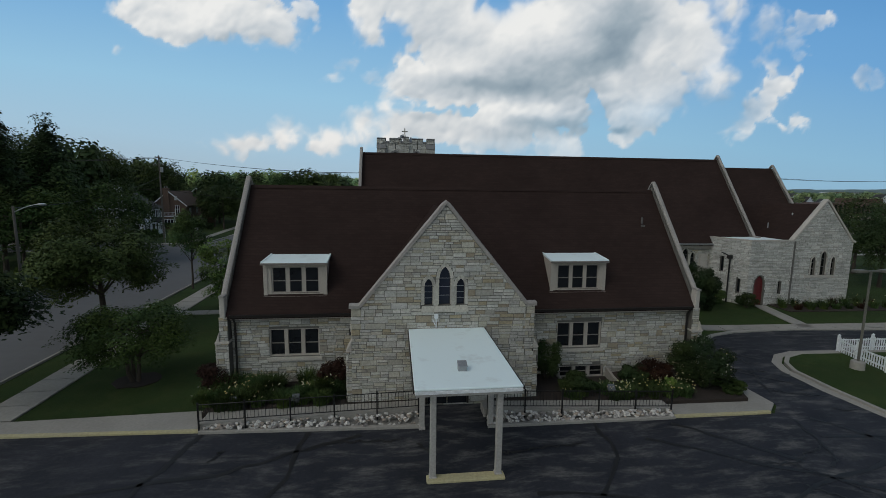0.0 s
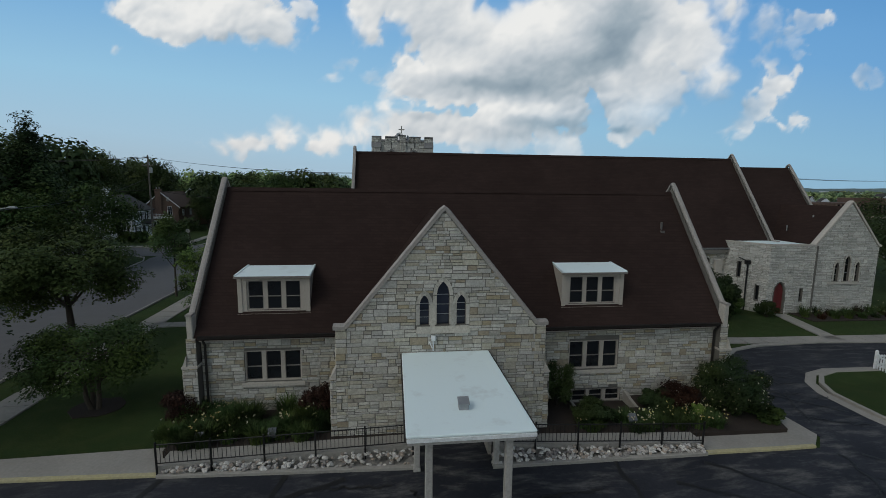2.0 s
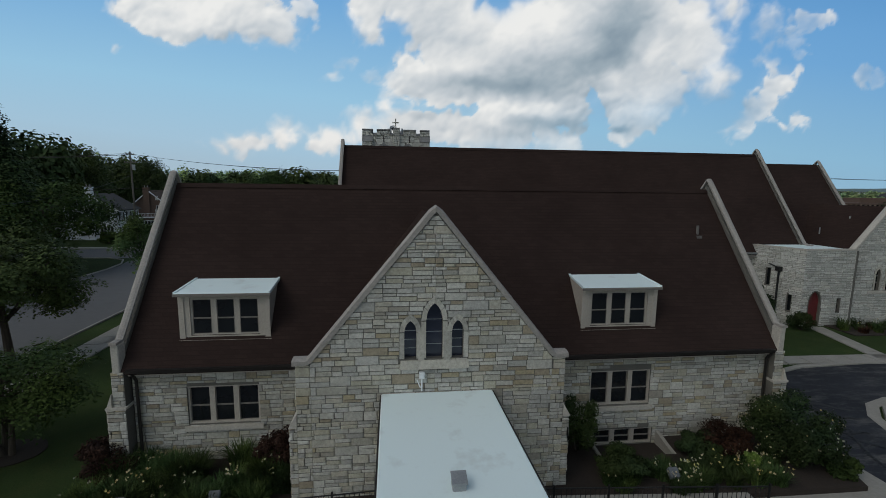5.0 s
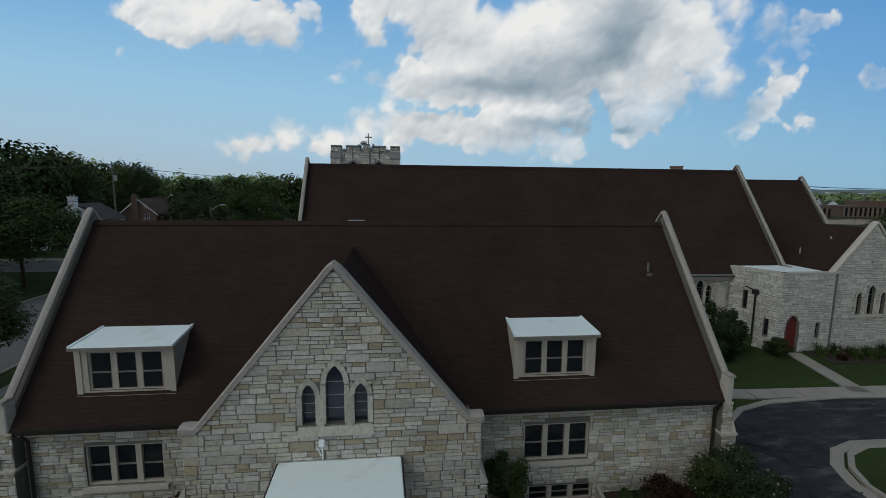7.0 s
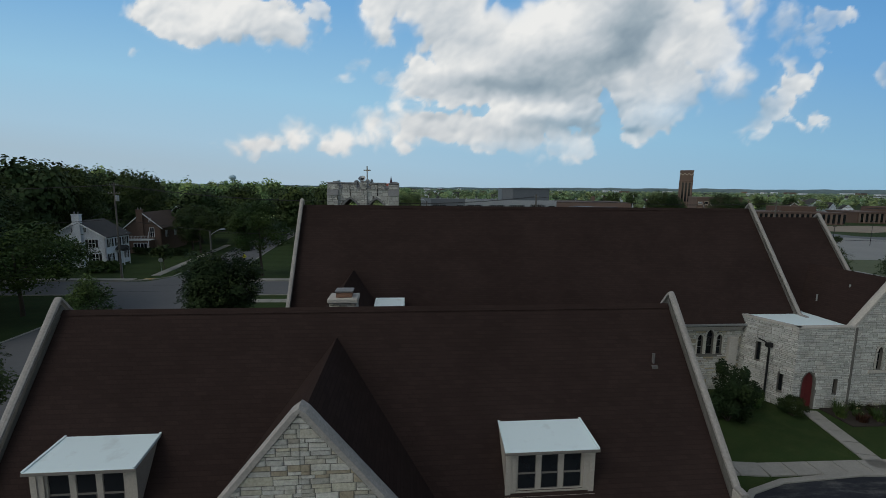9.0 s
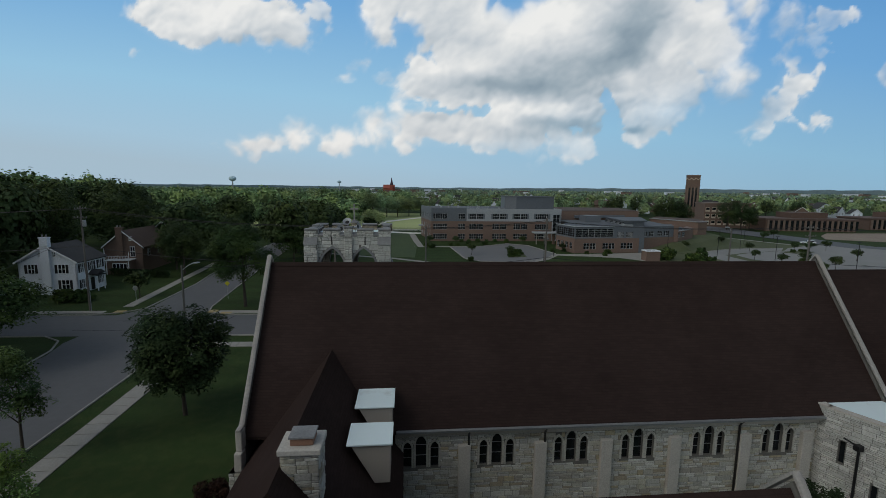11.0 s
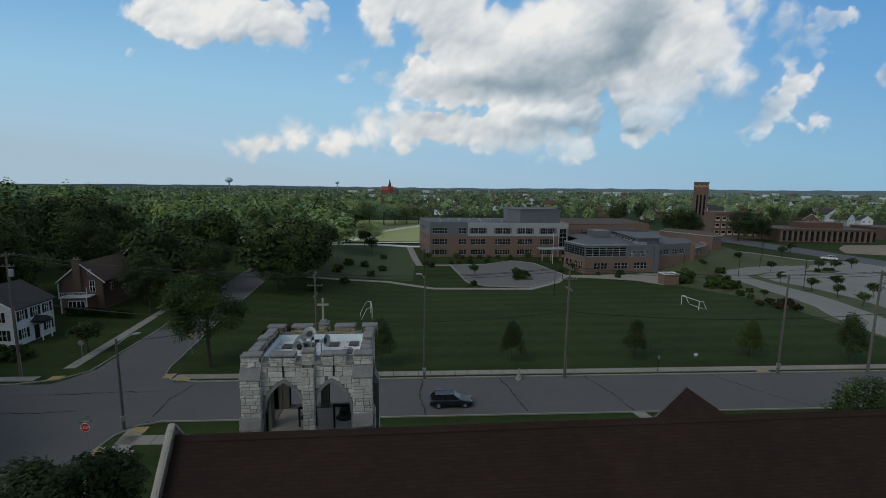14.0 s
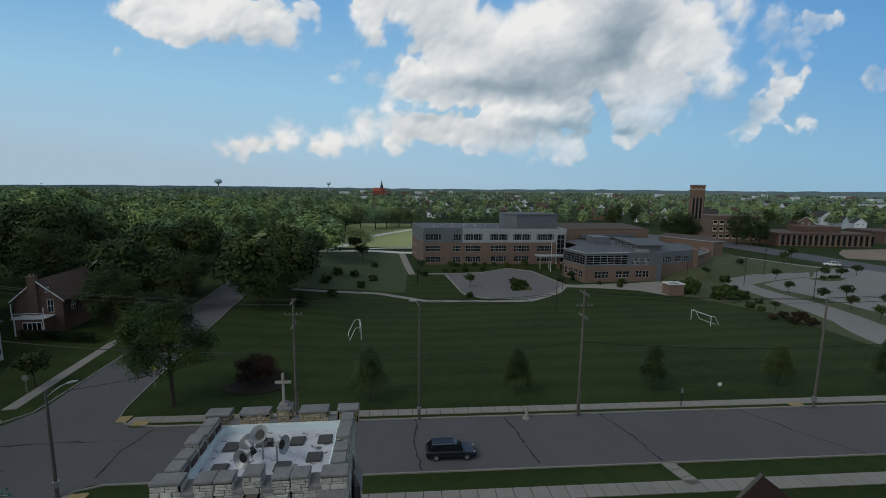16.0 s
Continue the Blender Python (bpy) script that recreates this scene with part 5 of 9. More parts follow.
for x in (TX0 + 0.2, TX1 - 0.2):
    for yy, hw in ((29.6, 0.26), (30.3, 0.24), (31.05, 0.26), (31.8, 0.24), (32.5, 0.26)):
        merlon(x, yy, 0.24, hw, H0, H1 + (0.12 if yy == 31.05 else 0.0))
    for ya, yb in ((29.86, 30.06), (30.54, 30.79), (31.31, 31.56), (32.04, 32.24)):
        part("sill", box(B(), x - 0.26, x + 0.26, ya, yb, TZ - 0.05, TZ + 0.14), M_CAP, tower, "grey stone sill between merlons")
# dark flashing on the inner faces of the side battlements
M_FLASHING = surface("maroon_flashing", (0.040, 0.021, 0.022), (0.060, 0.032, 0.032), 1.5, 12, 0.6, 0.1)
for yy, hw in ((29.6, 0.26), (30.3, 0.24), (31.05, 0.26), (31.8, 0.24), (32.5, 0.26)):
    part("flashing", bevel(box(B(), TX0 + 0.475, TX0 + 0.495, yy - hw, yy + hw, 15.40, 15.68), 0.005), M_FLASHING, tower, "dark maroon metal flashing")
    part("flashing", bevel(box(B(), TX1 - 0.495, TX1 - 0.475, yy - hw, yy + hw, 15.40, 15.68), 0.005), M_FLASHING, tower, "dark maroon metal flashing")
# middle shaft and corner buttresses with set-offs
def shaft(x0, x1, y0, z0, z1, d=0.3):
    w = Wall((x0, y0), (x1, y0), z0, z1, d)
    stone_wall(tower, w, RNG, M_STONE_WHITE, course=(0.3, 0.42), width=(0.25, 0.6))
    for a, b in (((x0, y0 + d), (x0, y0)), ((x1, y0), (x1, y0 + d))):
        stone_wall(tower, Wall(a, b, z0, z1, 0.08), RNG, M_STONE_WHITE, course=(0.3, 0.42), width=(0.2, 0.4))


shaft(TC - 0.27, TC + 0.27, TY0 - 0.22, 8.0, 15.3, 0.22)
for xa, xb in ((TX0 - 0.2, TX0 + 0.72), (TX1 - 0.72, TX1 + 0.2)):
    shaft(xa, xb, TY0 - 0.25, 6.0, 14.75, 0.25)
    part("set_off", fixn(prism(B(), [(xa - 0.04, TY0 - 0.32, 14.72), (xb + 0.04, TY0 - 0.32, 14.72), (xb + 0.04, TY0 + 0.02, 15.35), (xa - 0.04, TY0 + 0.02, 15.35)], (0, 0.06, 0))), M_CAP, tower, "grey sloped stone set-off")
    shaft(xa, xb, TY0 - 0.5, 6.0, 12.3, 0.26)
    part("set_off", fixn(prism(B(), [(xa - 0.04, TY0 - 0.57, 12.28), (xb + 0.04, TY0 - 0.57, 12.28), (xb + 0.04, TY0 - 0.2, 12.95), (xa - 0.04, TY0 - 0.2, 12.95)], (0, 0.06, 0))), M_CAP, tower)
for s, x in ((-1, TX0), (1, TX1)):
    for ya, yb in ((TY0 + 0.0, TY0 + 0.8), (TY1 - 0.8, TY1)):
        o = 0.4 if s < 0 else 0.28
        a, b = ((x - o, yb), (x - o, ya)) if s < 0 else ((x + o, ya), (x + o, yb))
        stone_wall(tower, Wall(a, b, -0.3, 12.6, o), RNG, M_STONE_WHITE, course=(0.3, 0.42), width=(0.25, 0.5))
        part("set_off", fixn(prism(B(), [(x + (o + 0.04) * s, ya - 0.04, 12.5), (x, ya - 0.04, 12.5), (x, ya - 0.04, 13.2)], (0, yb - ya + 0.08, 0))), M_CAP, tower)
# dark bars on the wall face stand in for the slits' shade
for sx in (-2.225, 0.22):
    part("parapet_slit", box(B(), sx - 0.035, sx + 0.035, TY0 - 0.055, TY0 - 0.01, 14.7, 15.3), M_DARKMETAL, tower, "dark raised bar standing for the shaded slit between merlon halves")
# cross on its stone block
part("cross_block", bevel(box(B(), TC - 0.22, TC + 0.16, TY1 - 0.42, TY1 - 0.02, 16.0, 16.24), 0.05), M_CAP, tower)
part("cross", bevel(box(box(B(), TC - 0.115, TC - 0.005, TY1 - 0.28, TY1 - 0.17, 16.2, 17.55), TC - 0.40, TC + 0.28, TY1 - 0.275, TY1 - 0.175, 17.08, 17.20), 0.02), surface("weathered_cross_stone", (0.25, 0.24, 0.215), (0.33, 0.315, 0.28), 2, 16, 0.9, 0.2), tower, "weathered grey-tan stone cross")
for o in list(tower.children):
    o.matrix_parent_inverse = tower.matrix_world.inverted()

# horn loudspeakers on the tower
def horn(cx, cy, cz, aim, tilt):
    root = thing("horn_loudspeaker", (cx, cy, cz), "grey horn loudspeaker on the tower roof", "loudspeaker", "tower loudspeakers")
    bm = B()
    prof = [(0.05, -0.32), (0.06, -0.1), (0.11, 0.1), (0.20, 0.25), (0.33, 0.33), (0.345, 0.35), (0.32, 0.34), (0.19, 0.245), (0.05, 0.1)]
    rings = []
    for r, d in prof:
        rings.append([bm.verts.new((r * math.cos(2 * math.pi * k / 20), r * math.sin(2 * math.pi * k / 20), d)) for k in range(20)])
    for a, b in zip(rings, rings[1:]):
        for k in range(20):
            bm.faces.new((a[k], a[(k + 1) % 20], b[(k + 1) % 20], b[k]))
    bm.faces.new(rings[-1])
    bm.faces.new(rings[0][::-1])
    ob = part("bell", fixn(bm), M_GREYMETAL, root)
    ob.rotation_euler = (radians(90 - tilt), 0, radians(aim))
    part("throat", tube(B(), (0, 0, 0.16), (0, 0, 0.25), 0.05, 0.16, 16), M_BLACK, root).rotation_euler = (radians(90 - tilt), 0, radians(aim))
    part("driver", tube(B(), (0, 0, -0.1), (0, 0, -0.35), 0.09), M_BLACK, root).rotation_euler = (radians(90 - tilt), 0, radians(aim))
    part("bracket", tube(B(), (0, 0, 0), (0, 0, 15.12 - cz), 0.035), M_GREYMETAL, root)


for cx, cy, cz, aim, tilt in ((-1.62, 30.2, 15.72, -25, 8), (-1.3, 30.85, 16.05, -10, 45), (-0.72, 30.6, 15.85, 70, 8), (-1.75, 30.95, 15.6, 215, 8)):
    horn(cx, cy, cz, aim, tilt)
# bells in the belfry
def bell(cx, cy, cz, s):
    root = thing("church_bell", (cx, cy, cz), "dark bronze church bell in an iron yoke", "bell", "belfry bells")
    bm = B()
    prof = [(0.02, 0.62), (0.2, 0.6), (0.28, 0.48), (0.32, 0.2), (0.4, 0.05), (0.5, 0.0), (0.46, 0.0), (0.3, 0.1)]
    rings = [[bm.verts.new((r * s * math.cos(2 * math.pi * k / 18), r * s * math.sin(2 * math.pi * k / 18), z * s)) for k in range(18)] for r, z in prof]
    for a, b in zip(rings, rings[1:]):
        for k in range(18):
            bm.faces.new((a[k], a[(k + 1) % 18], b[(k + 1) % 18], b[k]))
    part("bell_body", fixn(bm), M_BLACK, root)
    part("yoke", fixn(box(box(box(B(), -0.6 * s, 0.6 * s, -0.08, 0.08, 0.62 * s, 0.78 * s), -0.62 * s, -0.52 * s, -0.08, 0.08, 10.86 - cz, 0.7 * s), 0.52 * s, 0.62 * s, -0.08, 0.08, 10.86 - cz, 0.7 * s)), M_BLACK, root)


bell(0.45, 30.6, 11.5, 1.0)
bell(-1.6, 30.9, 11.4, 0.8)

# -- entrance canopy --
# white paint made darker here for the shade on the posts
M_POST = surface("shaded_white_post", (0.33, 0.32, 0.305), (0.40, 0.385, 0.365), 0.8, 12, 0.6, 0.05)
canopy = thing("entrance_canopy", (0.1, -3, 0), "flat white entrance canopy on slim white posts over the steps", "canopy")
cx0, cx1, cy0, cy1 = -1.80, 2.05, -6.42, GY - 0.01


def fall(bm):
    """Tilt what is built level so that its back end at the wall stands higher and a little narrower."""
    for v in bm.verts:
        t = (v.co.y - cy0) / (cy1 - cy0)
        v.co.z += 0.30 * t
        v.co.x -= (v.co.x - cx0) / (cx1 - cx0) * 0.24 * t
    return bm


part("canopy_roof", bevel(fall(fixn(prism(B(), [(cx0, cy0, 3.50), (cx1, cy0, 3.50), (cx1, cy1, 3.50), (cx0, cy1, 3.50)], (0, 0, 0.09)))), 0.03), M_MEMBRANE, canopy, "white membrane canopy roof with faint stains")
part("canopy_edge", fall(fixn(box(box(box(B(), cx0 + 0.04, cx1 - 0.04, cy0 + 0.03, cy0 + 0.12, 3.28, 3.50), cx0 + 0.04, cx0 + 0.13, cy0 + 0.12, cy1, 3.28, 3.50), cx1 - 0.13, cx1 - 0.04, cy0 + 0.12, cy1, 3.28, 3.50))), M_POST, canopy, "off-white fascia board")
for x in (cx0 - 0.05, cx1 + 0.005):
    part("gutter", fall(box(B(), x, x + 0.045, cy0, cy1, 3.44, 3.55)), M_DARKMETAL, canopy, "dark side gutter")
part("fascia_lip", box(B(), cx0 + 0.02, cx1 - 0.02, cy0 - 0.02, cy0 + 0.028, 3.39, 3.495), M_WHITE, canopy)
part("canopy_ceiling", fall(box(B(), cx0 + 0.13, cx1 - 0.13, cy0 + 0.12, cy1, 3.34, 3.38)), M_WHITE, canopy)
for x, y in ((-1.12, -6.12), (1.28, -6.12), (-1.28, -2.75), (1.75, -2.75)):
    post = part("post", bevel(box(B(), x - 0.11, x + 0.11, y - 0.11, y + 0.11, 0.1, 3.34), 0.02), M_POST, canopy, "slim white post in a shaded tone")
    part("post_base", bevel(box(B(), x - 0.135, x + 0.135, y - 0.135, y + 0.135, 0.02, 0.16), 0.015), M_POST, post)
part("canopy_kerb", bevel(box(B(), -1.35, 1.5, -6.42, -6.0, 0.0, 0.12), 0.03), M_YELLOWKERB, canopy, "pale yellow kerb block between the posts")
part("roof_vent", bevel(box(B(), -0.10, 0.22, -5.2, -4.9, 3.62, 3.86), 0.03), M_GREYMETAL, canopy, "grey metal roof vent box")
part("vent_hood", fixn(prism(B(), [(-0.12, -5.24, 3.84), (0.24, -5.24, 3.84), (0.24, -4.9, 3.94), (-0.12, -4.9, 3.94)], (0, 0, 0.03))), M_GREYMETAL, canopy)
for o in list(canopy.children):
    o.matrix_parent_inverse = canopy.matrix_world.inverted()

# ---- sky with fair-weather clouds, far behind everything ----
def grid_noise(p, q, cells, seed):
    """Smooth value noise on the two arrays."""
    g = np.random.RandomState(seed).rand(256, 256)
    x, y = p * cells, q * cells
    xi, yi = np.floor(x).astype(int), np.floor(y).astype(int)
    fx, fy = x - xi, y - yi
    fx, fy = fx * fx * (3 - 2 * fx), fy * fy * (3 - 2 * fy)
    a, b = g[xi % 256, yi % 256], g[(xi + 1) % 256, yi % 256]
    c, d = g[xi % 256, (yi + 1) % 256], g[(xi + 1) % 256, (yi + 1) % 256]
    return (a * (1 - fx) + b * fx) * (1 - fy) + (c * (1 - fx) + d * fx) * fy


def fbm(p, q, cells, octaves, seed, gain=0.55):
    out, amp, tot = 0.0, 1.0, 0.0
    for k in range(octaves):
        out = out + amp * grid_noise(p + 7.3 * k, q + 3.1 * k, cells, seed + k)
        tot, amp, cells = tot + amp, amp * gain, cells * 2.03
    return out / tot


# clouds as ellipses: middle, half sizes on the sky, tilt
CLOUDS_HIGH = [
    (-0.564, 0.389, 0.163, 0.090, 0), (-0.435, 0.356, 0.100, 0.060, 0), (-0.643, 0.369, 0.088, 0.045, 0), (-0.376, 0.330, 0.058, 0.050, 0), (-0.509, 0.336, 0.125, 0.038, 0),
    (-0.295, 0.380, 0.028, 0.043, 20), (-0.282, 0.347, 0.038, 0.015, 0), (-0.162, 0.365, 0.058, 0.050, 0), (-0.107, 0.394, 0.100, 0.063, 0), (-0.162, 0.333, 0.045, 0.023, 0),
    (-0.010, 0.360, 0.106, 0.100, 0), (0.076, 0.333, 0.138, 0.100, 0), (-0.056, 0.271, 0.058, 0.028, 0), (-0.108, 0.235, 0.055, 0.033, 0), (-0.021, 0.226, 0.106, 0.063, 0),
    (0.139, 0.263, 0.225, 0.113, 0),
]
CLOUDS_MIDDLE = [
    (-0.118, 0.175, 0.035, 0.038, 30), (-0.165, 0.133, 0.068, 0.043, 15), (-0.226, 0.113, 0.073, 0.040, 10), (-0.277, 0.100, 0.048, 0.028, 10), (-0.083, 0.127, 0.100, 0.050, 0),
    (0.043, 0.118, 0.138, 0.045, 0), (0.161, 0.138, 0.150, 0.060, 10), (0.258, 0.334, 0.188, 0.119, 0), (0.382, 0.312, 0.138, 0.138, 0), (0.494, 0.360, 0.138, 0.088, 0),
    (0.553, 0.314, 0.094, 0.088, 0), (0.606, 0.395, 0.056, 0.069, 0), (0.603, 0.247, 0.053, 0.073, -15), (0.449, 0.233, 0.131, 0.103, 0), (0.461, 0.165, 0.080, 0.045, 20),
    (0.419, 0.125, 0.050, 0.023, 15), (0.251, 0.103, 0.083, 0.035, 15),
]
CLOUDS_LOW = [
    (0.722, 0.219, 0.063, 0.030, 35), (0.677, 0.178, 0.053, 0.035, 45), (0.651, 0.142, 0.038, 0.035, 50), (0.788, 0.160, 0.045, 0.025, 5), (-0.253, 0.255, 0.040, 0.025, 0),
    (-0.215, 0.283, 0.015, 0.008, 20), (-0.169, 0.247, 0.028, 0.015, 0), (-0.698, 0.296, 0.015, 0.006, 0), (-0.512, 0.083, 0.050, 0.023, 12), (-0.471, 0.096, 0.045, 0.030, 0),
    (-0.421, 0.094, 0.075, 0.025, 0), (-0.360, 0.107, 0.058, 0.035, 20), (-0.344, 0.124, 0.040, 0.030, 0), (0.697, 0.355, 0.045, 0.048, 0), (0.792, 0.357, 0.050, 0.028, 10),
    (0.742, 0.318, 0.075, 0.033, 10), (0.717, 0.286, 0.075, 0.015, 10), (0.944, 0.242, 0.033, 0.035, 0),
]
CLOUDS = CLOUDS_HIGH + CLOUDS_MIDDLE + CLOUDS_LOW
# thin places, grey hollows and bright bulges, with their amounts in hundredths
VEILS = [
    (0.343, 0.131, 0.138, 0.043, 34), (0.528, 0.172, 0.113, 0.050, 36), (0.628, 0.173, 0.075, 0.050, 55), (0.709, 0.339, 0.088, 0.063, 44), (0.794, 0.340, 0.075, 0.050, 50),
    (0.727, 0.287, 0.100, 0.023, 62), (0.944, 0.242, 0.063, 0.050, 80), (-0.215, 0.283, 0.025, 0.013, 60), (-0.169, 0.247, 0.043, 0.023, 60), (-0.698, 0.296, 0.025, 0.013, 70),
    (-0.425, 0.067, 0.138, 0.013, 45), (-0.235, 0.071, 0.100, 0.013, 40), (-0.291, 0.369, 0.043, 0.055, 28), (0.786, 0.160, 0.043, 0.020, 20), (0.126, 0.388, 0.023, 0.018, 150),
    (0.080, 0.390, 0.013, 0.011, 110), (0.251, 0.093, 0.113, 0.020, 35), (0.119, 0.085, 0.150, 0.013, 45), (0.553, 0.392, 0.013, 0.015, 70),
]
HOLLOWS = [
    (0.116, 0.206, 0.150, 0.025, -34), (0.220, 0.241, 0.113, 0.033, -30), (0.363, 0.315, 0.075, 0.055, -44), (0.408, 0.376, 0.063, 0.043, -26), (0.249, 0.138, 0.125, 0.018, -36),
    (0.322, 0.170, 0.069, 0.033, -26), (0.150, 0.112, 0.088, 0.010, -20), (-0.107, 0.302, 0.075, 0.023, -8), (-0.180, 0.328, 0.063, 0.013, -14), (-0.474, 0.309, 0.150, 0.020, -26),
    (0.033, 0.309, 0.075, 0.023, -10), (0.404, 0.122, 0.028, 0.011, -52), (0.513, 0.128, 0.038, 0.010, -40), (0.552, 0.256, 0.043, 0.028, -16), (0.620, 0.191, 0.058, 0.030, -30),
    (0.335, 0.271, 0.138, 0.025, -16), (0.016, 0.227, 0.075, 0.018, -12), (-0.033, 0.160, 0.088, 0.013, -10),
]
BULGES = [
    (0.197, 0.357, 0.100, 0.045, 16), (0.053, 0.260, 0.045, 0.018, 16), (0.173, 0.171, 0.100, 0.023, 20), (0.102, 0.136, 0.043, 0.018, 16), (0.466, 0.165, 0.043, 0.015, 26),
    (0.369, 0.236, 0.018, 0.025, 14), (0.412, 0.268, 0.028, 0.018, 12), (0.597, 0.256, 0.025, 0.045, 18), (0.529, 0.374, 0.075, 0.028, 14), (-0.221, 0.121, 0.070, 0.020, 20),
    (-0.120, 0.177, 0.025, 0.020, 24), (-0.058, 0.268, 0.045, 0.015, 14), (-0.349, 0.119, 0.033, 0.020, 18), (-0.554, 0.395, 0.163, 0.045, 16), (0.453, 0.302, 0.020, 0.038, 16),
    (0.087, 0.367, 0.075, 0.050, 10), (0.451, 0.207, 0.020, 0.033, 10), (0.257, 0.098, 0.043, 0.013, 10),
]
NP_, NQ_ = 660, 200
sp, sq = np.meshgrid(np.linspace(-1.22, 1.22, NP_), np.linspace(-0.03, 0.60, NQ_))


def blob(p, q, b, tilt=0.0):
    a = radians(tilt)
    u, v = p - b[0], q - b[1]
    return np.sqrt(((u * math.cos(a) + v * math.sin(a)) / b[2]) ** 2 + ((v * math.cos(a) - u * math.sin(a)) / b[3]) ** 2)


def blur(f, k):
    for axis in (0, 1):
        g = f.copy()
        for d in range(1, k + 1):
            g = g + np.roll(f, d, axis) + np.roll(f, -d, axis)
        f = g / (2 * k + 1)
    return f


def puffs(p, q, cells, seed):
    """Rounded heads packed side by side: one less the squared distance to the nearest of a scatter of points."""
    g = np.random.RandomState(seed).rand(2, 128, 128)
    x, y = p * cells, q * cells
    xi, yi = np.floor(x).astype(int), np.floor(y).astype(int)
    best = np.full(p.shape, 9.0)
    for i in (-1, 0, 1):
        for j in (-1, 0, 1):
            a, b = (xi + i) % 128, (yi + j) % 128
            best = np.minimum(best, (xi + i + g[0, a, b] - x) ** 2 + (yi + j + g[1, a, b] - y) ** 2)
    return 1 - np.clip(best, 0, 1)


wp = sp + (fbm(sp, sq, 7, 4, 40, 0.55) - 0.5) * 0.07 + (fbm(sp, sq, 34, 3, 43, 0.6) - 0.5) * 0.016
wq = sq + (fbm(sp, sq, 7, 4, 60, 0.55) - 0.5) * 0.05 + (fbm(sp, sq, 34, 3, 63, 0.6) - 0.5) * 0.014
body = np.full(sp.shape, 1e-9)
for b in CLOUDS:
    body = body + np.exp(np.clip(260 * (1 - blob(wp, wq, b, b[4])) * min(b[2], b[3]), -60, 60))
depth = np.log(body) / 260                                      # rough distance inside the outline
heads = puffs(wp, wq, 15, 5) * 0.030 + puffs(wp, wq, 34, 6) * 0.015 + puffs(wp, wq, 75, 7) * 0.007
wool = fbm(wp, wq, 24, 5, 15, 0.6)
soft = 0.010 + 0.045 * np.clip((fbm(sp, sq, 5, 3, 71) - 0.40) * 2.6, 0, 1)
cover = np.clip((depth + heads - 0.041 + (wool - 0.5) * 0.035) / soft, 0, 1)
cover = cover * cover * (3 - 2 * cover)
gq, gp = np.gradient(blur(heads, 1), sq[:, 0], sp[0])
slope = np.clip(0.45 * gp - 0.8 * gq, -1.1, 1.1)                # light from the upper left
inside = np.clip(depth / 0.05, 0, 1)
streak = fbm(wp * 0.86 + wq * 0.5, (wq * 0.86 - wp * 0.5) * 2.4, 8, 5, 91, 0.58)
lit = 0.80 - 0.06 * inside + slope * (0.26 - 0.19 * inside) + 0.42 * (streak - 0.5) + 0.20 * (wool - 0.5) + 4.0 * (heads - 0.03) * (1 - 0.7 * inside)
for b in HOLLOWS + BULGES:
    lit = lit + 1.35 * b[4] / 100 * np.exp(-1.1 * blob(wp, wq, b) ** 2)
thin = np.zeros(sp.shape)
for b in VEILS:
    thin = thin + b[4] / 100 * np.exp(-0.9 * blob(wp, wq, b) ** 2)
lit = lit - 0.20 * np.clip(thin, 0, 0.8)
cover = cover * (1 - np.clip(thin * (1.5 - wool), 0, 1)) * 0.98
# a faint milky veil round the thick cloud
cover = np.maximum(cover, 0.26 * np.clip(blur(cover, 8) * 1.3 - 0.25, 0, 1))
SKY_TURN, R = radians(-6.6), 4700.0
dx, dy, dz = sp, np.ones_like(sp), sq
ln = np.sqrt(dx * dx + dy * dy + dz * dz)
dx, dy, dz = dx / ln * R, dy / ln * R, dz / ln * R
cs, sn = math.cos(SKY_TURN), math.sin(SKY_TURN)
verts = np.stack([dx * cs - dy * sn, dx * sn + dy * cs, dz + 20.0], axis=-1).reshape(-1, 3)
idx = np.arange(NP_ * NQ_).reshape(NQ_, NP_)
quads = np.stack([idx[:-1, :-1], idx[:-1, 1:], idx[1:, 1:], idx[1:, :-1]], axis=-1).reshape(-1, 4)


def sky_material():
    m = bpy.data.materials.new("cloudy_sky")
    m.use_nodes = True
    nt = m.node_tree
    nt.nodes.clear()
    out, em = nt.nodes.new("ShaderNodeOutputMaterial"), nt.nodes.new("ShaderNodeEmission")
    nt.links.new(em.outputs[0], out.inputs["Surface"])

    def attr(name):
        n = nt.nodes.new("ShaderNodeAttribute")
        n.attribute_name = name
        return n.outputs["Fac"]

    blue = ramp(nt, attr("height"), [(0.0, (0.41, 0.55, 0.66)), (0.10, (0.395, 0.59, 0.745)), (0.30, (0.33, 0.59, 0.80)), (0.62, (0.185, 0.43, 0.745)), (1.0, (0.10, 0.30, 0.62))])
    body = ramp(nt, attr("lit"), [(0.0, (0.22, 0.30, 0.37)), (0.30, (0.36, 0.44, 0.50)), (0.62, (0.60, 0.65, 0.69)), (1.0, (0.93, 0.93, 0.91))])
    warm = mixcol(nt, ramp(nt, attr("height"), [(0.05, 0.24), (0.35, 0.0)]), body, (0.80, 0.74, 0.69))
    blue = mixcol(nt, attr("east"), blue, mixcol(nt, 1.0, blue, (0.80, 0.84, 0.86), "MULTIPLY"))
    nt.links.new(mixcol(nt, attr("cover"), blue, warm), em.inputs["Color"])
    em.inputs["Strength"].default_value = 0.91
    return m


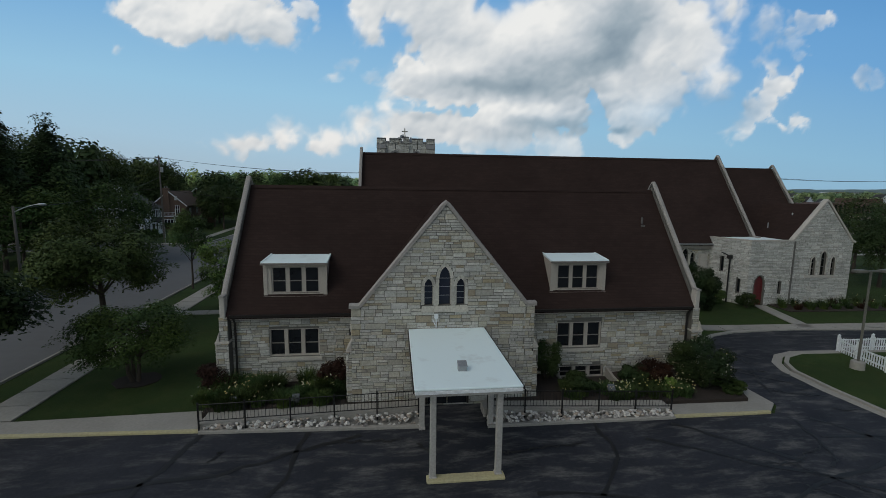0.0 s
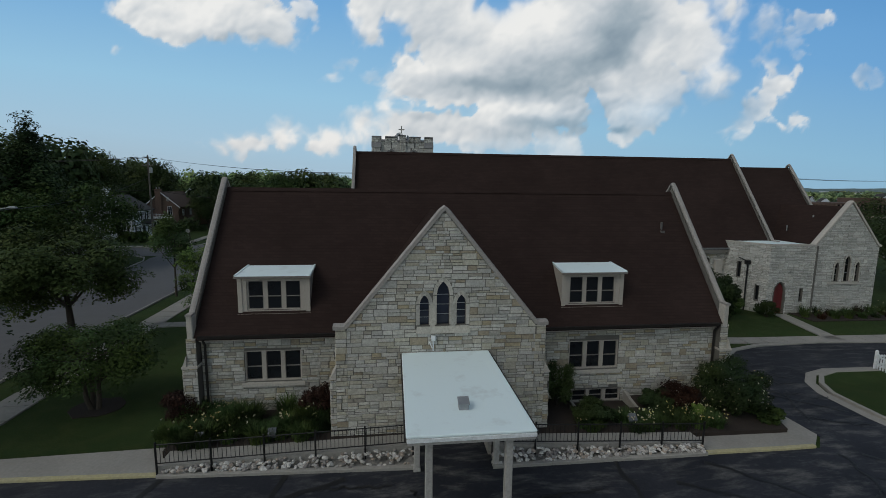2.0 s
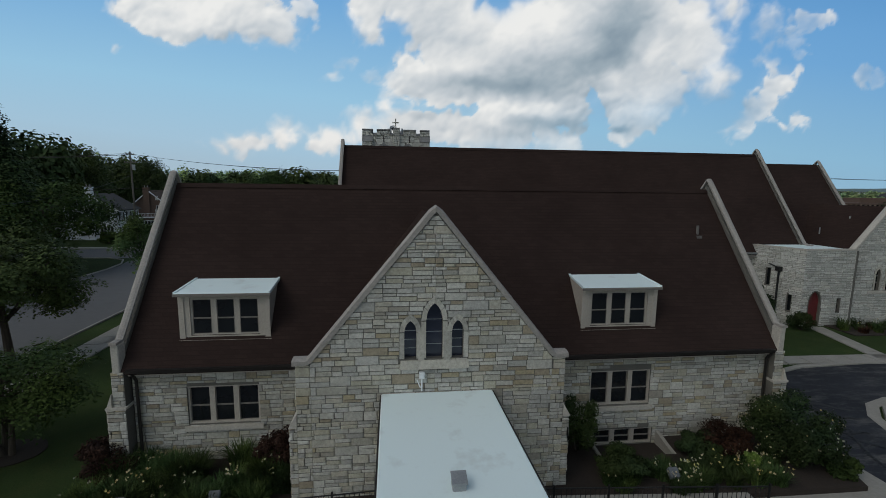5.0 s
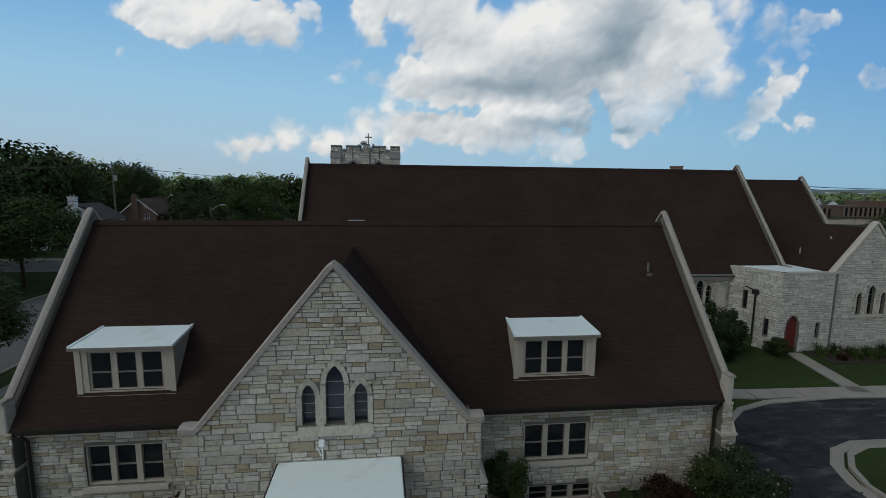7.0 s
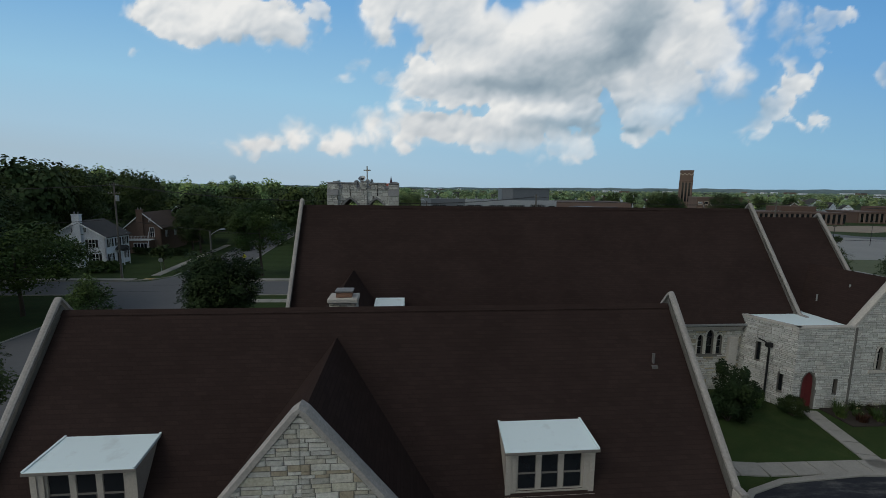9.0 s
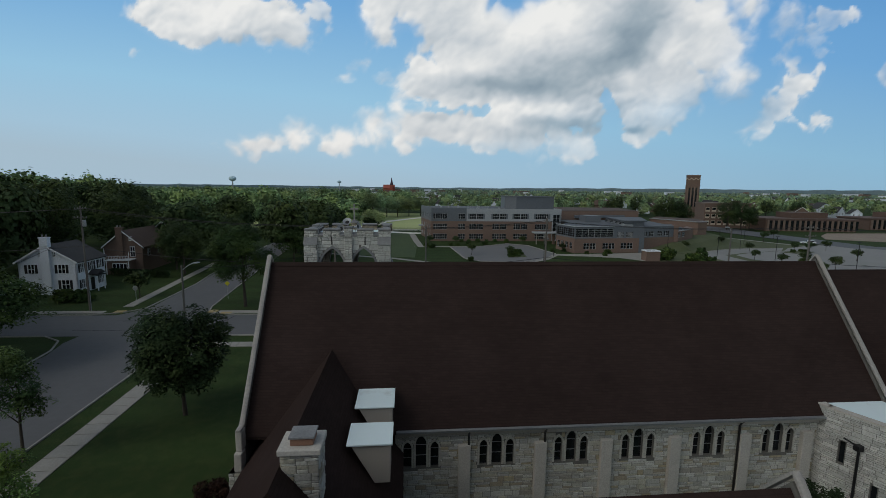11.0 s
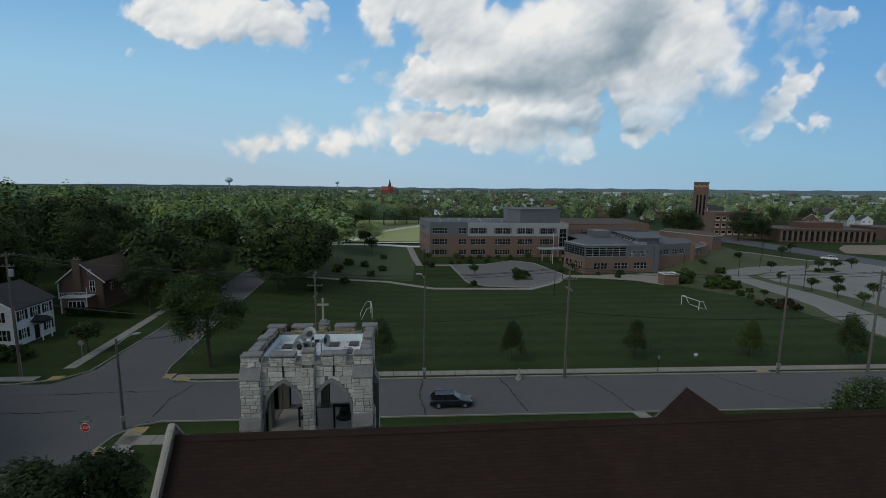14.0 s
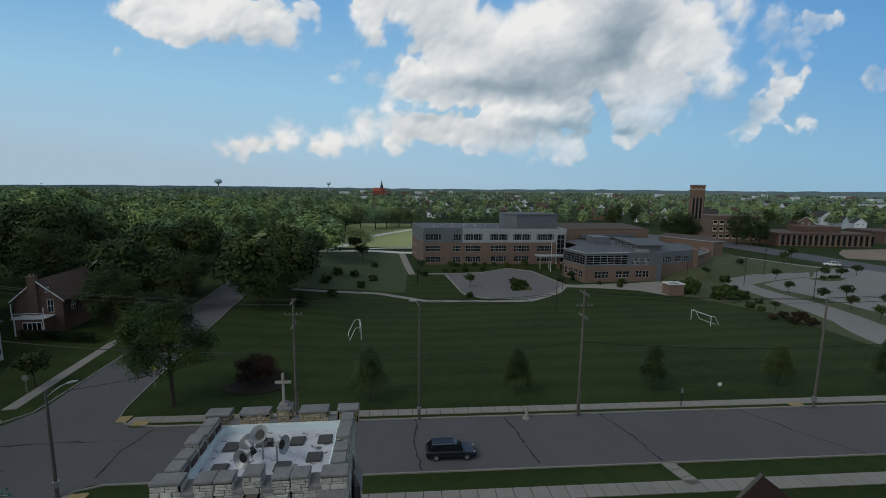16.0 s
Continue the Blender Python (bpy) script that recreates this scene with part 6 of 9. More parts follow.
sky = np_part("backdrop", verts, quads, sky_material())
for name, arr in (("cover", cover), ("lit", np.clip(lit, 0, 1)), ("east", np.clip((sp + 0.25) / 1.0, 0, 1) * np.clip(1 - sq / 0.35, 0, 1)), ("height", np.clip((sq + 0.02) / 0.62 + 0.17 * sp, 0, 1))):
    at = sky.data.attributes.new(name, "FLOAT", "POINT")
    at.data.foreach_set("value", np.ascontiguousarray(arr, dtype=np.float32).ravel())
sky.data.polygons.foreach_set("use_smooth", np.ones(len(sky.data.polygons), dtype=bool))
tagged(sky, "blue summer sky with bright heaped clouds", "sky", kind="structure")

# low wooded hills along the horizon, their haze painted into the blue-green colour
u = np.linspace(-1.3, 1.3, 420)
crest = 24 + 26 * (fbm(u, u * 0, 3, 4, 8) - 0.4) + 12 * (fbm(u, u * 0, 40, 3, 9) - 0.5) + 22 * np.clip(u, 0, 1)
hx, hy = np.sin(u) * 4400, np.cos(u) * 4400
hill_v = np.concatenate([np.stack([hx, hy, u * 0 - 5], 1), np.stack([hx * 1.004, hy * 1.004, crest], 1)])
k = np.arange(len(u) - 1)
hill_q = np.stack([k, k + 1, k + 1 + len(u), k + len(u)], 1)
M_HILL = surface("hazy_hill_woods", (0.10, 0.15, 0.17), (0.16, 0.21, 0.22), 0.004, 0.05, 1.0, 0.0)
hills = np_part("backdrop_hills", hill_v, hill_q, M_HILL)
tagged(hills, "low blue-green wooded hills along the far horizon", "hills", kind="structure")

# ---- trees ----
def leaf_cloud(pts, size, rng, aspect=0.55, out=None, loose=0.75):
    """Pointed leaf quads at the points; out leans their faces away from the crown's inside."""
    n = len(pts)
    f = rng.normal(size=(n, 3))
    f /= np.linalg.norm(f, axis=1)[:, None]
    if out is not None:
        o = out / np.maximum(1e-6, np.linalg.norm(out, axis=1))[:, None]
        o[:, 2] += 0.25
        f = o + f * loose
        f /= np.linalg.norm(f, axis=1)[:, None]
    a = np.cross(f, rng.normal(size=(n, 3)))
    a /= np.linalg.norm(a, axis=1)[:, None]
    b = np.cross(f, a)
    s = size * rng.uniform(0.6, 1.4, n)[:, None]
    a, b = a * s, b * s * aspect
    v = np.stack([pts - a, pts + b + a * 0.15, pts + a, pts - b + a * 0.15], axis=1).reshape(-1, 3)
    q = np.arange(4 * n).reshape(n, 4)
    return v, q


def crown_points(rng, n, lobes):
    """Points gathered in lobes, and the way out of the lobe at each; lobes are (x, y, z, rx, rz)."""
    vol = np.array([l[3] * l[4] for l in lobes])
    pick = rng.choice(len(lobes), n, p=vol / vol.sum())
    L = np.array(lobes)[pick]
    d = rng.normal(size=(n, 3))
    d /= np.linalg.norm(d, axis=1)[:, None]
    r = (rng.uniform(0.2, 1, n) ** 0.35)[:, None]
    r = 0.94 * r * (1 + 0.10 * np.sin(d[:, :1] * 9 + pick[:, None]) + 0.12 * np.sin(d[:, 2:] * 11 + pick[:, None] * 2))
    return L[:, :3] + d * r * np.stack([L[:, 3], L[:, 3], L[:, 4]], axis=1), d


def spray_points(rng, n, lobes, sprays, size):
    """Points gathered in drooping flat sprays all over the lobes, and the way their leaves face: mostly up, a little outwards."""
    vol = np.array([l[3] * l[4] for l in lobes])
    L = np.array(lobes)[rng.choice(len(lobes), sprays, p=vol / vol.sum())]
    d = rng.normal(size=(sprays, 3))
    d[:, 2] = np.abs(d[:, 2]) * 1.1 - 0.45
    d /= np.linalg.norm(d, axis=1)[:, None]
    c = L[:, :3] + d * rng.uniform(0.6, 0.99, sprays)[:, None] * np.stack([L[:, 3], L[:, 3], L[:, 4]], axis=1)
    rs = size * rng.uniform(0.6, 1.35, sprays)
    pick = rng.choice(sprays, n, p=rs ** 2 / (rs ** 2).sum())
    a, r = rng.uniform(0, 2 * math.pi, n), np.sqrt(rng.rand(n))
    off = np.stack([np.cos(a) * r, np.sin(a) * r, 0.30 * rng.normal(size=n) * (1 - 0.6 * r) - 0.42 * r * r], axis=1) * rs[pick][:, None]
    off[:, 2] -= 0.35 * (off[:, :2] * d[pick][:, :2]).sum(axis=1)
    return c[pick] + off, d[pick] * 0.55 + np.array([0, 0, 0.8])


def lobes_for(rng, height, radius, base, count, shape="round"):
    """A main mass and many smaller lobes that break its outline."""
    zc, rz = (height + base) / 2, (height - base) / 2
    out = [(0, 0, zc, radius * 0.72, rz * 0.78)]
    for k in range(count):
        a, t = rng.uniform(0, 2 * math.pi), rng.uniform(-0.8, 0.9)
        w = math.sqrt(max(0.05, 1 - t * t))
        if shape == "cone":
            w = max(0.1, (1 - t) / 2)
        s = rng.uniform(0.22, 0.40)
        out.append((math.cos(a) * w * radius * 0.78, math.sin(a) * w * radius * 0.78, zc + t * rz * 0.8, radius * s, rz * s * 1.05))
    return out


def tree(name, at, height, radius, base, leaves, leaf, seed, material, label, group="", lobes=22, trunk=0.18, multi=False, shape="round"):
    rng = np.random.RandomState(seed)
    root = thing(name, at, label, "tree", group)
    lb = lobes_for(rng, height, radius, base, lobes, shape)
    bm = B()
    r2 = random.Random(seed)
    stems = 3 if multi else 1
    for s in range(stems):
        ox, oy = (r2.uniform(-0.2, 0.2), r2.uniform(-0.2, 0.2)) if multi else (0, 0)
        lean = Vector((r2.uniform(-0.25, 0.25), r2.uniform(-0.25, 0.25), 0)) * (3 if multi else 1)
        p = Vector((ox, oy, -0.1))
        tops = []
        r = trunk
        for k in range(4):
            q = p + Vector((lean.x * 0.3 + r2.uniform(-0.08, 0.08), lean.y * 0.3 + r2.uniform(-0.08, 0.08), (base + (height - base) * 0.55) / 4))
            tube(bm, p, q, r, r * 0.8, 9, caps=True)
            r *= 0.8
            p = q
            tops.append(q)
        for k, l in enumerate(lb[1:12]):
            tube(bm, tops[min(3, 1 + k % 3)], Vector(l[:3]), trunk * 0.35, trunk * 0.08, 6)
    part("trunk", bm, M_BARK, root, "dark brown trunk with spreading limbs")
    count = max(40, leaves // 90)
    core, away = crown_points(rng, int(leaves * 0.45), [(x, y, z, rx * 0.9, rz * 0.9) for x, y, z, rx, rz in lb])
    pts, way = spray_points(rng, leaves - len(core), lb, count, radius * 1.9 / math.sqrt(count) * 1.45)
    v, q = leaf_cloud(np.concatenate([core, pts]), leaf, rng, out=np.concatenate([away + np.array([0, 0, 0.3]), way]), loose=0.55)
    np_part("crown", v, q, material, root)
    return root


tree("tree", (-22.9, 12.2, 0), 8.6, 3.95, 1.9, 40000, 0.095, 3, M_LEAF_SHADY, "large broad-crowned maple with dark green leaves on the verge", lobes=34, trunk=0.26)
tree("tree", (-16.2, 3.5, 0), 4.4, 2.75, 0.9, 20000, 0.066, 4, M_LEAF, "low spreading ornamental tree with dark leaves on the lawn", lobes=30, trunk=0.13, multi=True)
tree("tree", (-22.6, 1.4, 0), 8.6, 2.9, 2.3, 10000, 0.12, 5, M_LEAF_DARK, "leafy street tree at the kerb", lobes=20)
tree("tree", (-22.9, 26.0, 0), 8.3, 1.9, 2.4, 8000, 0.09, 6, leaf_material("fresh_leaf", (0.048, 0.080, 0.028), (0.062, 0.100, 0.034), (0.082, 0.125, 0.042)), "slender young tree with light green leaves at the kerb", lobes=20, trunk=0.12)
tree("tree", (-16.9, 17.3, 0), 6.9, 1.55, 0.7, 9000, 0.075, 48, M_LEAF_LIGHT, "light green young tree beside the hall", lobes=24, trunk=0.09)
tree("tree", (-15.0, 31.8, 0), 9.7, 3.5, 1.6, 32000, 0.12, 7, M_LEAF_DARK, "dense round dark green tree on the church lawn", lobes=70, trunk=0.2)
tree("tree", (-22.0, 66.0, 0), 13.2, 4.9, 3.7, 30000, 0.115, 8, M_LEAF, "broad green tree on the street corner", lobes=30, trunk=0.28)
sapling = tree("tree", (18.9, 65.5, 0), 6.4, 2.1, 0.8, 11000, 0.08, 9, M_LEAF_SHADY, "young tree with an oval crown on the playing field", "young field trees", lobes=34, trunk=0.07, shape="cone")
for x, y, s, a in ((36.9, 65.3, 1.0, 40), (54.3, 65.2, 0.97, 130), (0.5, 65.2, 1.15, 200), (67.5, 62.5, 1.2, 250)):
    copy_thing(sapling, lay(x, y) @ pose(x, y, 0, 0, 0, a) @ Matrix.Scale(s, 4))


# woods: many trees joined, too many to count
def far_tree(rng, leaves, size):
    """A tree one metre high: a rounded crown built of bulging clumps."""
    r = rng.uniform(0.34, 0.44)
    lb = [(0, 0, 0.54, r * 0.8, 0.36)]
    for k in range(16):
        a, t = rng.uniform(0, 2 * math.pi), rng.uniform(-0.6, 0.95)
        w = math.sqrt(1 - t * t) * rng.uniform(0.75, 1.0)
        s = rng.uniform(0.30, 0.46)
        lb.append((math.cos(a) * w * r * 0.72, math.sin(a) * w * r * 0.72, 0.54 + t * 0.30, r * s, r * s * 0.85))
    pts, way = crown_points(rng, leaves, lb)
    way = way * 0.8 + 0.45 * (pts - np.array([0, 0, 0.42])) / np.array([r, r, 0.44])
    return leaf_cloud(pts, size, rng, aspect=0.8, out=way, loose=0.4)


def woods(name, spots, variants, leaves, size, seed, material, label):
    rng = np.random.RandomState(seed)
    protos = [far_tree(rng, leaves, size) for _ in range(variants)]
    vs, qs, k = [], [], 0
    for i, (x, y, h) in enumerate(spots):
        v, q = protos[rng.randint(variants)]
        a = rng.uniform(0, 6.28)
        c, s = math.cos(a), math.sin(a)
        w = (0.55 * h + 5.5) * rng.uniform(0.8, 1.25)
        vs.append(np.stack([x + (v[:, 0] * c - v[:, 1] * s) * w, y + (v[:, 0] * s + v[:, 1] * c) * w, v[:, 2] * h + terrain(x, y)], axis=1))
        qs.append(q + k)
        k += len(v)
    ob = np_part(name, np.concatenate(vs), np.concatenate(qs), material)
    return tagged(ob, label, "woods", kind="stuff")


def clear_ground(x, y):
    """Open ground where no wood stands."""
    if y < 62:
        return True
    if -16 - (y - 62) * 0.02 < x and y < 330 and x < 0.98 * y + 40:
        return True
    road = -27.5 - (y - 64) * 0.10
    if road - 13 < x < road + 3 and y < 230:
        return True
    if x > road and y < 104:
        return True
    if -70 < x < -34 and y < 108:
        return True
    return False


rng = np.random.RandomState(21)
close, near, mid, far = [], [], [], []
while len(close) < 110:
    y = rng.uniform(66, 170)
    x = rng.uniform(-1.35 * y - 20, 0.0)
    if not clear_ground(x, y):
        close.append((x, y, rng.uniform(11, 18) + (6 if x < -0.55 * y else 0)))
while len(near) < 460:
    y = rng.uniform(165, 420)
    x = rng.uniform(-1.3 * y - 20, 0.02 * y)
    if not clear_ground(x, y):
        near.append((x, y, rng.uniform(12, 21) + (6 if x < -0.62 * y else 0)))
while len(mid) < 1250:
    y = 260 + 700 * rng.rand() ** 1.3
    x = rng.uniform(-1.25 * y, 1.3 * y)
    if clear_ground(x, y) or (y < 330 and x > 0) or rng.rand() < (0.25 if x < 0.1 * y else 0.0):
        continue
    mid.append((x, y, rng.uniform(8, 16) + (3 if x < 0 else 0)))
while len(far) < 3400:
    y = 800 + 3300 * rng.rand() ** 1.5
    x = rng.uniform(-1.2 * y, 1.25 * y)
    far.append((x, y, rng.uniform(7, 14) + y * 0.0022))
# each farther belt has lighter leaves, with sun and haze in the colour
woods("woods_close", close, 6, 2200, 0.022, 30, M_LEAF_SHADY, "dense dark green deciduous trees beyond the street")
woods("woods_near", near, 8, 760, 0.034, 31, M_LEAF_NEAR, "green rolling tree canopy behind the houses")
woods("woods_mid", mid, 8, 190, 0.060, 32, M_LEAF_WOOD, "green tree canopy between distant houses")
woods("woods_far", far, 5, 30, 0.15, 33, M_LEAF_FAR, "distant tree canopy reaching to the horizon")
# broad street trees on the far verge of the side street
broad = tree("tree", (-42.0, 42.6, 0), 11.4, 6.6, 2.6, 15000, 0.165, 44, M_LEAF, "broad-crowned green street tree on the far verge", "far verge trees", lobes=36, trunk=0.26)
for x, y, s, a in ((-44.5, 34.0, 0.9, 100), (-42.5, 21.0, 0.8, 220), (-25.2, 110, 0.85, 40), (-28.0, 124, 0.85, 150), (-27.5, 140, 0.9, 260), (-46.5, 124, 0.9, 10)):
    copy_thing(broad, lay(x, y) @ pose(x, y, 0, 0, 0, a) @ Matrix.Scale(s, 4))
# round trees of the park beyond the school, sunlight put into their leaf colour
park_tree = tree("tree", (-33, 262, 0), 15.4, 8.6, 4.2, 7000, 0.30, 45, M_LEAF_WOOD, "broad sunlit green tree of the park", "park trees", lobes=34, trunk=0.4)
for x, y, s, a in ((-25, 272, 1.1, 140), (-17, 279, 1.08, 250), (-8.5, 287, 0.98, 75), (-1.5, 292, 0.95, 310), (6, 294, 0.85, 190), (14, 300, 0.8, 90), (-10.2, 189.0, 0.66, 60), (-31, 226, 0.85, 200), (-34, 242, 0.95, 290)):
    copy_thing(park_tree, lay(x, y) @ pose(x, y, 0.4, 0, 0, a) @ Matrix.Scale(s, 4))
# large trees across the side street
big = tree("tree", (-52, 46, 0), 18, 6.0, 2.5, 15000, 0.195, 12, M_LEAF_SHADY, "tall dark tree across the side street", "trees across the side street", lobes=34, trunk=0.4)
for x, y, s, a in ((-60, 56, 1.05, 70), (-57, 36, 1.05, 210), (-72, 64, 1.15, 20), (-78, 78, 1.1, 300), (-70, 92, 1.05, 100), (-66, 112, 1.0, 330), (-52, 112, 0.8, 50), (-48.5, 99, 0.62, 10), (-44, 93, 0.66, 200), (-40, 108, 0.66, 80), (-88, 70, 1.1, 140), (-70, 46, 1.1, 250)):
    copy_thing(big, lay(x, y) @ pose(x, y, 0, 0, 0, a) @ Matrix.Scale(s, 4))
conifer = tree("conifer", (-48, 36, 0), 20.5, 3.6, 1.5, 12000, 0.17, 14, M_LEAF_DARK, "tall dark spruce across the side street", "spruces across the side street", lobes=40, trunk=0.3, shape="cone")
for x, y, s in ((-55, 41, 1.0), (-64, 47, 1.05), (-50.5, 47.5, 1.0)):
    copy_thing(conifer, lay(x, y) @ pose(x, y, 0, 0, 0, x * 31 % 360) @ Matrix.Scale(s, 4))
# dark trees beyond the drive and the chapel
for x, y, s, a in ((52, 22, 0.55, 15), (58, 30, 0.6, 95), (66, 26, 0.62, 200), (74, 34, 0.66, 300), (56, 40, 0.55, 120), (84, 30, 0.66, 10), (92, 40, 0.66, 60)):
    copy_thing(big, lay(x, y) @ pose(x, y, 0, 0, 0, a) @ Matrix.Scale(s, 4))
# large trees beyond the school
for x, y, s, a in ((133, 206, 0.98, 15), (140.5, 209, 0.92, 75), (146, 212, 0.8, 150), (167, 207, 0.95, 95), (173, 205, 0.9, 195), (180, 208, 0.7, 20), (287, 320, 0.8, 200), (299, 305, 0.8, 300), (188, 335, 0.9, 120), (172, 335, 0.9, 10), (150, 300, 0.8, 60)):
    copy_thing(big, lay(x, y) @ pose(x, y, 0, 0, 0, a) @ Matrix.Scale(s, 4))
tree("tree", (42.6, 38.6, 0), 9.0, 2.6, 1.2, 12000, 0.11, 47, M_LEAF, "leafy green tree behind the nave", lobes=26, trunk=0.16)
tree("tree", (-14.3, 71.0, 0), 3.9, 2.9, 0.5, 9000, 0.10, 41, M_LEAF_RED, "small dark maroon tree on a mulch ring in the field", lobes=18, trunk=0.1, multi=True)
bm = poly_slab(B(), [(-16.2 + (1.15 + 0.1 * math.sin(k * 3.1)) * math.cos(k * 0.393), 3.5 + (1.0 + 0.1 * math.cos(k * 2.3)) * math.sin(k * 0.393)) for k in range(16)], -0.1, 0.04)
tagged(part("mulch_ring", bm, M_SOIL), "bare brown mulch round the ornamental tree", "mulch", kind="structure")
ring = part("mulch_ring", poly_slab(B(), [(-14.3 + 3.9 * math.cos(k * 0.393), 70.6 + 2.4 * math.sin(k * 0.393)) for k in range(16)], -0.1, 0.05), M_SOIL)
tagged(ring, "bare brown mulch round the maroon tree", "mulch", kind="structure")

# ---- school and town ----
def facade(parent, a, b, z0, z1, material, wins, frame=None, thick=0.35, cols=2, rows=2, glass=None):
    """A wall with rectangular windows (middle along it, low edge, high edge, half width), each a frame and a pane set back."""
    w = Wall(a, b, z0, z1, thick, [(u, hw, lo, hi, hi) for u, lo, hi, hw in wins if 0 < u < (Vector(a) - Vector(b)).length])
    part("wall", w.core(B()), material, parent)
    for u, hw, lo, hi, _ in w.holes:
        win = holder("window", parent)
        gb = B()
        gb.faces.new([gb.verts.new(w.at(p, q, -0.16)) for p, q in ((u - hw, lo), (u + hw, lo), (u + hw, hi), (u - hw, hi))])
        part("pane", gb, glass or M_GLASS, win)
        fb = B()
        f = 0.10 if hw > 0.8 else 0.05
        bars = [(u - hw, u + hw, lo, lo + f), (u - hw, u + hw, hi - f, hi)]
        for k in range(cols + 1):
            c = u - hw + 2 * hw * k / cols
            bars.append((max(u - hw, c - f / 2), min(u + hw, c + f / 2), lo, hi))
        for k in range(1, rows):
            c = lo + (hi - lo) * k / rows
            bars.append((u - hw, u + hw, c - f / 2, c + f / 2))
        for u0, u1, q0, q1 in bars:
            prism(fb, [w.at(u0, q0, -0.08), w.at(u1, q0, -0.08), w.at(u1, q1, -0.08), w.at(u0, q1, -0.08)], -w.n * 0.07)
        part("frame", fixn(fb), frame or M_SCHOOLFRAME, win)
    return w


# far paving toned paler, with the sun on it mixed into the colour
M_SUNLITPAVE = surface("sunlit_paving", (0.20, 0.195, 0.185), (0.26, 0.252, 0.238), 0.06, 2, 0.9, 0.0, speck=0.4)
M_EASTROAD = surface("aged_asphalt", (0.085, 0.09, 0.10), (0.12, 0.122, 0.13), 0.08, 2, 0.9, 0.1)
M_DRYISH = surface("rough_grass", (0.055, 0.072, 0.026), (0.090, 0.100, 0.042), 0.12, 6, 1.0, 0.3)
M_TANLOT = surface("bare_earth", (0.22, 0.17, 0.13), (0.29, 0.23, 0.18), 0.1, 2, 1.0, 0.2)
M_SCHOOLFRAME = surface("grey_window_frame", (0.30, 0.31, 0.32), (0.38, 0.39, 0.40), 0.3, 5, 0.5, 0.0)
school = thing("school", (36, 165, 0), "three-storey red brick school with grey and white panelled top floor", "school")
SY = 160.0
groups3 = [(2.0, 1), (4.6, 1), (11.4, 1), (15.6, 1), (18.3, 1), (24.4, 1), (27.2, 1), (32.5, 1), (35.3, 1), (40.8, 1), (43.4, 1)]
ws = [(u, lo, hi, 1.28) for u, _ in groups3 for lo, hi in ((0.8, 2.8), (4.4, 6.5))]
facade(school, (13.1, SY), (59.2, SY), -0.3, 7.5, M_BRICK, ws, cols=3)
facade(school, (13.1, SY), (26.3, SY), 7.5, 12.5, M_GREYPANEL, [(u, 8.3, 10.4, 1.28) for u, _ in groups3], cols=3)
facade(school, (26.3, SY), (59.2, SY), 7.5, 10.9, M_PALEPANEL, [(u - 13.2, 8.3, 10.4, 1.28) for u, _ in groups3], cols=3)
for u in (15.6 - 13.2, 24.4 - 13.2, 32.5 - 13.2, 40.8 - 13.2):
    for d in (-1.45, 4.2):
        part("grey_infill", box(B(), 26.3 + u + d - 0.35, 26.3 + u + d + 0.35, SY - 0.06, SY - 0.005, 8.4, 10.3), M_GREYPANEL, school)
part("parapet", box(B(), 26.3, 62.5, SY - 0.05, SY + 0.4, 10.9, 12.2), M_PALEPANEL, school)
facade(school, (59.2, SY), (62.6, SY), 0, 10.9, M_PALEPANEL, [(1.7, 0.6, 10.2, 1.3)], cols=2, rows=6)
facade(school, (10.2, 182), (13.1, SY), -0.3, 7.5, M_BRICK, [(u, lo, hi, 1.0) for u in (3, 7, 11, 15, 19) for lo, hi in ((0.9, 2.5), (4.5, 6.1))], cols=3)
facade(school, (10.2, 182), (13.1, SY), 7.5, 12.5, M_GREYPANEL, [(u, 8.5, 10.2, 1.0) for u in (3, 7, 11, 15, 19)], cols=3)
part("roof", poly_slab(B(), [(13.3, SY + 0.3), (62.4, SY + 0.3), (62.4, 188), (10.4, 188), (10.5, 182)], 11.6, 11.9), M_FLATROOF, school, "grey flat roof")
part("rear_wall", box(box(B(), 10.4, 62.4, 187.6, 188, 0, 12.0), 62.4, 62.8, SY, 188, 0, 12.2), M_PALEPANEL, school)
part("penthouse", poly_slab(B(), [(42.5, 168), (46.5, 165.5), (62, 167), (60, 182), (44, 182)], 11.9, 16.6), M_GREYPANEL, school, "dark grey rooftop plant room")
part("penthouse_cap", poly_slab(B(), [(42.3, 167.8), (46.5, 165.2), (62.2, 166.8), (60.2, 182.2), (43.8, 182.2)], 16.6, 16.9), M_FLATROOF, school)
for k in range(9):
    part("roof_fan", tube(tube(B(), (17 + k * 2.6 + (k % 3), 165 + (k * 7 % 11), 11.9), (17 + k * 2.6 + (k % 3), 165 + (k * 7 % 11), 12.6), 0.25), (17 + k * 2.6 + (k % 3), 165 + (k * 7 % 11), 12.6), (17 + k * 2.6 + (k % 3), 165 + (k * 7 % 11), 12.85), 0.42, 0.2), M_GREYMETAL, school)
# entrance porch
part("porch_roof", bevel(box(B(), 49.5, 62.0, 149.5, 153.5, 3.9, 4.35), 0.05), M_PALEPANEL, school, "white entrance porch roof")
for x in (50.5, 53.5):
    part("porch_post", tube(B(), (x, 150.5, 0), (x, 150.5, 3.9), 0.2), M_CONCRETE, school)
part("porch_pier", box(B(), 56.5, 57.3, 150.5, 151.5, 0, 3.9), M_BRICK, school)
flag = thing("flagpole", (52.5, 146, 0), "slim white flagpole in front of the school", "flagpole")
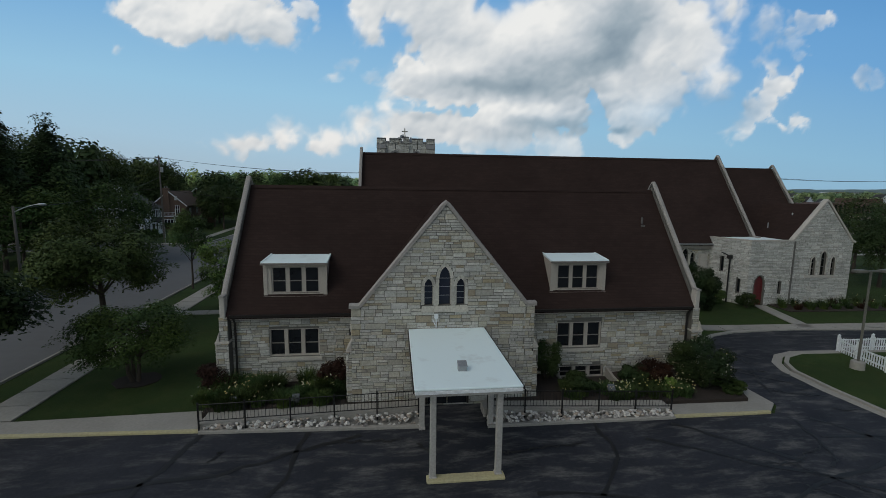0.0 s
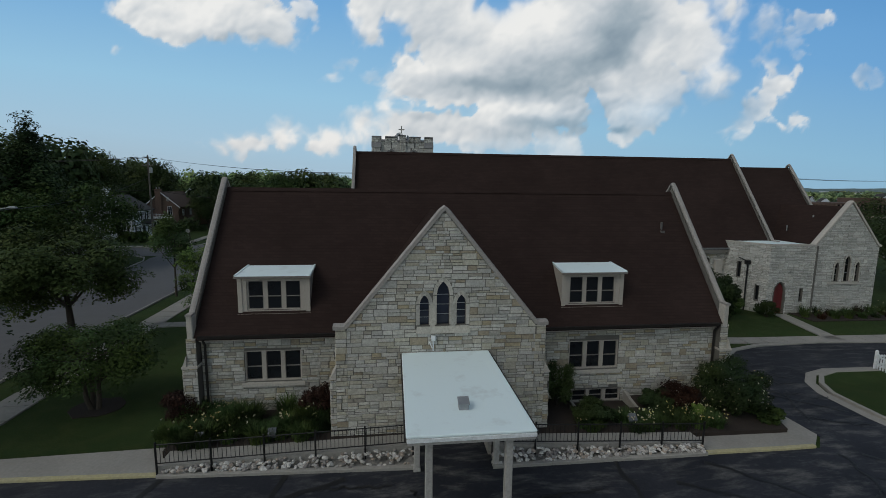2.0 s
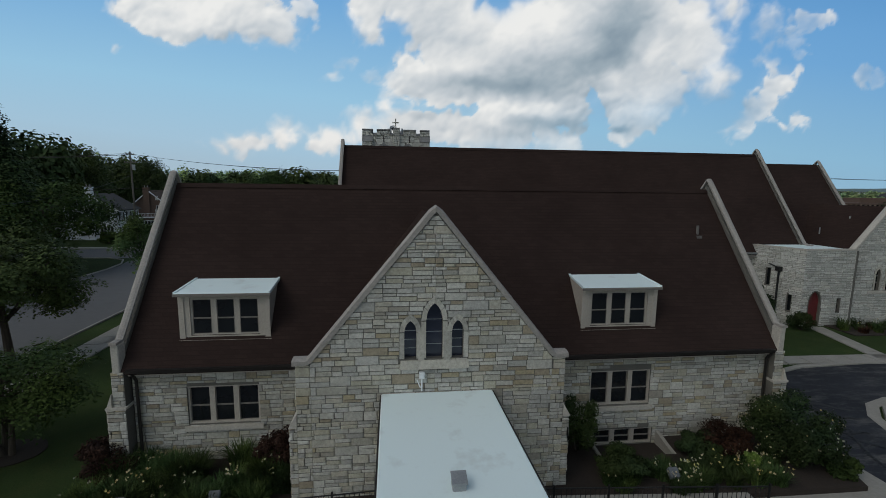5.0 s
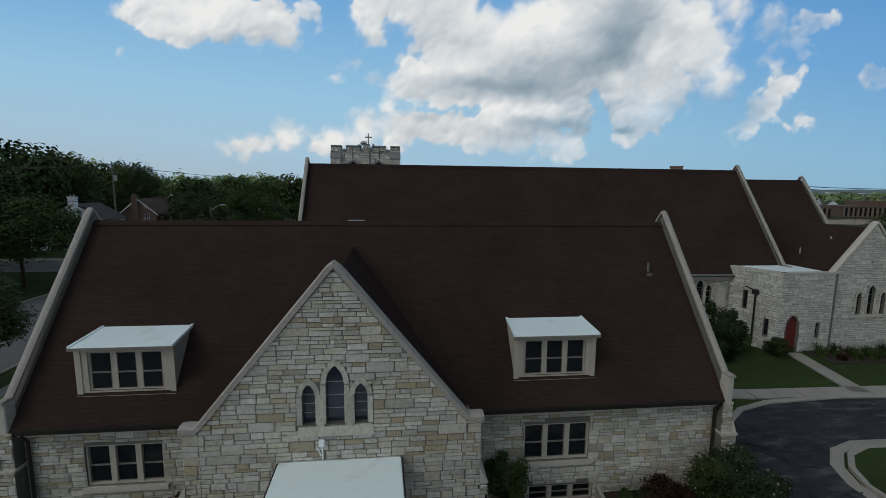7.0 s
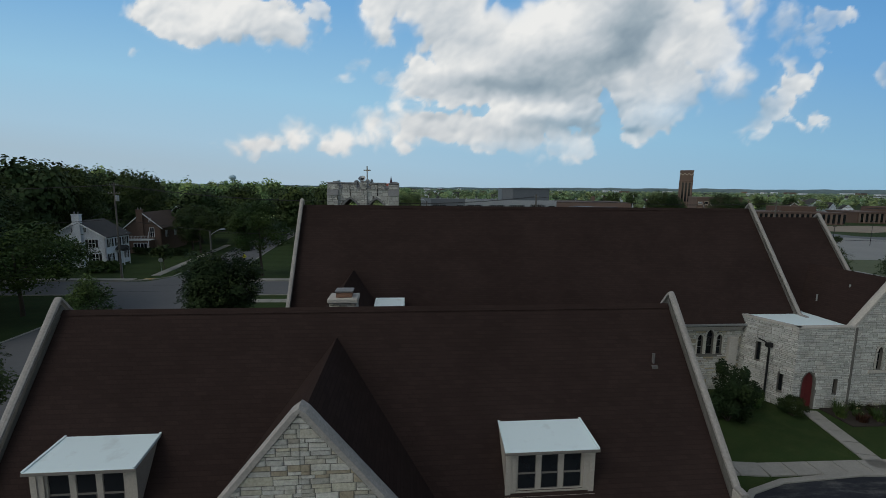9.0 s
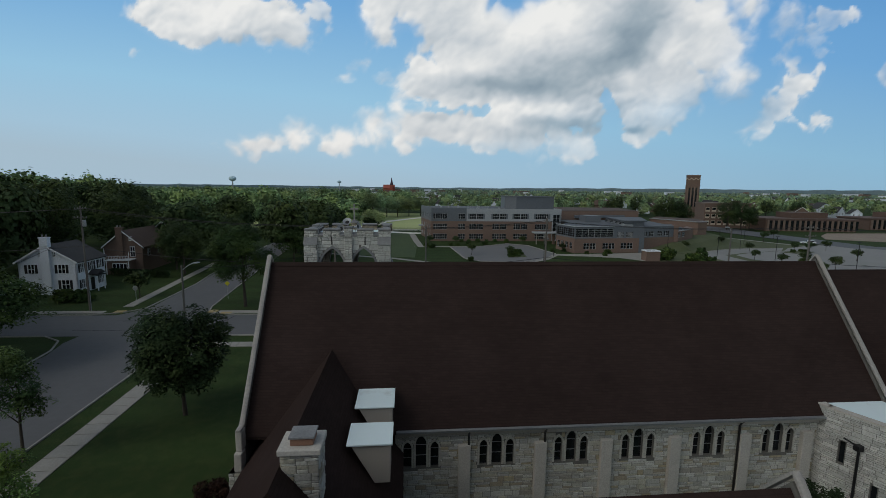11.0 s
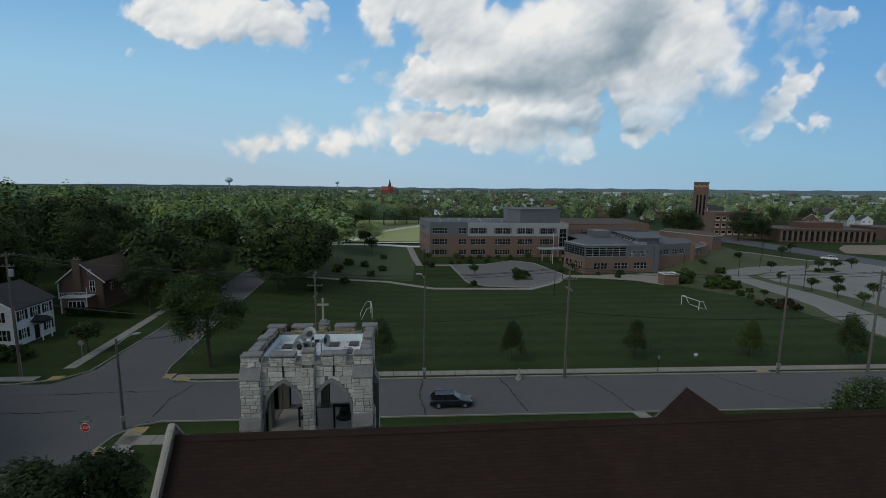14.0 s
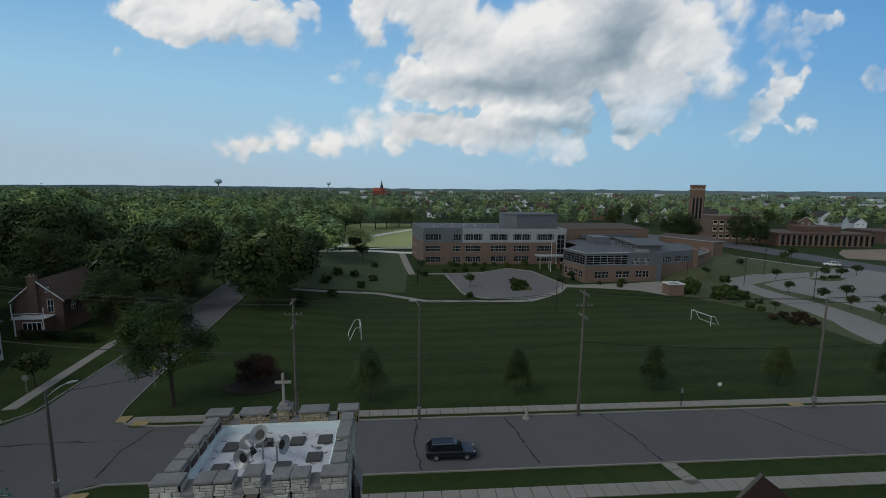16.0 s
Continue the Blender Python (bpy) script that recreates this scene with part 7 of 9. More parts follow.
part("pole", tube(B(), (0, 0, 0), (0, 0, 10.5), 0.09, 0.05), M_WHITE, flag)
# two-storey wing with a band of glass round its corner
W = [(53.7, 139.2), (55.8, 128.3), (78.0, 129.9), (79.0, 131.4), (93.3, 135.9), (104.3, 144.6)]
facade(school, W[0], W[1], -0.3, 4.6, M_BRICK, [(u, 1.2, 3.2, 0.75) for u in (1.6, 4.0, 6.5, 9.0)], cols=2)
facade(school, W[0], W[1], 4.6, 8.2, M_GREYPANEL, [(5.5, 5.0, 7.7, 5.2)], frame=M_GREYPANEL, cols=8, rows=4)
facade(school, W[1], W[2], -0.3, 4.6, M_BRICK, [(u, 1.2, 3.15, 0.95) for u in (4.0, 6.2, 10.4, 12.6, 16.6, 18.8)], cols=2)
facade(school, W[1], W[2], 4.6, 8.2, M_GREYPANEL, [(6.6, 5.0, 7.7, 6.3), (15.4, 4.9, 6.6, 1.15), (18.4, 4.9, 6.6, 1.15)], frame=M_SCHOOLFRAME, cols=6, rows=4)
facade(school, W[3], W[4], -0.3, 4.5, M_BRICK, [], cols=2)
facade(school, W[3], W[4], 4.5, 8.2, M_GREYPANEL, [(u, 4.9, 6.6, 1.12) for u in (1.6, 4.4, 8.3, 11.2)], cols=3)
facade(school, W[4], W[5], -0.3, 6.2, M_BRICK, [(u, 3.9, 5.5, 1.5) for u in (4.2, 8.2)], cols=4)
part("brick_pier", box(B(), 92.7, 94.2, 135.4, 137.0, 0, 8.35), M_BRICK, school)
part("step_wall", box(B(), 77.6, 79.2, 129.7, 131.8, -0.2, 8.1), M_GREYPANEL, school)
part("wing_roof", poly_slab(B(), [(54.0, 139.4), (56.0, 128.7), (77.9, 130.3), (79.2, 131.8), (93.0, 136.3), (99.0, 165.0), (62.8, 165), (62.7, 150)], 7.7, 7.95), M_FLATROOF, school, "grey flat roof")
part("roof_edge", bevel(poly_slab(B(), [(53.5, 139.3), (55.6, 128.0), (68.8, 128.96), (68.8, 129.5), (56.1, 128.6), (54.0, 139.4)], 8.2, 8.42), 0.03), M_SCHOOLFRAME, school, "pale metal roof edge")
part("wing_roof_low", poly_slab(B(), [(93.4, 136.3), (104.0, 145.0), (112, 168), (99, 168)], 5.9, 6.15), M_FLATROOF, school)
part("low_roof_edge", fixn(prism(B(), [(93.4, 135.5, 6.1), (104.6, 144.4, 6.1), (104.6, 144.4, 6.4), (93.4, 135.5, 6.4)], (0.3, 0.5, 0))), M_SCHOOLFRAME, school)
part("low_wall", fixn(prism(B(), [(104.3, 144.6, -0.3), (108.2, 148.2, -0.3), (108.2, 148.2, 6.3), (104.3, 144.6, 6.3)], (3, 8, 0))), M_BRICK, school)
# glazed roof monitor
MON = [(74.0, 133.4), (82.2, 133.8), (89.6, 151.0), (77.0, 154.6)]
mw = [(74.6, 134.2), (81.6, 134.5), (88.6, 150.4), (77.4, 153.8)]
facade(school, mw[3], mw[0], 7.8, 9.6, M_GREYPANEL, [(9.9, 8.25, 9.35, 9.4)], frame=M_SCHOOLFRAME, cols=14, rows=2)
facade(school, mw[0], mw[1], 7.8, 9.6, M_GREYPANEL, [], cols=2)
part("monitor_wall", poly_slab(B(), [(78.6, 136.5), (81.5, 134.8), (88.4, 150.2), (78.6, 151.5)], 7.9, 9.55), M_GREYPANEL, school)
part("monitor_roof", bevel(poly_slab(B(), MON, 9.6, 9.95), 0.04), M_FLATROOF, school, "grey metal roof over the glazed monitor")
part("roof_house", box(B(), 69.0, 74.5, 151.5, 158.0, 7.9, 10.3), M_GREYPANEL, school)
part("roof_house", box(B(), 73.5, 76.5, 132.0, 134.5, 7.9, 8.7), M_GREYMETAL, school)
part("auditorium", poly_slab(B(), [(63, 165), (99, 170), (105, 200), (63, 200)], 0, 11.2), M_BRICK, school, "brick auditorium block")
part("auditorium_roof", poly_slab(B(), [(63.3, 165.3), (98.6, 170.2), (104.6, 199.6), (63.3, 199.6)], 11.2, 11.45), M_BROWNROOF, school)
part("auditorium_band", poly_slab(B(), [(70, 164.6), (92, 167.6), (92, 169), (70, 166)], 8.6, 9.7), M_GREYPANEL, school)
part("gymnasium", poly_slab(B(), [(109.5, 179.5), (117.2, 158.5), (122.7, 161.0), (130, 178), (120, 192)], 0, 7.6), M_BRICK, school, "brick gymnasium block")
part("gymnasium_edge", poly_slab(B(), [(109.3, 179.6), (117.1, 158.2), (122.9, 160.8), (130.2, 178), (120, 192.3)], 7.6, 7.8), M_BROWNROOF, school)
part("gymnasium_edge", fixn(prism(B(), [(109.2, 179.5, 7.65), (117.1, 158.1, 7.65), (117.1, 158.1, 7.95), (109.2, 179.5, 7.95)], (0.35, 0.1, 0))), M_SCHOOLFRAME, school)
part("gymnasium_edge", fixn(prism(B(), [(117.1, 158.1, 7.65), (123.0, 160.7, 7.65), (123.0, 160.7, 7.95), (117.1, 158.1, 7.95)], (-0.1, 0.3, 0))), M_SCHOOLFRAME, school)
for o in list(school.children):
    o.matrix_parent_inverse = Matrix.Translation((-36, -165, 0))
# walled yard by the wing
yard = thing("yard_enclosure", (72.6, 114.2, 0), "small brick enclosure with a white cap beside the school", "enclosure")
part("wall", box(box(box(box(B(), -2.0, 2.0, -1.4, -1.1, 0, 2.7), -2.0, 2.0, 1.1, 1.4, 0, 2.7), -2.0, -1.7, -1.1, 1.1, 0, 2.7), 1.7, 2.0, -1.1, 1.1, 0, 2.7), M_BRICK, yard)
part("cap", box(box(box(box(B(), -2.1, 2.1, -1.5, -1.05, 2.7, 2.95), -2.1, 2.1, 1.05, 1.5, 2.7, 2.95), -2.1, -1.65, -1.05, 1.05, 2.7, 2.95), 1.65, 2.1, -1.05, 1.05, 2.7, 2.95), M_WHITE, yard, "white coping")

# school drives, paths and lots
def strip(name, pts, w, material, label, z=0.03, category="path"):
    """A paved ribbon along a line."""
    bm = B()
    prev = None
    for i, (x, y) in enumerate(pts):
        x1, y1 = pts[max(0, i - 1)]
        x2, y2 = pts[min(len(pts) - 1, i + 1)]
        d = Vector((x2 - x1, y2 - y1, 0)).normalized() * w / 2
        cur = (bm.verts.new((x - d.y, y + d.x, z)), bm.verts.new((x + d.y, y - d.x, z)))
        if prev:
            bm.faces.new((prev[0], prev[1], cur[1], cur[0]))
        prev = cur
    return tagged(part(name, drape(fixn(bm)), material), label, category, kind="structure")


# lighter copy of the grass tone, sunlight on the school lawn included
M_LAWN = surface("sunlit_lawn_grass", (0.040, 0.066, 0.020), (0.060, 0.088, 0.030), 0.12, 4, 1.0, 0.3)
# path colour pushed near white to hold the sunlight on the park
M_GRAVEL_SUNPATH = surface("gravel_and_sunlit_path", (0.74, 0.72, 0.64), (0.84, 0.82, 0.75), 0.1, 3, 1.0, 0.1)
M_LOTGREY = surface("school_lot_paving", (0.135, 0.132, 0.132), (0.17, 0.166, 0.164), 0.1, 1.5, 0.9, 0.0, speck=0.4)
sheet("school_lot", [(18.6, 143), (20.3, 117.5), (24, 113.0), (34.5, 111.2), (43.5, 118), (49.0, 126.5), (46, 146), (40, 151), (30, 144)], -0.1, 0.035, M_LOTGREY, "grey paved school drop-off loop", "parking lot")
kerb_line("kerb", [(20.3, 117.5), (18.6, 143), (30, 144), (40, 151), (46, 146), (49.0, 126.5), (43.5, 118), (34.5, 111.2), (24, 113.0), (20.3, 117.5)], w=0.45, h=0.17, label="pale concrete kerb round the school drop-off loop")
sheet("lot_island", [(33.0, 119.5), (38.5, 120.5), (39.5, 128.0), (36.0, 130.0), (34.0, 125.0)], -0.1, 0.16, M_DRYISH, "raised planted island in the drop-off loop", "island")
strip("path", [(-22, 126), (-13.7, 122.7), (-0.2, 118.7), (11, 110.7), (34.5, 109.6), (43.6, 117), (49.5, 125.8), (58, 124)], 1.9, M_CONCRETE, "pale concrete path along the field")
strip("path", [(6.2, 186), (7.5, 160), (8.6, 143.3), (20, 143.2)], 2.4, M_CONCRETE, "pale concrete path beside the school")
strip("path", [(-34, 195), (-22, 194.3), (-8, 192.5), (6, 186.5), (14, 186)], 4.6, M_GRAVEL_SUNPATH, "path beyond the lawn, coloured sunlit-bright", 0.06)
strip("path", [(-9, 197.5), (0, 199), (16, 199)], 2.6, M_GRAVEL_SUNPATH, "path beyond the lawn, coloured sunlit-bright", 0.10)
strip("path", [(-26, 198), (-20, 206), (-14, 216), (-8.3, 243), (2, 262), (15, 283)], 5.0, M_GRAVEL_SUNPATH, "park path coloured sunlit-bright", 0.10)
strip("path", [(-18, 150), (-2, 148), (6.5, 143.5)], 1.6, M_CONCRETE, "pale concrete path across the lawn", 0.05)
sheet("school_terrace", [(48.5, 123.6), (50.5, 125.6), (58, 126.4), (70, 127.4), (78, 129.0), (81, 126), (79.5, 119), (74.6, 113.2), (70.6, 112.8), (66, 118.4), (58, 121.4)], -0.1, 0.04, M_CONCRETE, "pale concrete terrace by the school wing", "terrace")
sheet("east_lawn", [(74, 112), (84, 96), (84, 62), (150, 60), (176, 132), (150, 152), (134, 178), (114, 168), (96, 148), (84, 134), (78, 118)], -0.1, 0.015, M_DRYISH, "rough mown grass bank round the school drive", "lawn")
sheet("east_drive", [(96.7, 126.3), (94.6, 121), (94.1, 112.4), (93.0, 104.2), (92.3, 96.5), (91.0, 90.3), (88.1, 84.8), (86.6, 80.5), (85.6, 76), (85, 68), (85, 58.9), (92.5, 58.7), (94, 70), (95.2, 78.5),
      (97.9, 84.8), (98.8, 88.2), (100.5, 94.7), (101.5, 100.5), (101.4, 105.4), (101, 113), (101.4, 119.7), (102.7, 123.9), (112.2, 128), (130.5, 133.6), (137, 140.2), (129.9, 139), (114.7, 136.8), (103.8, 132)],
      -0.1, 0.035, M_SUNLITPAVE, "pale grey paved drive curving to the school lot", "road")
sheet("east_lot", [(106, 123.8), (113.3, 127.6), (131, 133.2), (138, 139.5), (158, 148.8), (166, 141), (185, 118), (150, 78), (104.7, 86.3), (107.2, 95.8), (107.4, 102.8), (106.7, 110.2), (104.5, 115.7)], -0.1, 0.045, M_SUNLITPAVE, "pale grey paved parking lot with tree islands", "parking lot")
sheet("lot_island", [(126.3, 130.0), (128.8, 126.6), (134, 127.2), (138.5, 129.6), (135.6, 132.6)], -0.1, 0.14, M_DRYISH, "raised grass island in the parking lot", "island")
sheet("east_street", [(100, 268), (155.4, 200.4), (163, 134), (400, 40), (410, 52), (176.7, 143.6), (172.7, 222), (130, 290)], -0.1, 0.03, M_EASTROAD, "dark asphalt street beyond the parking lot", "road")
strip("path", [(120, 196), (136.8, 177.7), (142, 167), (146.9, 152.3), (150, 147)], 2.2, M_CONCRETE, "pale concrete path", 0.06)
kerb_line("kerb", [(85, 58.9), (85, 68), (85.6, 76), (86.6, 80.5), (88.1, 84.8), (91.0, 90.3), (92.3, 96.5), (93.0, 104.2), (94.1, 112.4), (94.6, 121), (96.7, 126.3), (103.8, 132), (114.7, 136.8), (129.9, 139)], w=0.35, h=0.16)
bank = [((79.2, 129.6), (79.4, 126.2)), ((86, 132.2), (88, 125.4)), ((93.3, 134.2), (96.4, 128.0)), ((104, 142.8), (104.5, 134.0)), ((112, 150.5), (117, 140.6)), ((122, 158.4), (131, 148)), ((127, 166), (138, 160)), ((131, 178), (140, 180))]
bm = B()
rows = []
for k, (p, q) in enumerate(bank):
    top = 2.6 * min(1.0, k / 2.0)
    rows.append([bm.verts.new((q[0] + (p[0] - q[0]) * f, q[1] + (p[1] - q[1]) * f, 0.02 + top * g)) for f, g in ((0, 0), (0.3, 0.16), (0.65, 0.72), (0.9, 1.0))] + [bm.verts.new((p[0] + (p[0] - q[0]) * 0.9, p[1] + (p[1] - q[1]) * 0.9, 0.02 + top))])
for a, b in zip(rows, rows[1:]):
    for k in range(4):
        bm.faces.new((a[k], b[k], b[k + 1], a[k + 1]))
tagged(part("grass_bank", drape(fixn(bm)), M_DRYISH), "mown grass bank rising to the end of the school wing", "bank", kind="structure")
sheet("building_site", [(192, 180), (206, 191), (237, 191.5), (260, 180), (200, 158), (182, 168)], -0.1, 0.05, M_TANLOT, "bare tan earth beside the office block", "yard")

sheet("school_lawn", [(-24, 128), (6.0, 119.5), (7.3, 142.5), (5.0, 184.5), (-6, 190), (-26, 192)], -0.1, 0.02, M_LAWN, "mown green lawn between the school paths", "lawn")
sheet("park_lawn", [(-70, 203), (12, 203), (22, 225), (30, 330), (-110, 330)], -0.1, 0.02, M_SUNLITGRASS, "pale sunlit park grass beyond the school")

# brown office block and tall tower beyond
M_PIER = surface("tan_pier", (0.15, 0.105, 0.085), (0.19, 0.135, 0.11), 0.3, 4)
M_OFFICE = surface("dark_office_brick", (0.095, 0.058, 0.044), (0.125, 0.078, 0.060), 0.3, 6, 0.9, 0.2)
office = thing("office_block", (209.5, 203, 0), "low brown brick office block with pale vertical piers", "building")
part("body", box(B(), -22, 22, 0, 22, 0, 5.8), M_OFFICE, office)
part("roof_edge", box(B(), -22.4, 22.4, -0.4, 22.4, 5.8, 6.5), surface("dark_fascia", (0.10, 0.065, 0.055), (0.13, 0.085, 0.07), 0.3, 4), office)
part("upper_block", box(B(), -6, 12, 6, 18, 6.5, 9.3), M_OFFICE, office)
for k in range(17):
    x = -21 + k * 2.6
    part("pier", box(B(), x - 0.42, x + 0.42, -0.5, 0, 0.2, 5.6), M_PIER, office)
    part("window", box(B(), x + 0.5, x + 2.05, -0.12, -0.02, 0.8, 5.4), M_GLASS, office)
office.rotation_euler.z = radians(-9)
copy_thing(office, spot(276, 210) @ pose(0, 0, 0, 0, 0, -9))
lt = thing("clock_tower", (181.6, 258.0, 0), "tall square brown brick tower with pale zigzag trim", "tower", turn=radians(-30))
lt.matrix_world = lt.matrix_world @ Matrix.Diagonal((0.92, 0.92, 1.13, 1))
M_ZIGZAG = surface("pale_tower_trim", (0.42, 0.36, 0.28), (0.50, 0.43, 0.34), 0.3, 4)
part("shaft", box(B(), -3.9, 3.9, -3.9, 3.9, -0.5, 25.6), M_BROWNBRICK, lt)
part("belt", bevel(box(B(), -4.1, 4.1, -4.1, 4.1, 20.2, 20.7), 0.08), M_BROWNBRICK, lt)
part("crown", box(B(), -4.05, 4.05, -4.05, 4.05, 25.6, 26.3), M_PIER, lt)
for a, b in (((-1, 0), (1, 0)), ((0, 1), (0, -1))):
    for k in range(6):
        u0, u1 = -3.9 + k * 1.3, -2.6 + k * 1.3
        z0, z1 = (23.4, 24.4) if k % 2 else (24.4, 23.4)
        bm = B()
        if a[0]:
            prism(bm, [(u0, -3.98, z0), (u1, -3.98, z1), (u1, -3.98, z1 + 0.45), (u0, -3.98, z0 + 0.45)], (0, 0.07, 0))
        else:
            prism(bm, [(-3.98, u0, z0), (-3.98, u1, z1), (-3.98, u1, z1 + 0.45), (-3.98, u0, z0 + 0.45)], (0.07, 0, 0))
        part("zigzag_band", fixn(bm), M_ZIGZAG, lt, "pale zigzag band")
for k in range(4):
    c = -3.0 + k * 2.0
    part("rib", box(B(), c - 0.28, c + 0.28, -4.05, -3.9, 1.0, 20.2), M_PIER, lt)
    part("rib", box(B(), -4.05, -3.9, c - 0.28, c + 0.28, 1.0, 20.2), M_PIER, lt)
    if k < 3:
        part("tall_window", box(B(), c + 0.45, c + 1.55, -3.96, -3.9, 9.0, 19.5), M_GLASS, lt)
hs = thing("old_school", (176, 223, 0), "brown brick building with rows of pale windows beside the tower", "building", turn=radians(-16))
part("body", box(B(), -9, 14, 0, 14, -0.5, 13.0), M_BROWNBRICK, hs)
for zz in (1.6, 5.2, 8.8):
    for k in range(7):
        win = holder("window", hs)
        part("frame", box(B(), -8.4 + k * 3.1, -6.2 + k * 3.1, -0.08, -0.001, zz, zz + 2.3), M_ZIGZAG, win)
        part("pane", box(B(), -8.2 + k * 3.1, -6.4 + k * 3.1, -0.11, -0.081, zz + 0.9, zz + 2.1), M_GLASS, win)
part("cornice", box(B(), -9.3, 14.3, -0.3, 14.3, 13.0, 13.6), M_PIER, hs)

# far red church, water towers
rc = thing("red_church", (-31, 1170, 0), "far red brick church with a pointed steeple", "church")
M_REDBRICK = surface("far_red_brick", (0.30, 0.075, 0.05), (0.36, 0.10, 0.07), 0.05, 1)
bm = box(B(), -22, 8, 0, 22, 0, 19)
part("nave", bm, M_REDBRICK, rc)
part("nave_roof", fixn(prism(B(), [(-22.5, -1, 19), (-22.5, 23, 19), (-22.5, 11, 28)], (31, 0, 0))), M_REDBRICK, rc)
part("steeple_base", box(B(), -4, 4, -6, 2, 0, 27), M_REDBRICK, rc)
part("steeple", tube(tube(B(), (0, -2, 27), (0, -2, 33), 4.2, 3.4, 8), (0, -2, 33), (0, -2, 47), 3.0, 0.2, 8), surface("slate_spire", (0.05, 0.03, 0.05), (0.08, 0.04, 0.06), 0.1, 1), rc)
def water_tower(x, y, h, r):
    wt_ = thing("water_tower", (x, y, 0), "pale blue water tower on a single stem above the trees", "water tower", "water towers")
    bm = B()
    bmesh.ops.create_uvsphere(bm, u_segments=20, v_segments=12, radius=r)
    for v in bm.verts:
        v.co.z = v.co.z * 0.72 + h - r * 0.7
    part("tank", bm, surface("tank_paint", (0.42, 0.60, 0.70), (0.55, 0.70, 0.78), 0.05, 1), wt_)
    part("stem", tube(B(), (0, 0, 0), (0, 0, h - r), 2.2, 1.6, 12), M_PALEPANEL, wt_)


water_tower(-512, 1378, 49, 10.5)
water_tower(-330, 2300, 55, 10)

# ---- houses ----
def shutter_window(parent, w, u, z0, z1, hw, shutters=True):
    win = holder("window", parent)
    gb = B()
    gb.faces.new([gb.verts.new(w.at(p, q, -0.12)) for p, q in ((u - hw, z0), (u + hw, z0), (u + hw, z1), (u - hw, z1))])
    part("pane", gb, M_GLASS, win)
    fb = B()
    for u0, u1, a, b in ((u - hw - 0.08, u + hw + 0.08, z0 - 0.08, z0), (u - hw - 0.08, u + hw + 0.08, z1, z1 + 0.08), (u - hw - 0.08, u - hw, z0, z1), (u + hw, u + hw + 0.08, z0, z1),
                         (u - hw, u + hw, (z0 + z1) / 2 - 0.03, (z0 + z1) / 2 + 0.03), (u - 0.025, u + 0.025, z0, z1)):
        prism(fb, [w.at(u0, a, 0.03), w.at(u1, a, 0.03), w.at(u1, b, 0.03), w.at(u0, b, 0.03)], -w.n * 0.12)
    part("frame", fixn(fb), M_WHITE, win)
    if shutters:
        for s in (-1, 1):
            sb = B()
            c = u + s * (hw + 0.32)
            prism(sb, [w.at(c - 0.2, z0, 0.04), w.at(c + 0.2, z0, 0.04), w.at(c + 0.2, z1, 0.04), w.at(c - 0.2, z1, 0.04)], -w.n * 0.05)
            part("shutter", fixn(sb), M_BLACK, win, "black shutter")


def house(name, at, turn, wx, wy, eave, ridge, wall_mat, roof_mat, label, wins, shutters=True, chimney=None):
    """A gabled house: gable ends face -y and +y, wins lists (side, along, low, high, half width)."""
    root = thing(name, at, label, "house", turn=radians(turn))
    sl = (ridge - eave) / (wx / 2)
    sides = {"s": ((-wx / 2, 0), (wx / 2, 0), gable_top(wx / 2, ridge - 0.15, sl)), "e": ((wx / 2, 0), (wx / 2, wy), eave),
             "n": ((wx / 2, wy), (-wx / 2, wy), gable_top(wx / 2, ridge - 0.15, sl)), "w": ((-wx / 2, wy), (-wx / 2, 0), eave)}
    for k, (a, b, top) in sides.items():
        hs_ = [(u, hw, lo, hi, hi) for s, u, lo, hi, hw in wins if s == k]
        w = Wall(a, b, -0.2, top, 0.25, hs_)
        part("wall", w.core(B(), (wx / 2,) if k in "sn" else ()), wall_mat, root)
        for u, hw, lo, hi, _ in hs_:
            shutter_window(root, w, u, lo, hi, hw, shutters and hw > 0.3)
    for s in (-1, 1):
        part("roof", slope_roof_y(B(), -0.35, wy + 0.35, s * (wx / 2 + 0.4), eave - 0.4 * sl, 0, ridge - (0.002 if s > 0 else 0), 0.18), roof_mat, root)
        part("rake_board", fixn(prism(B(), [(s * (wx / 2 + 0.42), -0.40, eave - 0.42 * sl - 0.28), (s * (wx / 2 + 0.42), -0.40, eave - 0.42 * sl), (0, -0.40, ridge + 0.01), (0, -0.40, ridge - 0.28)], (0, 0.06, 0))), M_WHITE, root)
    if chimney:
        cx, cy, cz, cm = chimney
        ch = holder("chimney", root)
        part("shaft", bevel(box(B(), cx - 0.65, cx + 0.65, cy - 0.4, cy + 0.4, 0, cz), 0.03), cm, ch)
        part("stack_cap", box(B(), cx - 0.72, cx + 0.72, cy - 0.47, cy + 0.47, cz, cz + 0.15), cm, ch)
        for d in (-0.3, 0.3):
            part("chimney_pot", tube(B(), (cx + d, cy, cz + 0.15), (cx + d, cy, cz + 0.6), 0.13, 0.11), M_CAP, ch)
    return root


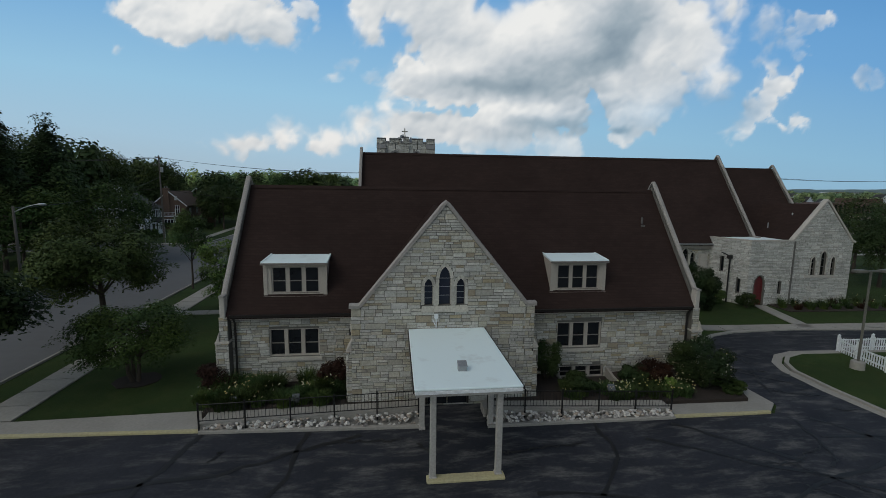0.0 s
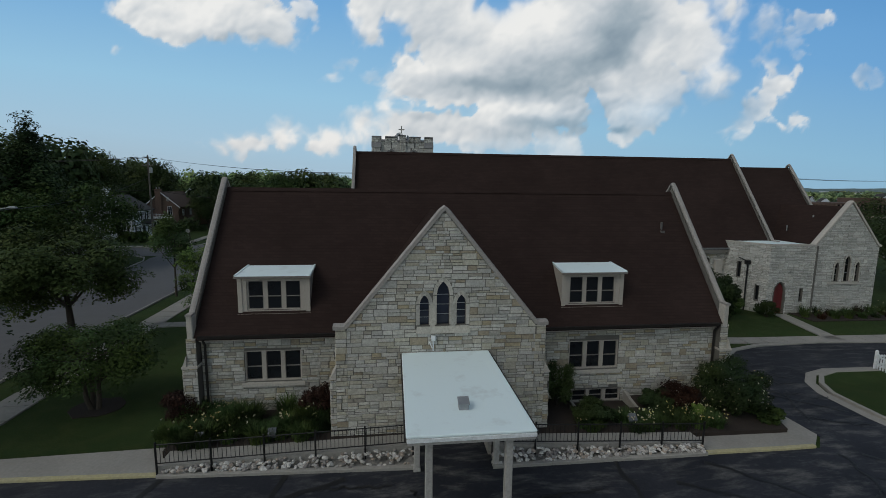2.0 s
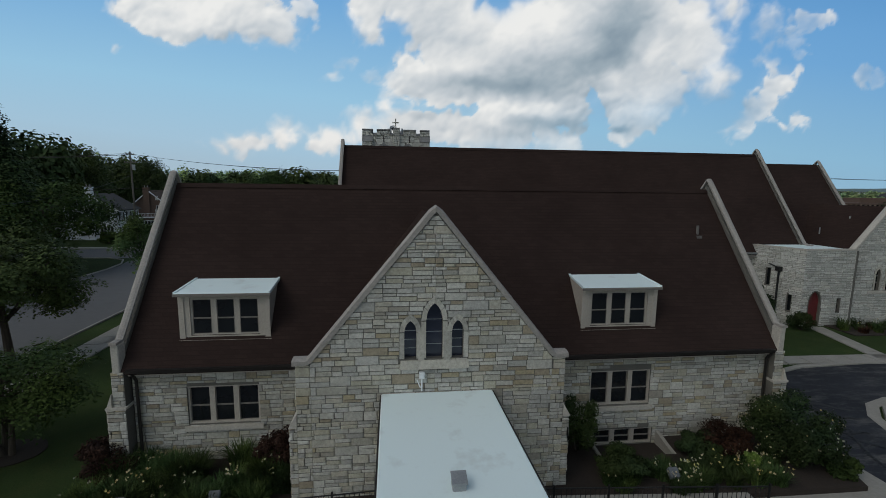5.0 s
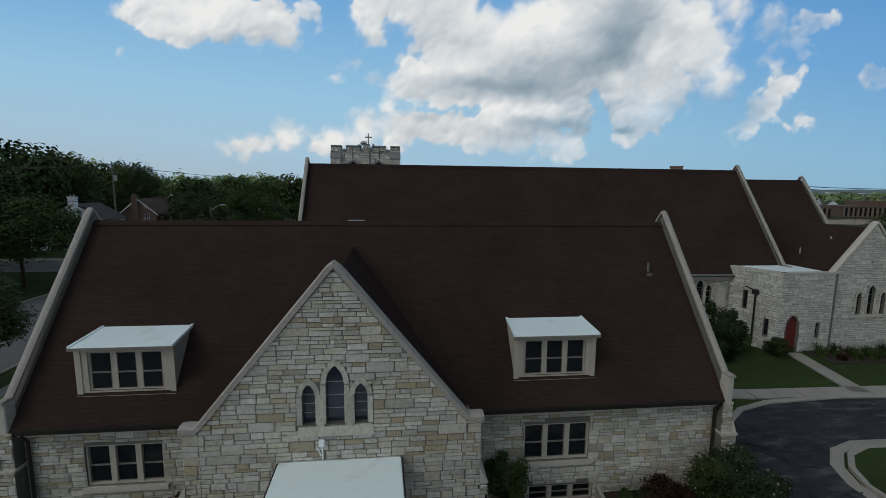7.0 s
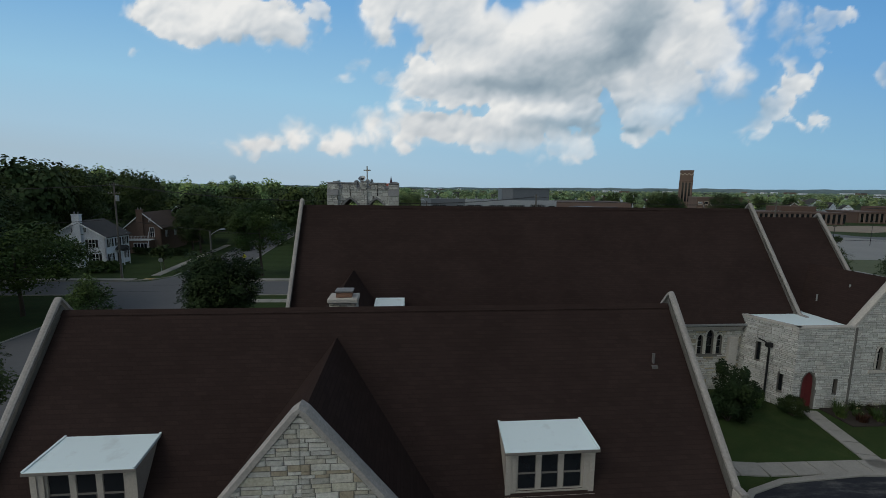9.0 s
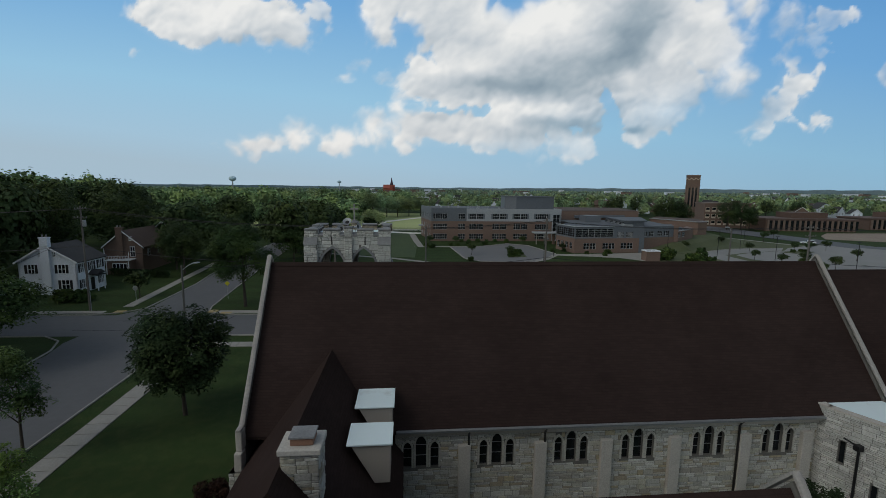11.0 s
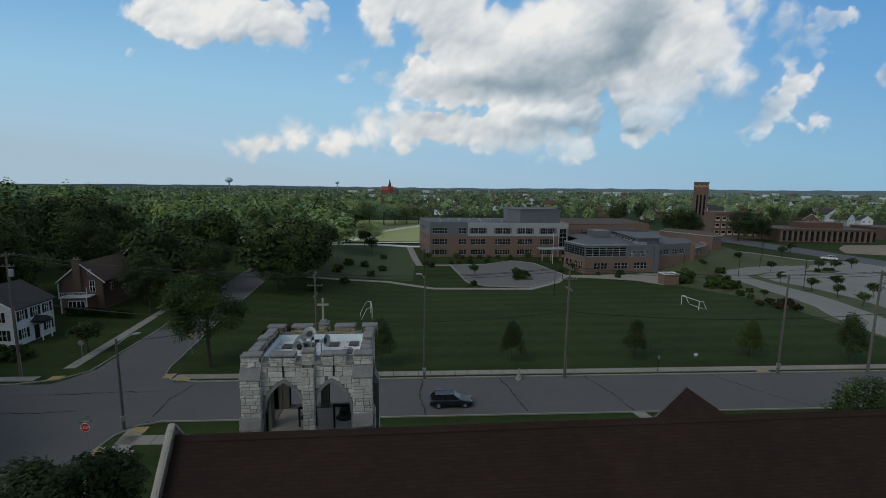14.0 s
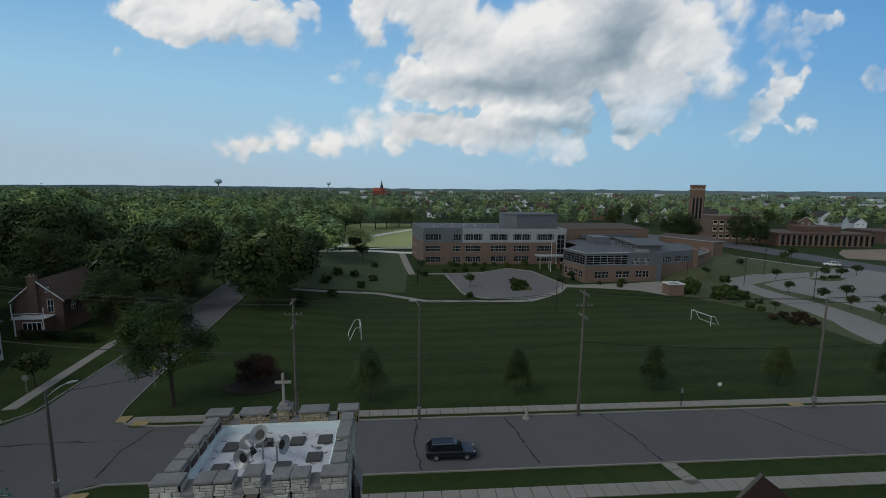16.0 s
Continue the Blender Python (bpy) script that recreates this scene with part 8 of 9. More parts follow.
wh = house("house", (-57.7, 75.2, 0), 1, 9.2, 7.3, 5.9, 8.7, M_WHITESIDING, M_HOUSEROOF, "white two-storey house with dark roof and black shutters",
           [("s", 2.0, 3.7, 5.2, 0.5), ("s", 6.8, 3.7, 5.2, 0.55), ("s", 7.2, 0.9, 2.5, 0.6), ("s", 3.6, 6.6, 7.4, 0.2), ("s", 5.8, 6.6, 7.4, 0.2),
            ("e", 1.3, 3.7, 5.2, 0.42), ("e", 3.7, 3.7, 5.2, 0.42), ("e", 6.0, 3.7, 5.2, 0.42), ("e", 1.3, 0.9, 2.4, 0.42), ("e", 6.0, 0.9, 2.4, 0.42)],
           chimney=(0.0, 0.0, 9.8, M_WHITESIDING))
part("porch_roof", fixn(prism(B(), [(4.6, 2.6, 3.0), (6.2, 2.6, 2.7), (6.2, 4.8, 2.7), (4.6, 4.8, 3.0)], (0, 0, 0.15))), M_HOUSEROOF, wh)
part("porch_gable", fixn(prism(B(), [(4.6, 2.6, 3.1), (4.6, 4.8, 3.1), (4.6, 3.7, 3.8)], (1.6, 0, 0))), M_HOUSEROOF, wh)
for y in (2.8, 4.6):
    part("porch_post", tube(B(), (6.0, y, 0), (6.0, y, 2.8), 0.09), M_WHITE, wh)
part("front_door", box(B(), 4.61, 4.66, 3.2, 4.1, 0.1, 2.3), M_BLACK, wh)
part("bay", poly_slab(B(), [(-7.4, -0.6), (-4.6, -0.6), (-4.6, 2.6), (-7.4, 2.6)], 0, 2.5), M_WHITESIDING, wh)
part("bay_roof", fixn(prism(B(), [(-7.7, -0.9, 2.5), (-4.4, -0.9, 2.5), (-4.4, 2.8, 2.5), (-7.7, 2.8, 2.5)], (0, 0, 0.12))), M_HOUSEROOF, wh)
part("bay_window", box(B(), -7.0, -5.0, -0.66, -0.61, 0.6, 2.1), M_GLASS, wh)
bh = house("house", (-57.6, 95.6, 0), 3, 7.6, 13.0, 5.9, 9.2, M_BROWNBRICK, M_BROWNROOF, "brown brick house with a steep roof and white balcony",
           [("s", 5.6, 3.5, 5.6, 0.42), ("s", 3.2, 7.0, 7.8, 0.2), ("s", 5.3, 7.0, 7.8, 0.2), ("e", 2.5, 3.4, 4.8, 0.5), ("e", 7.0, 3.4, 4.8, 0.5)],
           shutters=False, chimney=(-0.5, -0.1, 9.7, M_BROWNBRICK))
part("sunroom", box(B(), -2.4, 2.2, -2.4, 0, 0, 2.9), M_BROWNBRICK, bh)
sunwin = holder("sunroom_window", bh)
part("frame", bevel(box(B(), -1.1, 1.8, -2.46, -2.41, 0.8, 2.4), 0.02), M_WHITE, sunwin, "white window frame")
for k in range(4):
    part("pane", box(B(), -0.98 + k * 0.7, -0.42 + k * 0.7, -2.475, -2.462, 0.95, 2.25), M_GLASS, sunwin)
for x in (-2.3, 2.0):
    part("corner_post", box(B(), x, x + 0.14, -2.56, -2.42, 0, 2.9), M_WHITE, bh)
part("balcony_floor", box(B(), -2.6, 2.4, -2.6, 0, 2.9, 3.05), M_WHITE, bh)
rail = holder("balcony_rail", bh, "white balcony rail")
for z in (3.3, 3.9):
    part("rail", box(B(), -2.5, 2.3, -2.55, -2.48, z, z + 0.08), M_WHITE, rail)
for k in range(16):
    part("baluster", box(B(), -2.3 + k * 0.3, -2.26 + k * 0.3, -2.535, -2.495, 3.38, 3.9), M_WHITE, rail)
for x in (-2.5, 2.2):
    part("rail_post", box(B(), x, x + 0.1, -2.56, -2.46, 3.0, 5.6 if x < 0 else 4.9), M_WHITE, rail)
house("house", (-58, 112, 0), 20, 9, 11, 5.5, 10, M_BROWNBRICK, M_BROWNROOF, "brown brick house half hidden by trees", [("s", 4.5, 6.6, 7.6, 0.3)], shutters=False)
hedge = thing("hedge", (-51.5, 90.4, 0), "clipped dark green hedge before the brown house", "hedge", turn=-0.21)
hrng = np.random.RandomState(77)
hp = np.stack([hrng.uniform(-6.6, 6.6, 5000), hrng.uniform(-0.55, 0.55, 5000), 1.55 * hrng.uniform(0.05, 1, 5000) ** 0.6], 1)
np_part("foliage", *leaf_cloud(hp, 0.13, hrng), M_LEAF_DARK, hedge)
# small houses among the far trees
proto = house("house", (330, 300, 0), 15, 9, 11, 5.6, 9.5, M_WHITESIDING, M_HOUSEROOF, "small white gabled house among distant trees", [("s", 2.5, 3.4, 4.8, 0.5), ("s", 6.5, 3.4, 4.8, 0.5), ("e", 3, 1, 2.4, 0.6), ("e", 8, 1, 2.4, 0.6)], shutters=False)
tagged(proto, group="distant houses")
tan_house = house("house", (296, 298, 0), -20, 10, 12, 5.4, 9.2, M_BROWNBRICK, M_BROWNROOF, "small brown gabled house among distant trees", [("s", 3, 3.4, 4.8, 0.5), ("s", 7, 3.4, 4.8, 0.5)], shutters=False)
tagged(tan_house, group="distant houses")
hr = random.Random(5)
for k in range(110):
    d = 420 + 900 * hr.random() ** 1.2
    a = hr.uniform(-0.02, 0.95)
    copy_thing(proto if hr.random() < 0.7 else tan_house, spot(d * math.sin(a), d * math.cos(a)) @ pose(0, 0, 0, 0, 0, hr.uniform(0, 360)) @ Matrix.Scale(hr.uniform(0.8, 1.15), 4))
# long pale sheds far off
for k in range(34):
    d, a = hr.uniform(800, 3000), hr.uniform(-0.12, 0.9)
    s = thing("warehouse", (d * math.sin(a), d * math.cos(a), 0), "long pale flat-roofed building far off", "building", "distant buildings", turn=hr.uniform(-0.4, 0.4))
    L = hr.uniform(6, 24)
    part("body", box(B(), -L, L, 0, 16, 0, 8 + d * 0.004), M_WHITESIDING if k % 3 else M_BRICK, s)
    part("roof_edge", box(B(), -L - 0.5, L + 0.5, -0.5, 16.5, 8 + d * 0.004, 8.8 + d * 0.004), M_FLATROOF, s)

# ---- street furniture ----
def utility_pole(x, y, h, arms=1, transformer=False, label="weathered wooden utility pole with cross-arms"):
    root = thing("utility_pole", (x, y, 0), label, "utility pole", "utility poles")
    part("pole", tube(B(), (0, 0, -0.2), (0, 0, h), 0.17, 0.11, 12), M_POLEWOOD, root)
    for k in range(arms):
        z = h - 0.5 - k * 1.3
        arm = part("cross_arm", box(B(), -0.06, 0.06, -1.2, 1.2, z, z + 0.12) if k % 2 == 0 else box(B(), -0.9, 0.9, -0.2, -0.1, z, z + 0.1), M_POLEWOOD, root)
        for s in (-1.05, -0.45, 0.45, 1.05):
            part("insulator", tube(B(), (0, s, z + 0.12) if k % 2 == 0 else (s * 0.8, -0.15, z + 0.1), (0, s, z + 0.3) if k % 2 == 0 else (s * 0.8, -0.15, z + 0.26), 0.05), M_CAP, arm)
    if transformer:
        part("transformer", bevel(tube(B(), (0.42, -0.1, h - 3.0), (0.42, -0.1, h - 2.1), 0.25, 0.25, 14), 0.02), M_GREYMETAL, root)
    part("conduit", tube(B(), (0.17, 0, 0), (0.17, 0, 3.0), 0.05), M_GREYMETAL, root)
    return root


def street_lamp(x, y, h, arm, turn, label="street lamp with a curved arm on a wooden pole", material=None):
    root = thing("street_lamp", (x, y, 0), label, "street lamp", "street lamps", turn=radians(turn))
    part("pole", tube(B(), (0, 0, -0.2), (0, 0, h), 0.15, 0.10, 12), material or M_POLEWOOD, root)
    bm = B()
    prev = Vector((0, 0, h - 0.6))
    for k in range(1, 6):
        t = k / 5
        q = Vector((arm * t, 0, h - 0.6 + 0.75 * math.sin(t * 1.5)))
        tube(bm, prev, q, 0.045, 0.04, 8)
        prev = q
    part("arm", bm, M_GREYMETAL, root)
    hb = B()
    bmesh.ops.create_uvsphere(hb, u_segments=14, v_segments=8, radius=1.0)
    for v in hb.verts:
        v.co = Vector((v.co.x * 0.42 + prev.x + 0.25, v.co.y * 0.16, v.co.z * 0.11 + prev.z + 0.02))
    part("lamp_head", hb, M_PALEPANEL, root)
    part("control_box", bevel(box(B(), -0.22, 0.22, -0.18, 0.18, 0.9, 1.5), 0.03), M_GREYMETAL, root)
    return root


utility_pole(24.35, 59.75, 14.7, 3)
utility_pole(-7.25, 62.2, 13.6, 3)
utility_pole(66.4, 58.9, 14.0, 2)
utility_pole(-44.0, 64.3, 15.8, 2, True, "tall weathered utility pole with a grey transformer by the white house")
utility_pole(-92, 66.0, 15.0, 2)
M_LAMPDARK = surface("dull_dark_pole", (0.075, 0.072, 0.066), (0.11, 0.105, 0.095), 1, 14, 0.7, 0.05)
street_lamp(6.3, 60.5, 13.4, 0.5, 180, "slim dark pole with a small lamp head across the street", M_LAMPDARK)
street_lamp(53.4, 59.1, 13.4, 0.5, 180, "slim pole with a small lamp head across the street")
street_lamp(-23.8, 50.7, 9.3, 1.4, 40, "dark street corner lamp with a curved arm", M_LAMPDARK)
street_lamp(-37.2, 24.0, 8.4, 2.2, 0, "street lamp beside the side street")
for x, y, h in ((37.0, 100, 9), (118, 137, 9), (98.5, 122, 9), (104, 107, 9), (130, 150, 9), (150, 116, 9), (170, 120, 9), (46.5, 120.5, 8), (9.5, 128, 8), (88, 131, 8), (112, 92, 9), (140, 100, 9)):
    root = thing("lamp_post", (x, y, 0), "dark slim lamp post of the school grounds", "lamp post", "school lamp posts")
    part("pole", tube(B(), (0, 0, 0), (0, 0, h * 0.85), 0.07, 0.055), M_BLACK, root)
    part("lamp_head", bevel(box(B(), -0.4, 0.4, -0.15, 0.15, h * 0.85, h * 0.85 + 0.12), 0.03), M_BLACK, root)


def wire(a, b, sag, r=0.022):
    root = thing("overhead_wire", (0, 0, 0), "thin dark overhead wire between poles", "wire", "overhead wires")
    bm = B()
    a, b = Vector(a), Vector(b)
    side = (b - a).cross(Vector((0, 0, 1))).normalized() * r
    rings = []
    for k in range(17):
        t = k / 16
        q = a.lerp(b, t) - Vector((0, 0, sag * 4 * t * (1 - t)))
        rings.append([bm.verts.new(q + o) for o in (side, Vector((0, 0, r)), -side, Vector((0, 0, -r)))])
    for r0, r1 in zip(rings, rings[1:]):
        for k in range(4):
            bm.faces.new((r0[k], r0[(k + 1) % 4], r1[(k + 1) % 4], r1[k]))
    part("cable", bm, M_BLACK, root)


spans = [((-92, 66, 14.6), (-44, 64.3, 15.4)), ((-44, 64.3, 15.4), (-7.25, 62.2, 13.2)), ((-7.25, 62.2, 13.2), (24.35, 59.75, 14.3)), ((24.35, 59.75, 14.3), (66.4, 58.9, 13.6)), ((66.4, 58.9, 13.6), (110, 57.6, 13.6))]
for a, b in spans:
    for dy in (-1.05, 0.45, 1.05):
        wire((a[0], a[1] + dy, a[2]), (b[0], b[1] + dy, b[2]), 0.7)
    wire((a[0], a[1], a[2] - 5.5), (b[0], b[1], b[2] - 5.5), 0.9, 0.035)
wire((-44, 64.3, 12), (-37.2, 24, 8.2), 1.0)
wire((-7.25, 62.2, 10), (-23.8, 50.7, 9.0), 0.8)

# stop sign with street name plates
def letters(text, size, parent, material, at, rot):
    cu = bpy.data.curves.new("lettering", "FONT")
    cu.body, cu.size, cu.align_x, cu.align_y, cu.extrude = text, size, "CENTER", "CENTER", 0.002
    cu.materials.append(material)
    ob = new("lettering", cu)
    ob.parent = parent
    ob.location, ob.rotation_euler = at, rot
    return ob


M_SIGNRED = surface("sign_red", (0.42, 0.012, 0.015), (0.48, 0.02, 0.02), 3, 20, 0.5, 0.0)
M_SIGNGREEN = surface("sign_green", (0.01, 0.14, 0.06), (0.015, 0.17, 0.075), 3, 20, 0.5, 0.0)
M_SIGNYELLOW = surface("sign_yellow", (0.55, 0.52, 0.02), (0.62, 0.58, 0.03), 3, 20, 0.5, 0.0)
stop = thing("stop_sign", (-24.9, 47.3, 0), "red stop sign with green street name plates on a post", "road sign")
part("post", tube(B(), (0, 0, 0), (0, 0, 3.1), 0.035), M_GREYMETAL, stop)
bm = B()
prism(bm, [(0.40 * math.cos(radians(22.5 + 45 * k)), -0.06, 2.25 + 0.40 * math.sin(radians(22.5 + 45 * k))) for k in range(8)], (0, 0.02, 0))
plate = part("plate", fixn(bm), M_SIGNRED, stop)
bm = B()
prism(bm, [(0.44 * math.cos(radians(22.5 + 45 * k)), -0.045, 2.25 + 0.44 * math.sin(radians(22.5 + 45 * k))) for k in range(8)], (0, 0.015, 0))
part("plate_border", fixn(bm), M_WHITE, stop)
letters("STOP", 0.30, plate, M_WHITE, (0, -0.066, 2.25), (radians(90), 0, 0))
for z, a in ((2.85, 0.1), (3.02, 1.6)):
    p = part("name_plate", box(B(), -0.55, 0.55, -0.012, 0.012, -0.09, 0.09), M_SIGNGREEN, stop)
    p.location, p.rotation_euler = (0, 0, z), (0, 0, a)
    part("bar_writing", box(B(), -0.4, 0.4, -0.016, -0.012, -0.03, 0.03), M_WHITE, p)
for x, y, m, h in ((-41.0, 70.5, M_GREYMETAL, 2.4), (-26.6, 71.0, M_SIGNYELLOW, 3.0)):
    s = thing("road_sign", (x, y, 0), "yellow diamond road sign on a post" if m == M_SIGNYELLOW else "grey back of an octagonal road sign on a post", "road sign")
    part("post", tube(B(), (0, 0, 0), (0, 0, h), 0.035), M_GREYMETAL, s)
    n = 4 if m == M_SIGNYELLOW else 8
    bm = B()
    prism(bm, [(0.42 * math.cos(2 * math.pi * (k + (0 if n == 4 else 0.5)) / n), -0.05, h - 0.3 + 0.42 * math.sin(2 * math.pi * (k + (0 if n == 4 else 0.5)) / n)) for k in range(n)], (0, 0.02, 0))
    part("plate", fixn(bm), m, s)
sg = thing("road_sign", (37.7, 60.9, 0), "slim dark sign post beside the sidewalk", "road sign")
part("post", tube(B(), (0, 0, 0), (0, 0, 2.3), 0.05), M_BLACK, sg)
part("plate", box(B(), -0.16, 0.16, -0.05, -0.03, 1.7, 2.3), M_GREYMETAL, sg)
ys = thing("yard_sign", (46.0, 65.1, 0), "small white yard sign on the field", "sign")
part("plate", box(B(), -0.3, 0.3, -0.02, 0.0, 0.3, 0.75), M_WHITE, ys)
part("stake", box(B(), -0.03, 0.03, -0.02, 0.0, -0.1, 0.3), M_GREYMETAL, ys)

# statue on a low plinth, kept as one plain shape
bm = tube(B(), (0, 0, 0), (0, 0, 0.28), 0.75, 0.7, 12)
tube(bm, (0, 0, 0.28), (0, 0, 0.5), 0.4, 0.36, 12)
tube(bm, (0, 0, 0.5), (0, 0, 1.5), 0.36, 0.24, 12)
tube(bm, (0, 0, 1.5), (0, 0, 1.75), 0.24, 0.12, 12)
bmesh.ops.create_icosphere(bm, subdivisions=2, radius=0.15, matrix=Matrix.Translation((0, 0, 1.88)))
st = tagged(part("statue", bm, M_COPING), "grey stone statue on a round plinth by the sidewalk", "statue")
st.location = (18.3, 59.6, 0.02)
st.scale = (0.6, 0.6, 0.72)

# goals
def goal(x, y, turn, w=6.2, h=2.3):
    root = thing("soccer_goal", (x, y, 0), "white metal soccer goal frame on the field", "goal", "soccer goals", turn=radians(turn))
    part("front_frame", tube(tube(tube(B(), (-w / 2, 0, 0), (-w / 2, 0, h), 0.06), (-w / 2, 0, h), (w / 2, 0, h), 0.06), (w / 2, 0, h), (w / 2, 0, 0), 0.06), M_WHITE, root)
    for s in (-1, 1):
        part("stay", tube(tube(B(), (s * w / 2, 0, h), (s * w / 2, 0.9, h - 0.1), 0.04), (s * w / 2, 0.9, h - 0.1), (s * w / 2, 2.0, 0.03), 0.04), M_WHITE, root)
    part("ground_bar", tube(B(), (-w / 2, 2.0, 0.05), (w / 2, 2.0, 0.05), 0.04), M_WHITE, root)


goal(63.1, 91.5, -83, 4.8, 2.0)
goal(-2.3, 88.5, 97, 4.6)


# vehicles
def car(at, turn, paint, label, L=4.75, Wd=1.82, Ht=1.55, van=False):
    """A car by cross-sections from nose to tail: painted body, glass band, roof, four wheels."""
    root = thing("car", at, label, "car", turn=radians(turn))
    nose, wind, roof0, roof1, tail = (-L / 2, -L * 0.24, -L * 0.06, L * 0.36, L / 2) if not van else (-L / 2, -L * 0.30, -L * 0.14, L * 0.40, L / 2)
    belt, sill = 0.92, 0.22
    secs = [(nose, 0.42, 0.60, 0.80), (nose + 0.12, 0.26, 0.72, 0.93), (nose + 0.7, sill, 0.84, 1.0), (wind, sill, belt, 1.0), (roof0, sill, belt + 0.03, 1.0), (roof1, sill, belt + 0.05, 1.0), (tail - 0.35, sill, belt + 0.04, 0.98), (tail - 0.06, 0.30, belt - 0.02, 0.93), (tail, 0.45, 0.80, 0.86)]
    bm = B()
    rows = []
    for x, lo, hi, k in secs:
        w = Wd / 2 * k
        rows.append([bm.verts.new((x, sy * w * f, z)) for sy, f, z in ((-1, 0.90, lo), (-1, 1.0, lo + (hi - lo) * 0.35), (-1, 0.98, hi - 0.10), (-1, 0.90, hi), (1, 0.90, hi), (1, 0.98, hi - 0.10), (1, 1.0, lo + (hi - lo) * 0.35), (1, 0.90, lo))])
    for a, b in zip(rows, rows[1:]):
        for k in range(8):
            bm.faces.new((a[k], a[(k + 1) % 8], b[(k + 1) % 8], b[k]))
    bm.faces.new(rows[0][::-1])
    bm.faces.new(rows[-1])
    part("body", fixn(bm), paint, root)
    gb = B()
    rows = []
    for x, z, k in ((wind - 0.02, belt - 0.03, 0.86), (roof0, Ht - 0.10, 0.74), (roof1, Ht - 0.12, 0.74), (tail - 0.16, belt + 0.0, 0.84)):
        w = Wd / 2 * k
        rows.append([gb.verts.new((x, -w, z)), gb.verts.new((x, w, z))])
    base = [[gb.verts.new((x, -Wd / 2 * 0.90, belt - 0.04)), gb.verts.new((x, Wd / 2 * 0.90, belt - 0.04))] for x in (wind, roof0, roof1, tail - 0.16)]
    for i in range(3):
        gb.faces.new((rows[i][0], rows[i][1], rows[i + 1][1], rows[i + 1][0]))
        for s in (0, 1):
            gb.faces.new((base[i][s], base[i + 1][s], rows[i + 1][s], rows[i][s]))
    part("glass", fixn(gb), M_GLASS, root, "dark car glass")
    rb = B()
    prism(rb, [(roof0 - 0.05, -Wd * 0.37, Ht - 0.12), (roof1 + 0.1, -Wd * 0.37, Ht - 0.14), (roof1 + 0.1, Wd * 0.37, Ht - 0.14), (roof0 - 0.05, Wd * 0.37, Ht - 0.12)], (0, 0, 0.10))
    part("roof", bevel(fixn(rb), 0.04, 2), paint, root)
    for s in (-1, 1):
        for x in (roof0, (roof0 + roof1) / 2, roof1):
            pb = B()
            prism(pb, [(x - 0.05, s * Wd * 0.452, belt - 0.05), (x + 0.05, s * Wd * 0.452, belt - 0.05), (x + 0.05, s * Wd * 0.374, Ht - 0.1), (x - 0.05, s * Wd * 0.374, Ht - 0.1)], (0, s * 0.012, 0))
            part("pillar", fixn(pb), paint, root)
        part("roof_rail", tube(B(), (roof0 + 0.1, s * Wd * 0.33, Ht + 0.03), (roof1, s * Wd * 0.33, Ht + 0.03), 0.022), M_GREYMETAL, root)
        part("headlight", bevel(box(B(), nose + 0.05, nose + 0.3, s * Wd * 0.30 - 0.16, s * Wd * 0.30 + 0.16, 0.60, 0.74), 0.03), M_PALEPANEL, root)
        part("taillight", bevel(box(B(), tail - 0.12, tail + 0.005, s * Wd * 0.36 - 0.10, s * Wd * 0.36 + 0.10, 0.66, 0.88), 0.02), M_SIGNRED, root)
        part("mirror", bevel(box(B(), wind + 0.2, wind + 0.36, s * (Wd / 2 + 0.02) - 0.09, s * (Wd / 2 + 0.02) + 0.09, belt, belt + 0.13), 0.03), paint, root)
        for x in (nose + 0.88, tail - 0.95):
            wheel = holder("wheel", root)
            part("tyre", bevel(tube(B(), (x, s * (Wd / 2 - 0.20), 0.33), (x, s * (Wd / 2 + 0.01), 0.33), 0.33, 0.33, 22), 0.03), M_BLACK, wheel)
            part("rim", tube(B(), (x, s * (Wd / 2 + 0.0), 0.33), (x, s * (Wd / 2 + 0.02), 0.33), 0.21, 0.19, 18), M_GREYMETAL, wheel)
    return root


M_NAVY = surface("dark_navy_paint", (0.010, 0.013, 0.022), (0.014, 0.018, 0.028), 1, 60, 0.22, 0.0)
M_CARWHITE = surface("white_car_paint", (0.68, 0.69, 0.71), (0.74, 0.75, 0.76), 1, 60, 0.25, 0.0)
car((8.95, 53.55, 0.02), 180 - 1.5, M_NAVY, "dark navy station wagon on the street")
car((-35.2, 98.0, 0.03), 92, M_NAVY, "dark car parked at the kerb of the side street")
car((158, 152, 0.03), -35, M_CARWHITE, "white car on the street beyond the parking lot")
